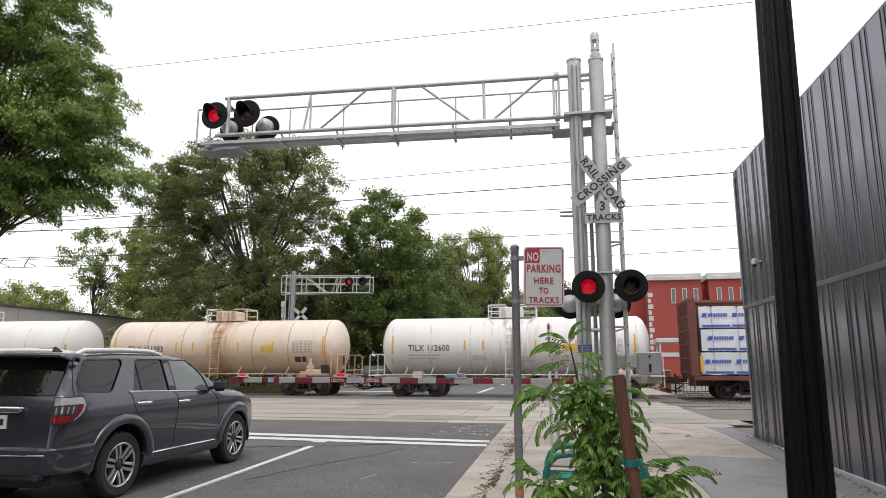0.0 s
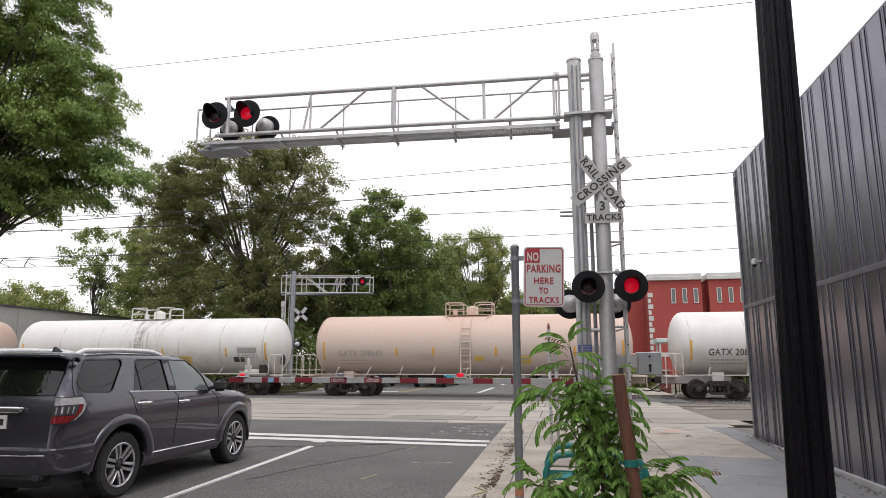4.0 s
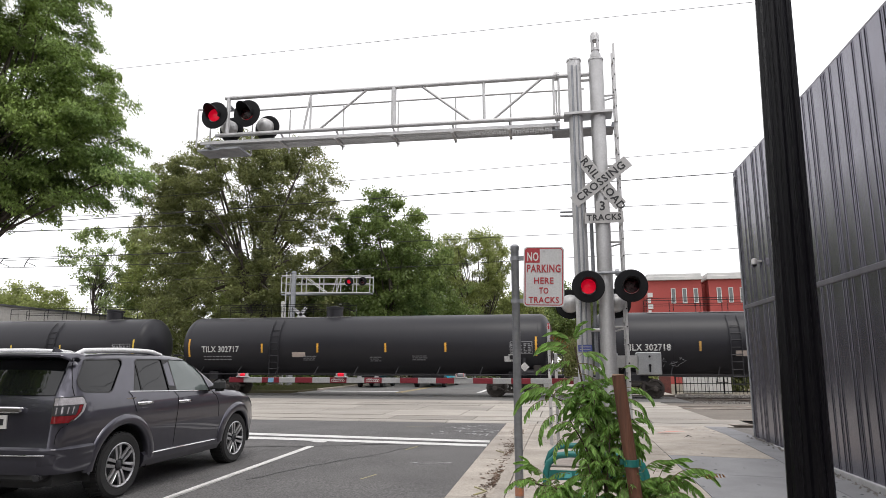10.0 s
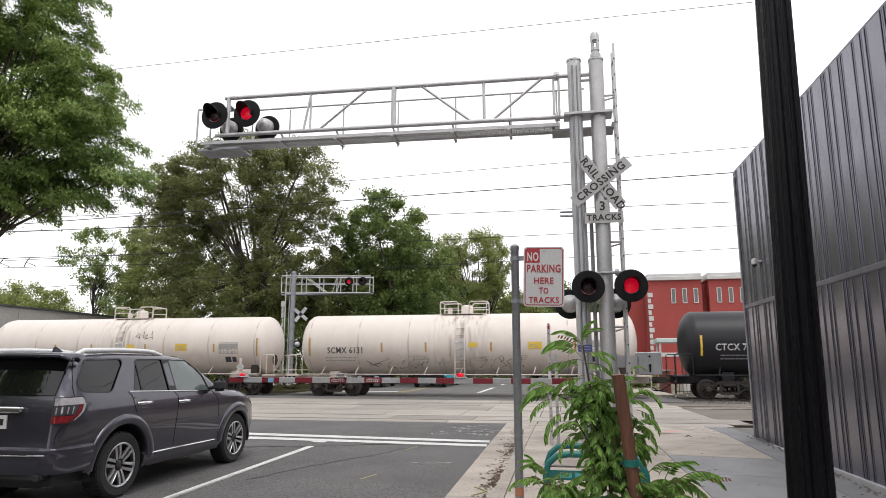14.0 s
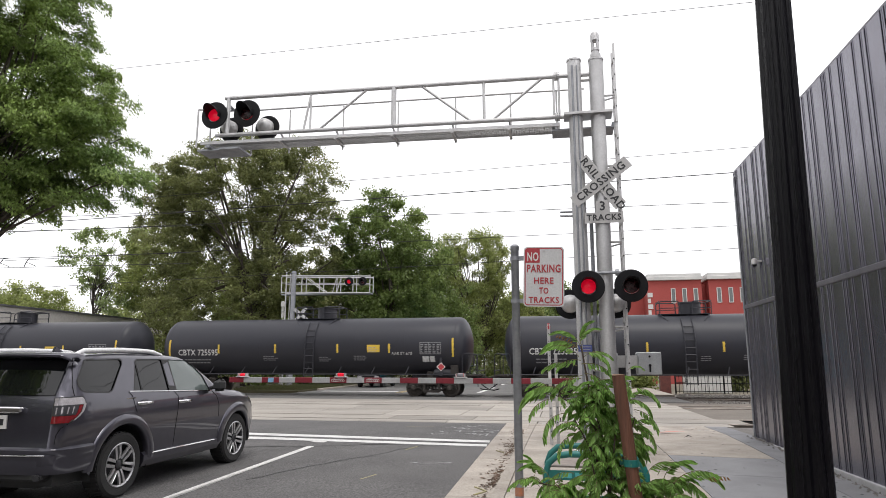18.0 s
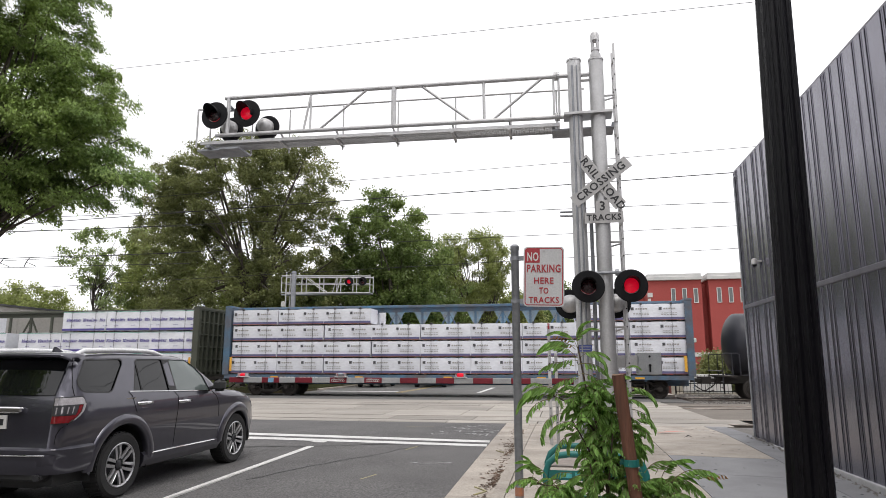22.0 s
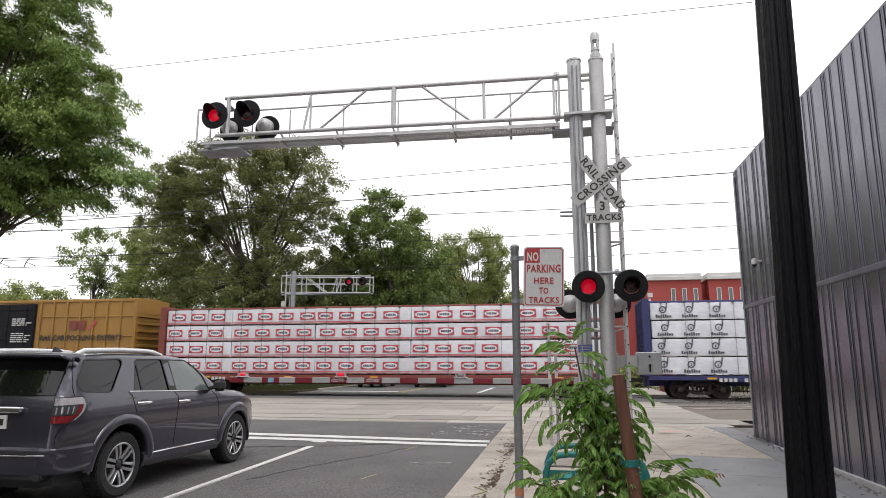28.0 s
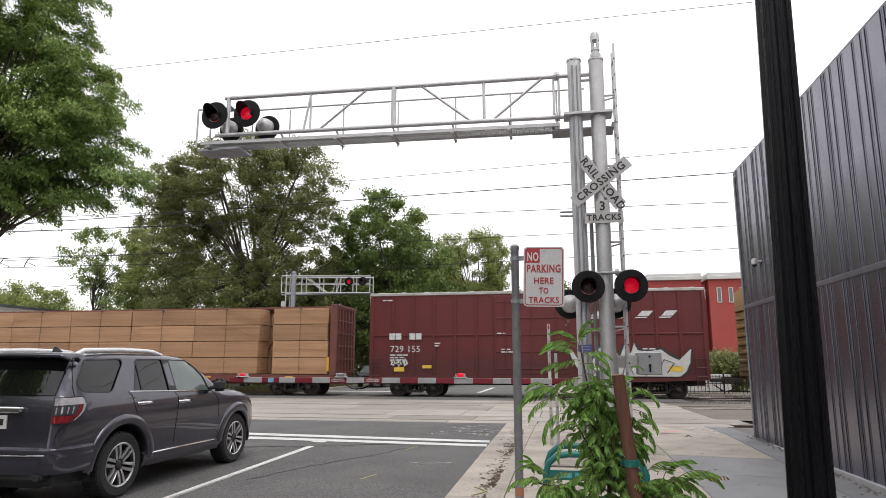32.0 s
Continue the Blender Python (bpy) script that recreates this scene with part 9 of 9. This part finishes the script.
for x in (9.8, 10.75, 11.7, 13.65, 14.62, 15.57, 16.5, 17.5, 18.5):
    w = part("window", Shape().box(x, -.03, 6.93, x + .27, 0, 8.14), WINDOW_DARK, red)
    part("window_frame", Shape().box(x - .06, -.06, 6.87, x, 0, 8.2).box(x + .27, -.06, 6.87, x + .33, 0, 8.2).box(x, -.06, 8.14, x + .27, 0, 8.2).box(x, -.06, 6.87, x + .27, 0, 6.93), CORNICE, w)
part("pale_band", Shape().box(7.8, -.06, 2.2, 34, 0, 2.55), CORNICE, red)
can = thing("bus_shelter", "flat-roofed pale shelter with thin posts", "shelter", m=pose(0, 48, 0))
part("roof", Shape().box(6.6, 0, 3.05, 9.3, 2, 3.35, c=.03), mat("pale_teal_roof", (.45, .56, .55), (.55, .6, .58), .6, scale=2), can)
for x in (6.8, 9.0):
    part("post", Shape().box(x, .1, -.15, x + .12, .22, 3.05), CORNICE, can)
    part("post", Shape().box(x, 1.7, -.15, x + .12, 1.82, 3.05), CORNICE, can)
grey = thing("grey_warehouse", "long low grey warehouse wall with panel joints", "building", m=pose(-40, 36, 0))
for k in range(6):
    part("wall_panel", Shape().box(-30, k * 6 + .02, -.2, 0, k * 6 + 5.98, 5.72, c=.015), GREY_WALL, grey)
part("coping", Shape().box(-30.1, -.1, 5.72, .1, 36.1, 5.86), mat("dark_coping", (.1, .1, .11), None, .6), grey)
part("wall_vent", Shape().box(.0, 14.2, 2.2, .04, 16.0, 3.9), mat("dark_vent", (.09, .085, .08), (.12, .11, .1), .7, scale=6, stretch=(1, 1, 8)), grey)
fence = thing("iron_fence", "low black iron picket fence behind the tracks", "fence", m=pose(6.3, 39.2, -.1))
for z in (.12, .55, .92):
    part("rail", Shape().box(0, -.015, z, 26, .015, z + .04), BLACK, fence)
pk = Shape().box(-.012, -.012, .02, .012, .012, 1.05).mesh("picket", BLACK)
for k in range(130):
    part("picket", pk, BLACK, fence, m=pose(k * .2, 0, 0))
for k in range(11):
    part("post", Shape().box(k * 2.6 - .04, -.04, 0, k * 2.6 + .04, .04, 1.12, c=.01), BLACK, fence)
pil = thing("brick_pillar", "short dark red brick pillar beside the fence", "pillar", m=pose(5.75, 39.3, -.1))
part("shaft", Shape().box(-.28, -.28, 0, .28, .28, 1.25), mat("dark_brick", (.16, .05, .04), (.11, .04, .035), .85, scale=4, fine=20), pil)
part("cap", Shape().box(-.32, -.32, 1.25, .32, .32, 1.33, c=.01), CONCRETE, pil)
cab = thing("utility_cabinet", "white utility cabinet behind the fence", "cabinet", m=pose(8.3, 40.8, -.1))
part("case", Shape().box(-1.3, -.3, 0, 1.3, .3, 1.05, c=.02), SIGN_WHITE, cab)
part("door_seam", Shape().box(-.01, -.305, .05, .01, -.3, 1.0), GUNMETAL, cab)
sheet("grass_verge", mat("verge_grass", (.06, .062, .03), (.075, .06, .035), .95, scale=1, fine=20, amt=1, grain=.4, bump=.6), -18.9, 35.6, -14.9, 60, .06, "dry green grass verge beyond the crossing", "grass", .2, kind="structure")
s = Shape()
rnd = random.Random(8)
for k in range(9000):
    x, y = rnd.uniform(-19.2, -14.95), rnd.uniform(35.7, 44)
    h_ = rnd.uniform(.06, .22)
    dx, dy = rnd.uniform(-.06, .06), rnd.uniform(-.06, .06)
    s.add([(x - .012, y, .05), (x + .012, y, .05), (x + dx, y + dy, .06 + h_)], [(0, 1, 2)])
tagged(part("grass_blades", s, leaf_mat("grass_blade", (.07, .09, .03), (.1, .095, .045))), "tufts of long grass", "grass", kind="stuff")
tagged(part("far_kerb", Shape().box(-14.65, 37.9, -.1, -14.5, 200, .1, c=.02), CONCRETE), "pale concrete kerb beyond the tracks", "kerb", kind="structure")
sheet("far_pavement", CONCRETE, -.6, 34.5, 5.5, 200, .03, "pale concrete pavement beyond the tracks", "pavement", .2)

# far signal gantry
fs = thing("far_crossing_signal", "grey crossing signal gantry on the far side of the tracks", "crossing signal", m=pose(0, 42, 0))
part("mast", Shape().lathe([(.3, -.1), (.3, .05), (.17, .06), (.17, 7.9), (.1, 7.95)], 18, pose(-18.2, 0, 0)), GALV_DARK, fs, smooth=40)
part("conduit", Shape().tube((-18.75, 0, 0), (-18.75, 0, 7.9), .05, n=8).tube((-18.55, .2, 0), (-18.55, .2, 7.8), .035, n=8), GALV, fs)
for y in (0, .8):
    for z in (6.35, 7.0, 7.5):
        part("chord", Shape().tube((-19.1, y, z + .12), (-12.7, y, z - .05), .045 if z != 7.0 else .025, n=8), GALV, fs)
    for x in (-19.1, -17.6, -16.3, -15.05, -13.9, -12.7):
        part("brace", Shape().tube((x, y, 6.4), (x, y, 7.55), .035, n=6), GALV, fs)
    part("diagonal", Shape().tube((-17.4, y, 7.5), (-15.9, y, 6.4), .03, n=6).tube((-15.05, y, 7.5), (-15.35, y, 6.4), .03, n=6), GALV, fs)
part("walkway", Shape().box(-19.1, 0, 6.28, -12.7, .8, 6.36), GALV_DARK, fs)
signal_head(fs, -14.15, -.1, 7.1, .3, True)
signal_head(fs, -13.2, -.1, 7.1, .3, False)
signal_head(fs, -19.6, -.3, 2.87, .3, False)
signal_head(fs, -17.6, -.3, 2.87, .3, True, True, False)
part("lamp_crossarm", Shape().tube((-19.6, -.15, 2.87 + .28), (-17.6, -.15, 2.87 + .28), .03, n=8), GALV_DARK, fs)
far_lamps += [lamps.pop() for k in range(3)]
for ang in (38, -50):
    part("crossbuck_board", Shape().box(-.6, 0, -.115, .6, .006, .115, pose(-17.5, -.25, 4.9, 0, ang)), ALU_SIGN, fs)
pipe_ = thing("vent_pipe", "slim white pipe with a cap beyond the tracks", "pipe", m=pose(-19.6, 43.5, 0))
part("pipe", Shape().lathe([(.09, -.1), (.09, 5.6), (.15, 5.62), (.15, 5.95), (.05, 6.0)], 12), SIGN_WHITE, pipe_, smooth=40)
part("collar", Shape().lathe([(.12, 5.2), (.12, 5.3)], 12), GALV, pipe_)

# shuttle bus that waits across the tracks
BUS = mat("bright_blue_bus_paint", (0.03, 0.4, 0.55), (0.025, 0.34, 0.48), 0.35, scale=1.5, bump=0.02, coat=0.4)
HEAD = glow("lit_headlamp", (1.0, 0.9, 0.75), 1.2)
bus = thing("shuttle_bus", "bright blue shuttle bus waiting across the tracks", "bus", m=pose(-8.9, 43.5, 0))
part("body", Shape().box(-1.15, 1.3, .5, 1.15, 7.5, 2.92, c=.12), BUS, bus)
part("cab_roof", Shape().plate([(-1.1, .9, 2.35), (-1.1, .75, 2.6), (-1.1, 1.3, 2.9), (-1.1, 1.6, 2.9), (-1.1, 1.6, 2.2)], (2.2, 0, 0)), BUS, bus)
part("hood", Shape().plate([(-1.0, -.1, .55), (-1.0, -.15, 1.05), (-1.0, .1, 1.25), (-1.0, .75, 1.4), (-1.0, 1.5, 1.45), (-1.0, 1.5, .5)], (2.0, 0, 0)), BUS, bus)
part("windscreen", Shape().plate([(-.95, .72, 1.42), (.95, .72, 1.42), (.92, 1.15, 2.2), (-.92, 1.15, 2.2)], (0, .02, .01)), WINDOW_DARK, bus)
part("pillar", Shape().tube((-.98, .72, 1.4), (-.98, 1.2, 2.25), .06, n=6).tube((.98, .72, 1.4), (.98, 1.2, 2.25), .06, n=6), BUS, bus)
part("destination_sign", Shape().box(-.6, .78, 2.42, .6, .8, 2.62), BLACK, bus)
part("grille", Shape().box(-.6, -.17, .75, .6, -.13, 1.02), BLACK, bus)
part("bumper", Shape().box(-1.1, -.28, .34, 1.1, -.05, .92, c=.05), BLACK, bus)
for x in (-.85, .85):
    part("headlamp", Shape().box(x - .13, -.18, .82, x + .13, -.14, 1.0, c=.02), HEAD, bus, "lit headlamp")
    part("mirror", Shape().box(x * 1.45 - .1, .7, 1.5, x * 1.45 + .1, .8, 1.85, c=.03).tube((x * 1.1, .75, 1.7), (x * 1.4, .75, 1.7), .02, n=5), BLACK, bus)
    for y in (.7, 6.0):
        wh = part("tyre", Shape().lathe([(.2, -.12), (.36, -.13), (.38, 0), (.36, .13), (.2, .12)], 20, pose(x * 1.12, y, .38, 0, 90)), RUBBER, bus, smooth=40)
part("marker_lamp", Shape().box(-.9, 1.28, 2.84, -.8, 1.3, 2.88).box(.8, 1.28, 2.84, .9, 1.3, 2.88), mat("amber_lens", (.8, .4, .05), None, .3), bus)


def small_car(label, x, y, paint, rz=0):
    """A plain saloon, far off."""
    c = thing("parked_car", label, "car", "cars down the street", m=pose(x, y, 0, 0, 0, rz))
    s = Shape()
    secs = ((-2.2, .55, .8, .5), (-2.1, .4, .95, .8), (-1.4, .35, 1.0, .88), (1.2, .35, 1.0, .88), (2.0, .4, .85, .82), (2.2, .5, .7, .6))
    for (y0, b0, t0, w0), (y1, b1, t1, w1) in zip(secs, secs[1:]):
        s.add([(-w0, y0, b0), (w0, y0, b0), (w0, y0, t0), (-w0, y0, t0), (-w1, y1, b1), (w1, y1, b1), (w1, y1, t1), (-w1, y1, t1)], [(0, 4, 7, 3), (1, 2, 6, 5), (3, 7, 6, 2), (0, 1, 5, 4)])
    s.add([(-.5, -2.2, .55), (.5, -2.2, .55), (.5, -2.2, .8), (-.5, -2.2, .8)], [(0, 1, 2, 3)])
    part("body", s, paint, c, smooth=50)
    part("cabin", Shape().add([(-.85, -1.5, .98), (.85, -1.5, .98), (.85, 1.1, 1.0), (-.85, 1.1, 1.0), (-.62, -.8, 1.45), (.62, -.8, 1.45), (.62, .5, 1.45), (-.62, .5, 1.45)], [(0, 1, 5, 4), (1, 2, 6, 5), (2, 3, 7, 6), (3, 0, 4, 7)]), WINDOW_DARK, c)
    part("roof", Shape().plate([(-.64, -.82, 1.44), (.64, -.82, 1.44), (.64, .52, 1.44), (-.64, .52, 1.44)], (0, 0, .04)), paint, c)
    for sx in (-.78, .78):
        for yy in (-1.35, 1.35):
            part("wheel", Shape().lathe([(.15, -.1), (.3, -.11), (.32, 0), (.3, .11), (.15, .1)], 18, pose(sx, yy, .32, 0, 90)), RUBBER, c, smooth=40)
        part("headlamp", Shape().box(sx * .75 - .14, -2.22, .66, sx * .75 + .14, -2.15, .76, c=.02), TAIL_CLEAR, c)
    return c


SILVER = mat("silver_car_paint", (.5, .5, .52), (.45, .45, .47), .3, .5, coat=.6, bump=0)
DARKCAR = mat("black_car_paint", (.02, .02, .023), None, .25, .3, coat=.7, bump=0)
small_car("silver saloon waiting behind the bus", -8.2, 58, SILVER)
small_car("dark saloon in the opposite lane", -12.8, 44.5, DARKCAR)
small_car("dark saloon parked down the street", -2.0, 75, DARKCAR)
small_car("silver saloon parked down the street", -1.9, 84, SILVER)
small_car("silver saloon parked down the street", -5.4, 96, SILVER)

# leaves and litter in the gutter
s = Shape()
rnd = random.Random(77)
for k in range(1100):
    x, y = rnd.gauss(-.99, .045) - abs(rnd.gauss(0, .12)) * (rnd.random() < .45), rnd.uniform(6, 16)
    if rnd.random() > .25 + .75 * (math.sin(y * 2.1) > .1):
        continue
    a = rnd.uniform(0, 6.28)
    r = rnd.uniform(.015, .045)
    s.add([(x + r * math.cos(a), y + r * math.sin(a), grade(y) + .008 + rnd.uniform(0, .01)), (x - r * .5 * math.sin(a), y + r * .5 * math.cos(a), grade(y) + .008), (x - r * math.cos(a), y - r * math.sin(a), grade(y) + .01 + rnd.uniform(0, .01)), (x + r * .5 * math.sin(a), y - r * .5 * math.cos(a), grade(y) + .007)], [(0, 1, 2, 3)])
tagged(part("dead_leaves", s, mat("dead_leaf", (.11, .06, .035), (.06, .038, .025), .9, island=.4)), "dry brown leaves along the kerb", "leaves", kind="stuff")
scrap = thing("litter", "small dark crumpled leaf on the pavement", "litter", m=pose(2.5, 14.4, .06))
part("scrap", Shape().add([(-.08, 0, 0), (0, .03, .05), (.09, 0, .01), (0, -.04, .03)], [(0, 1, 3), (1, 2, 3)]), mat("litter_brown", (.06, .05, .045), None, .9), scrap)


motions()
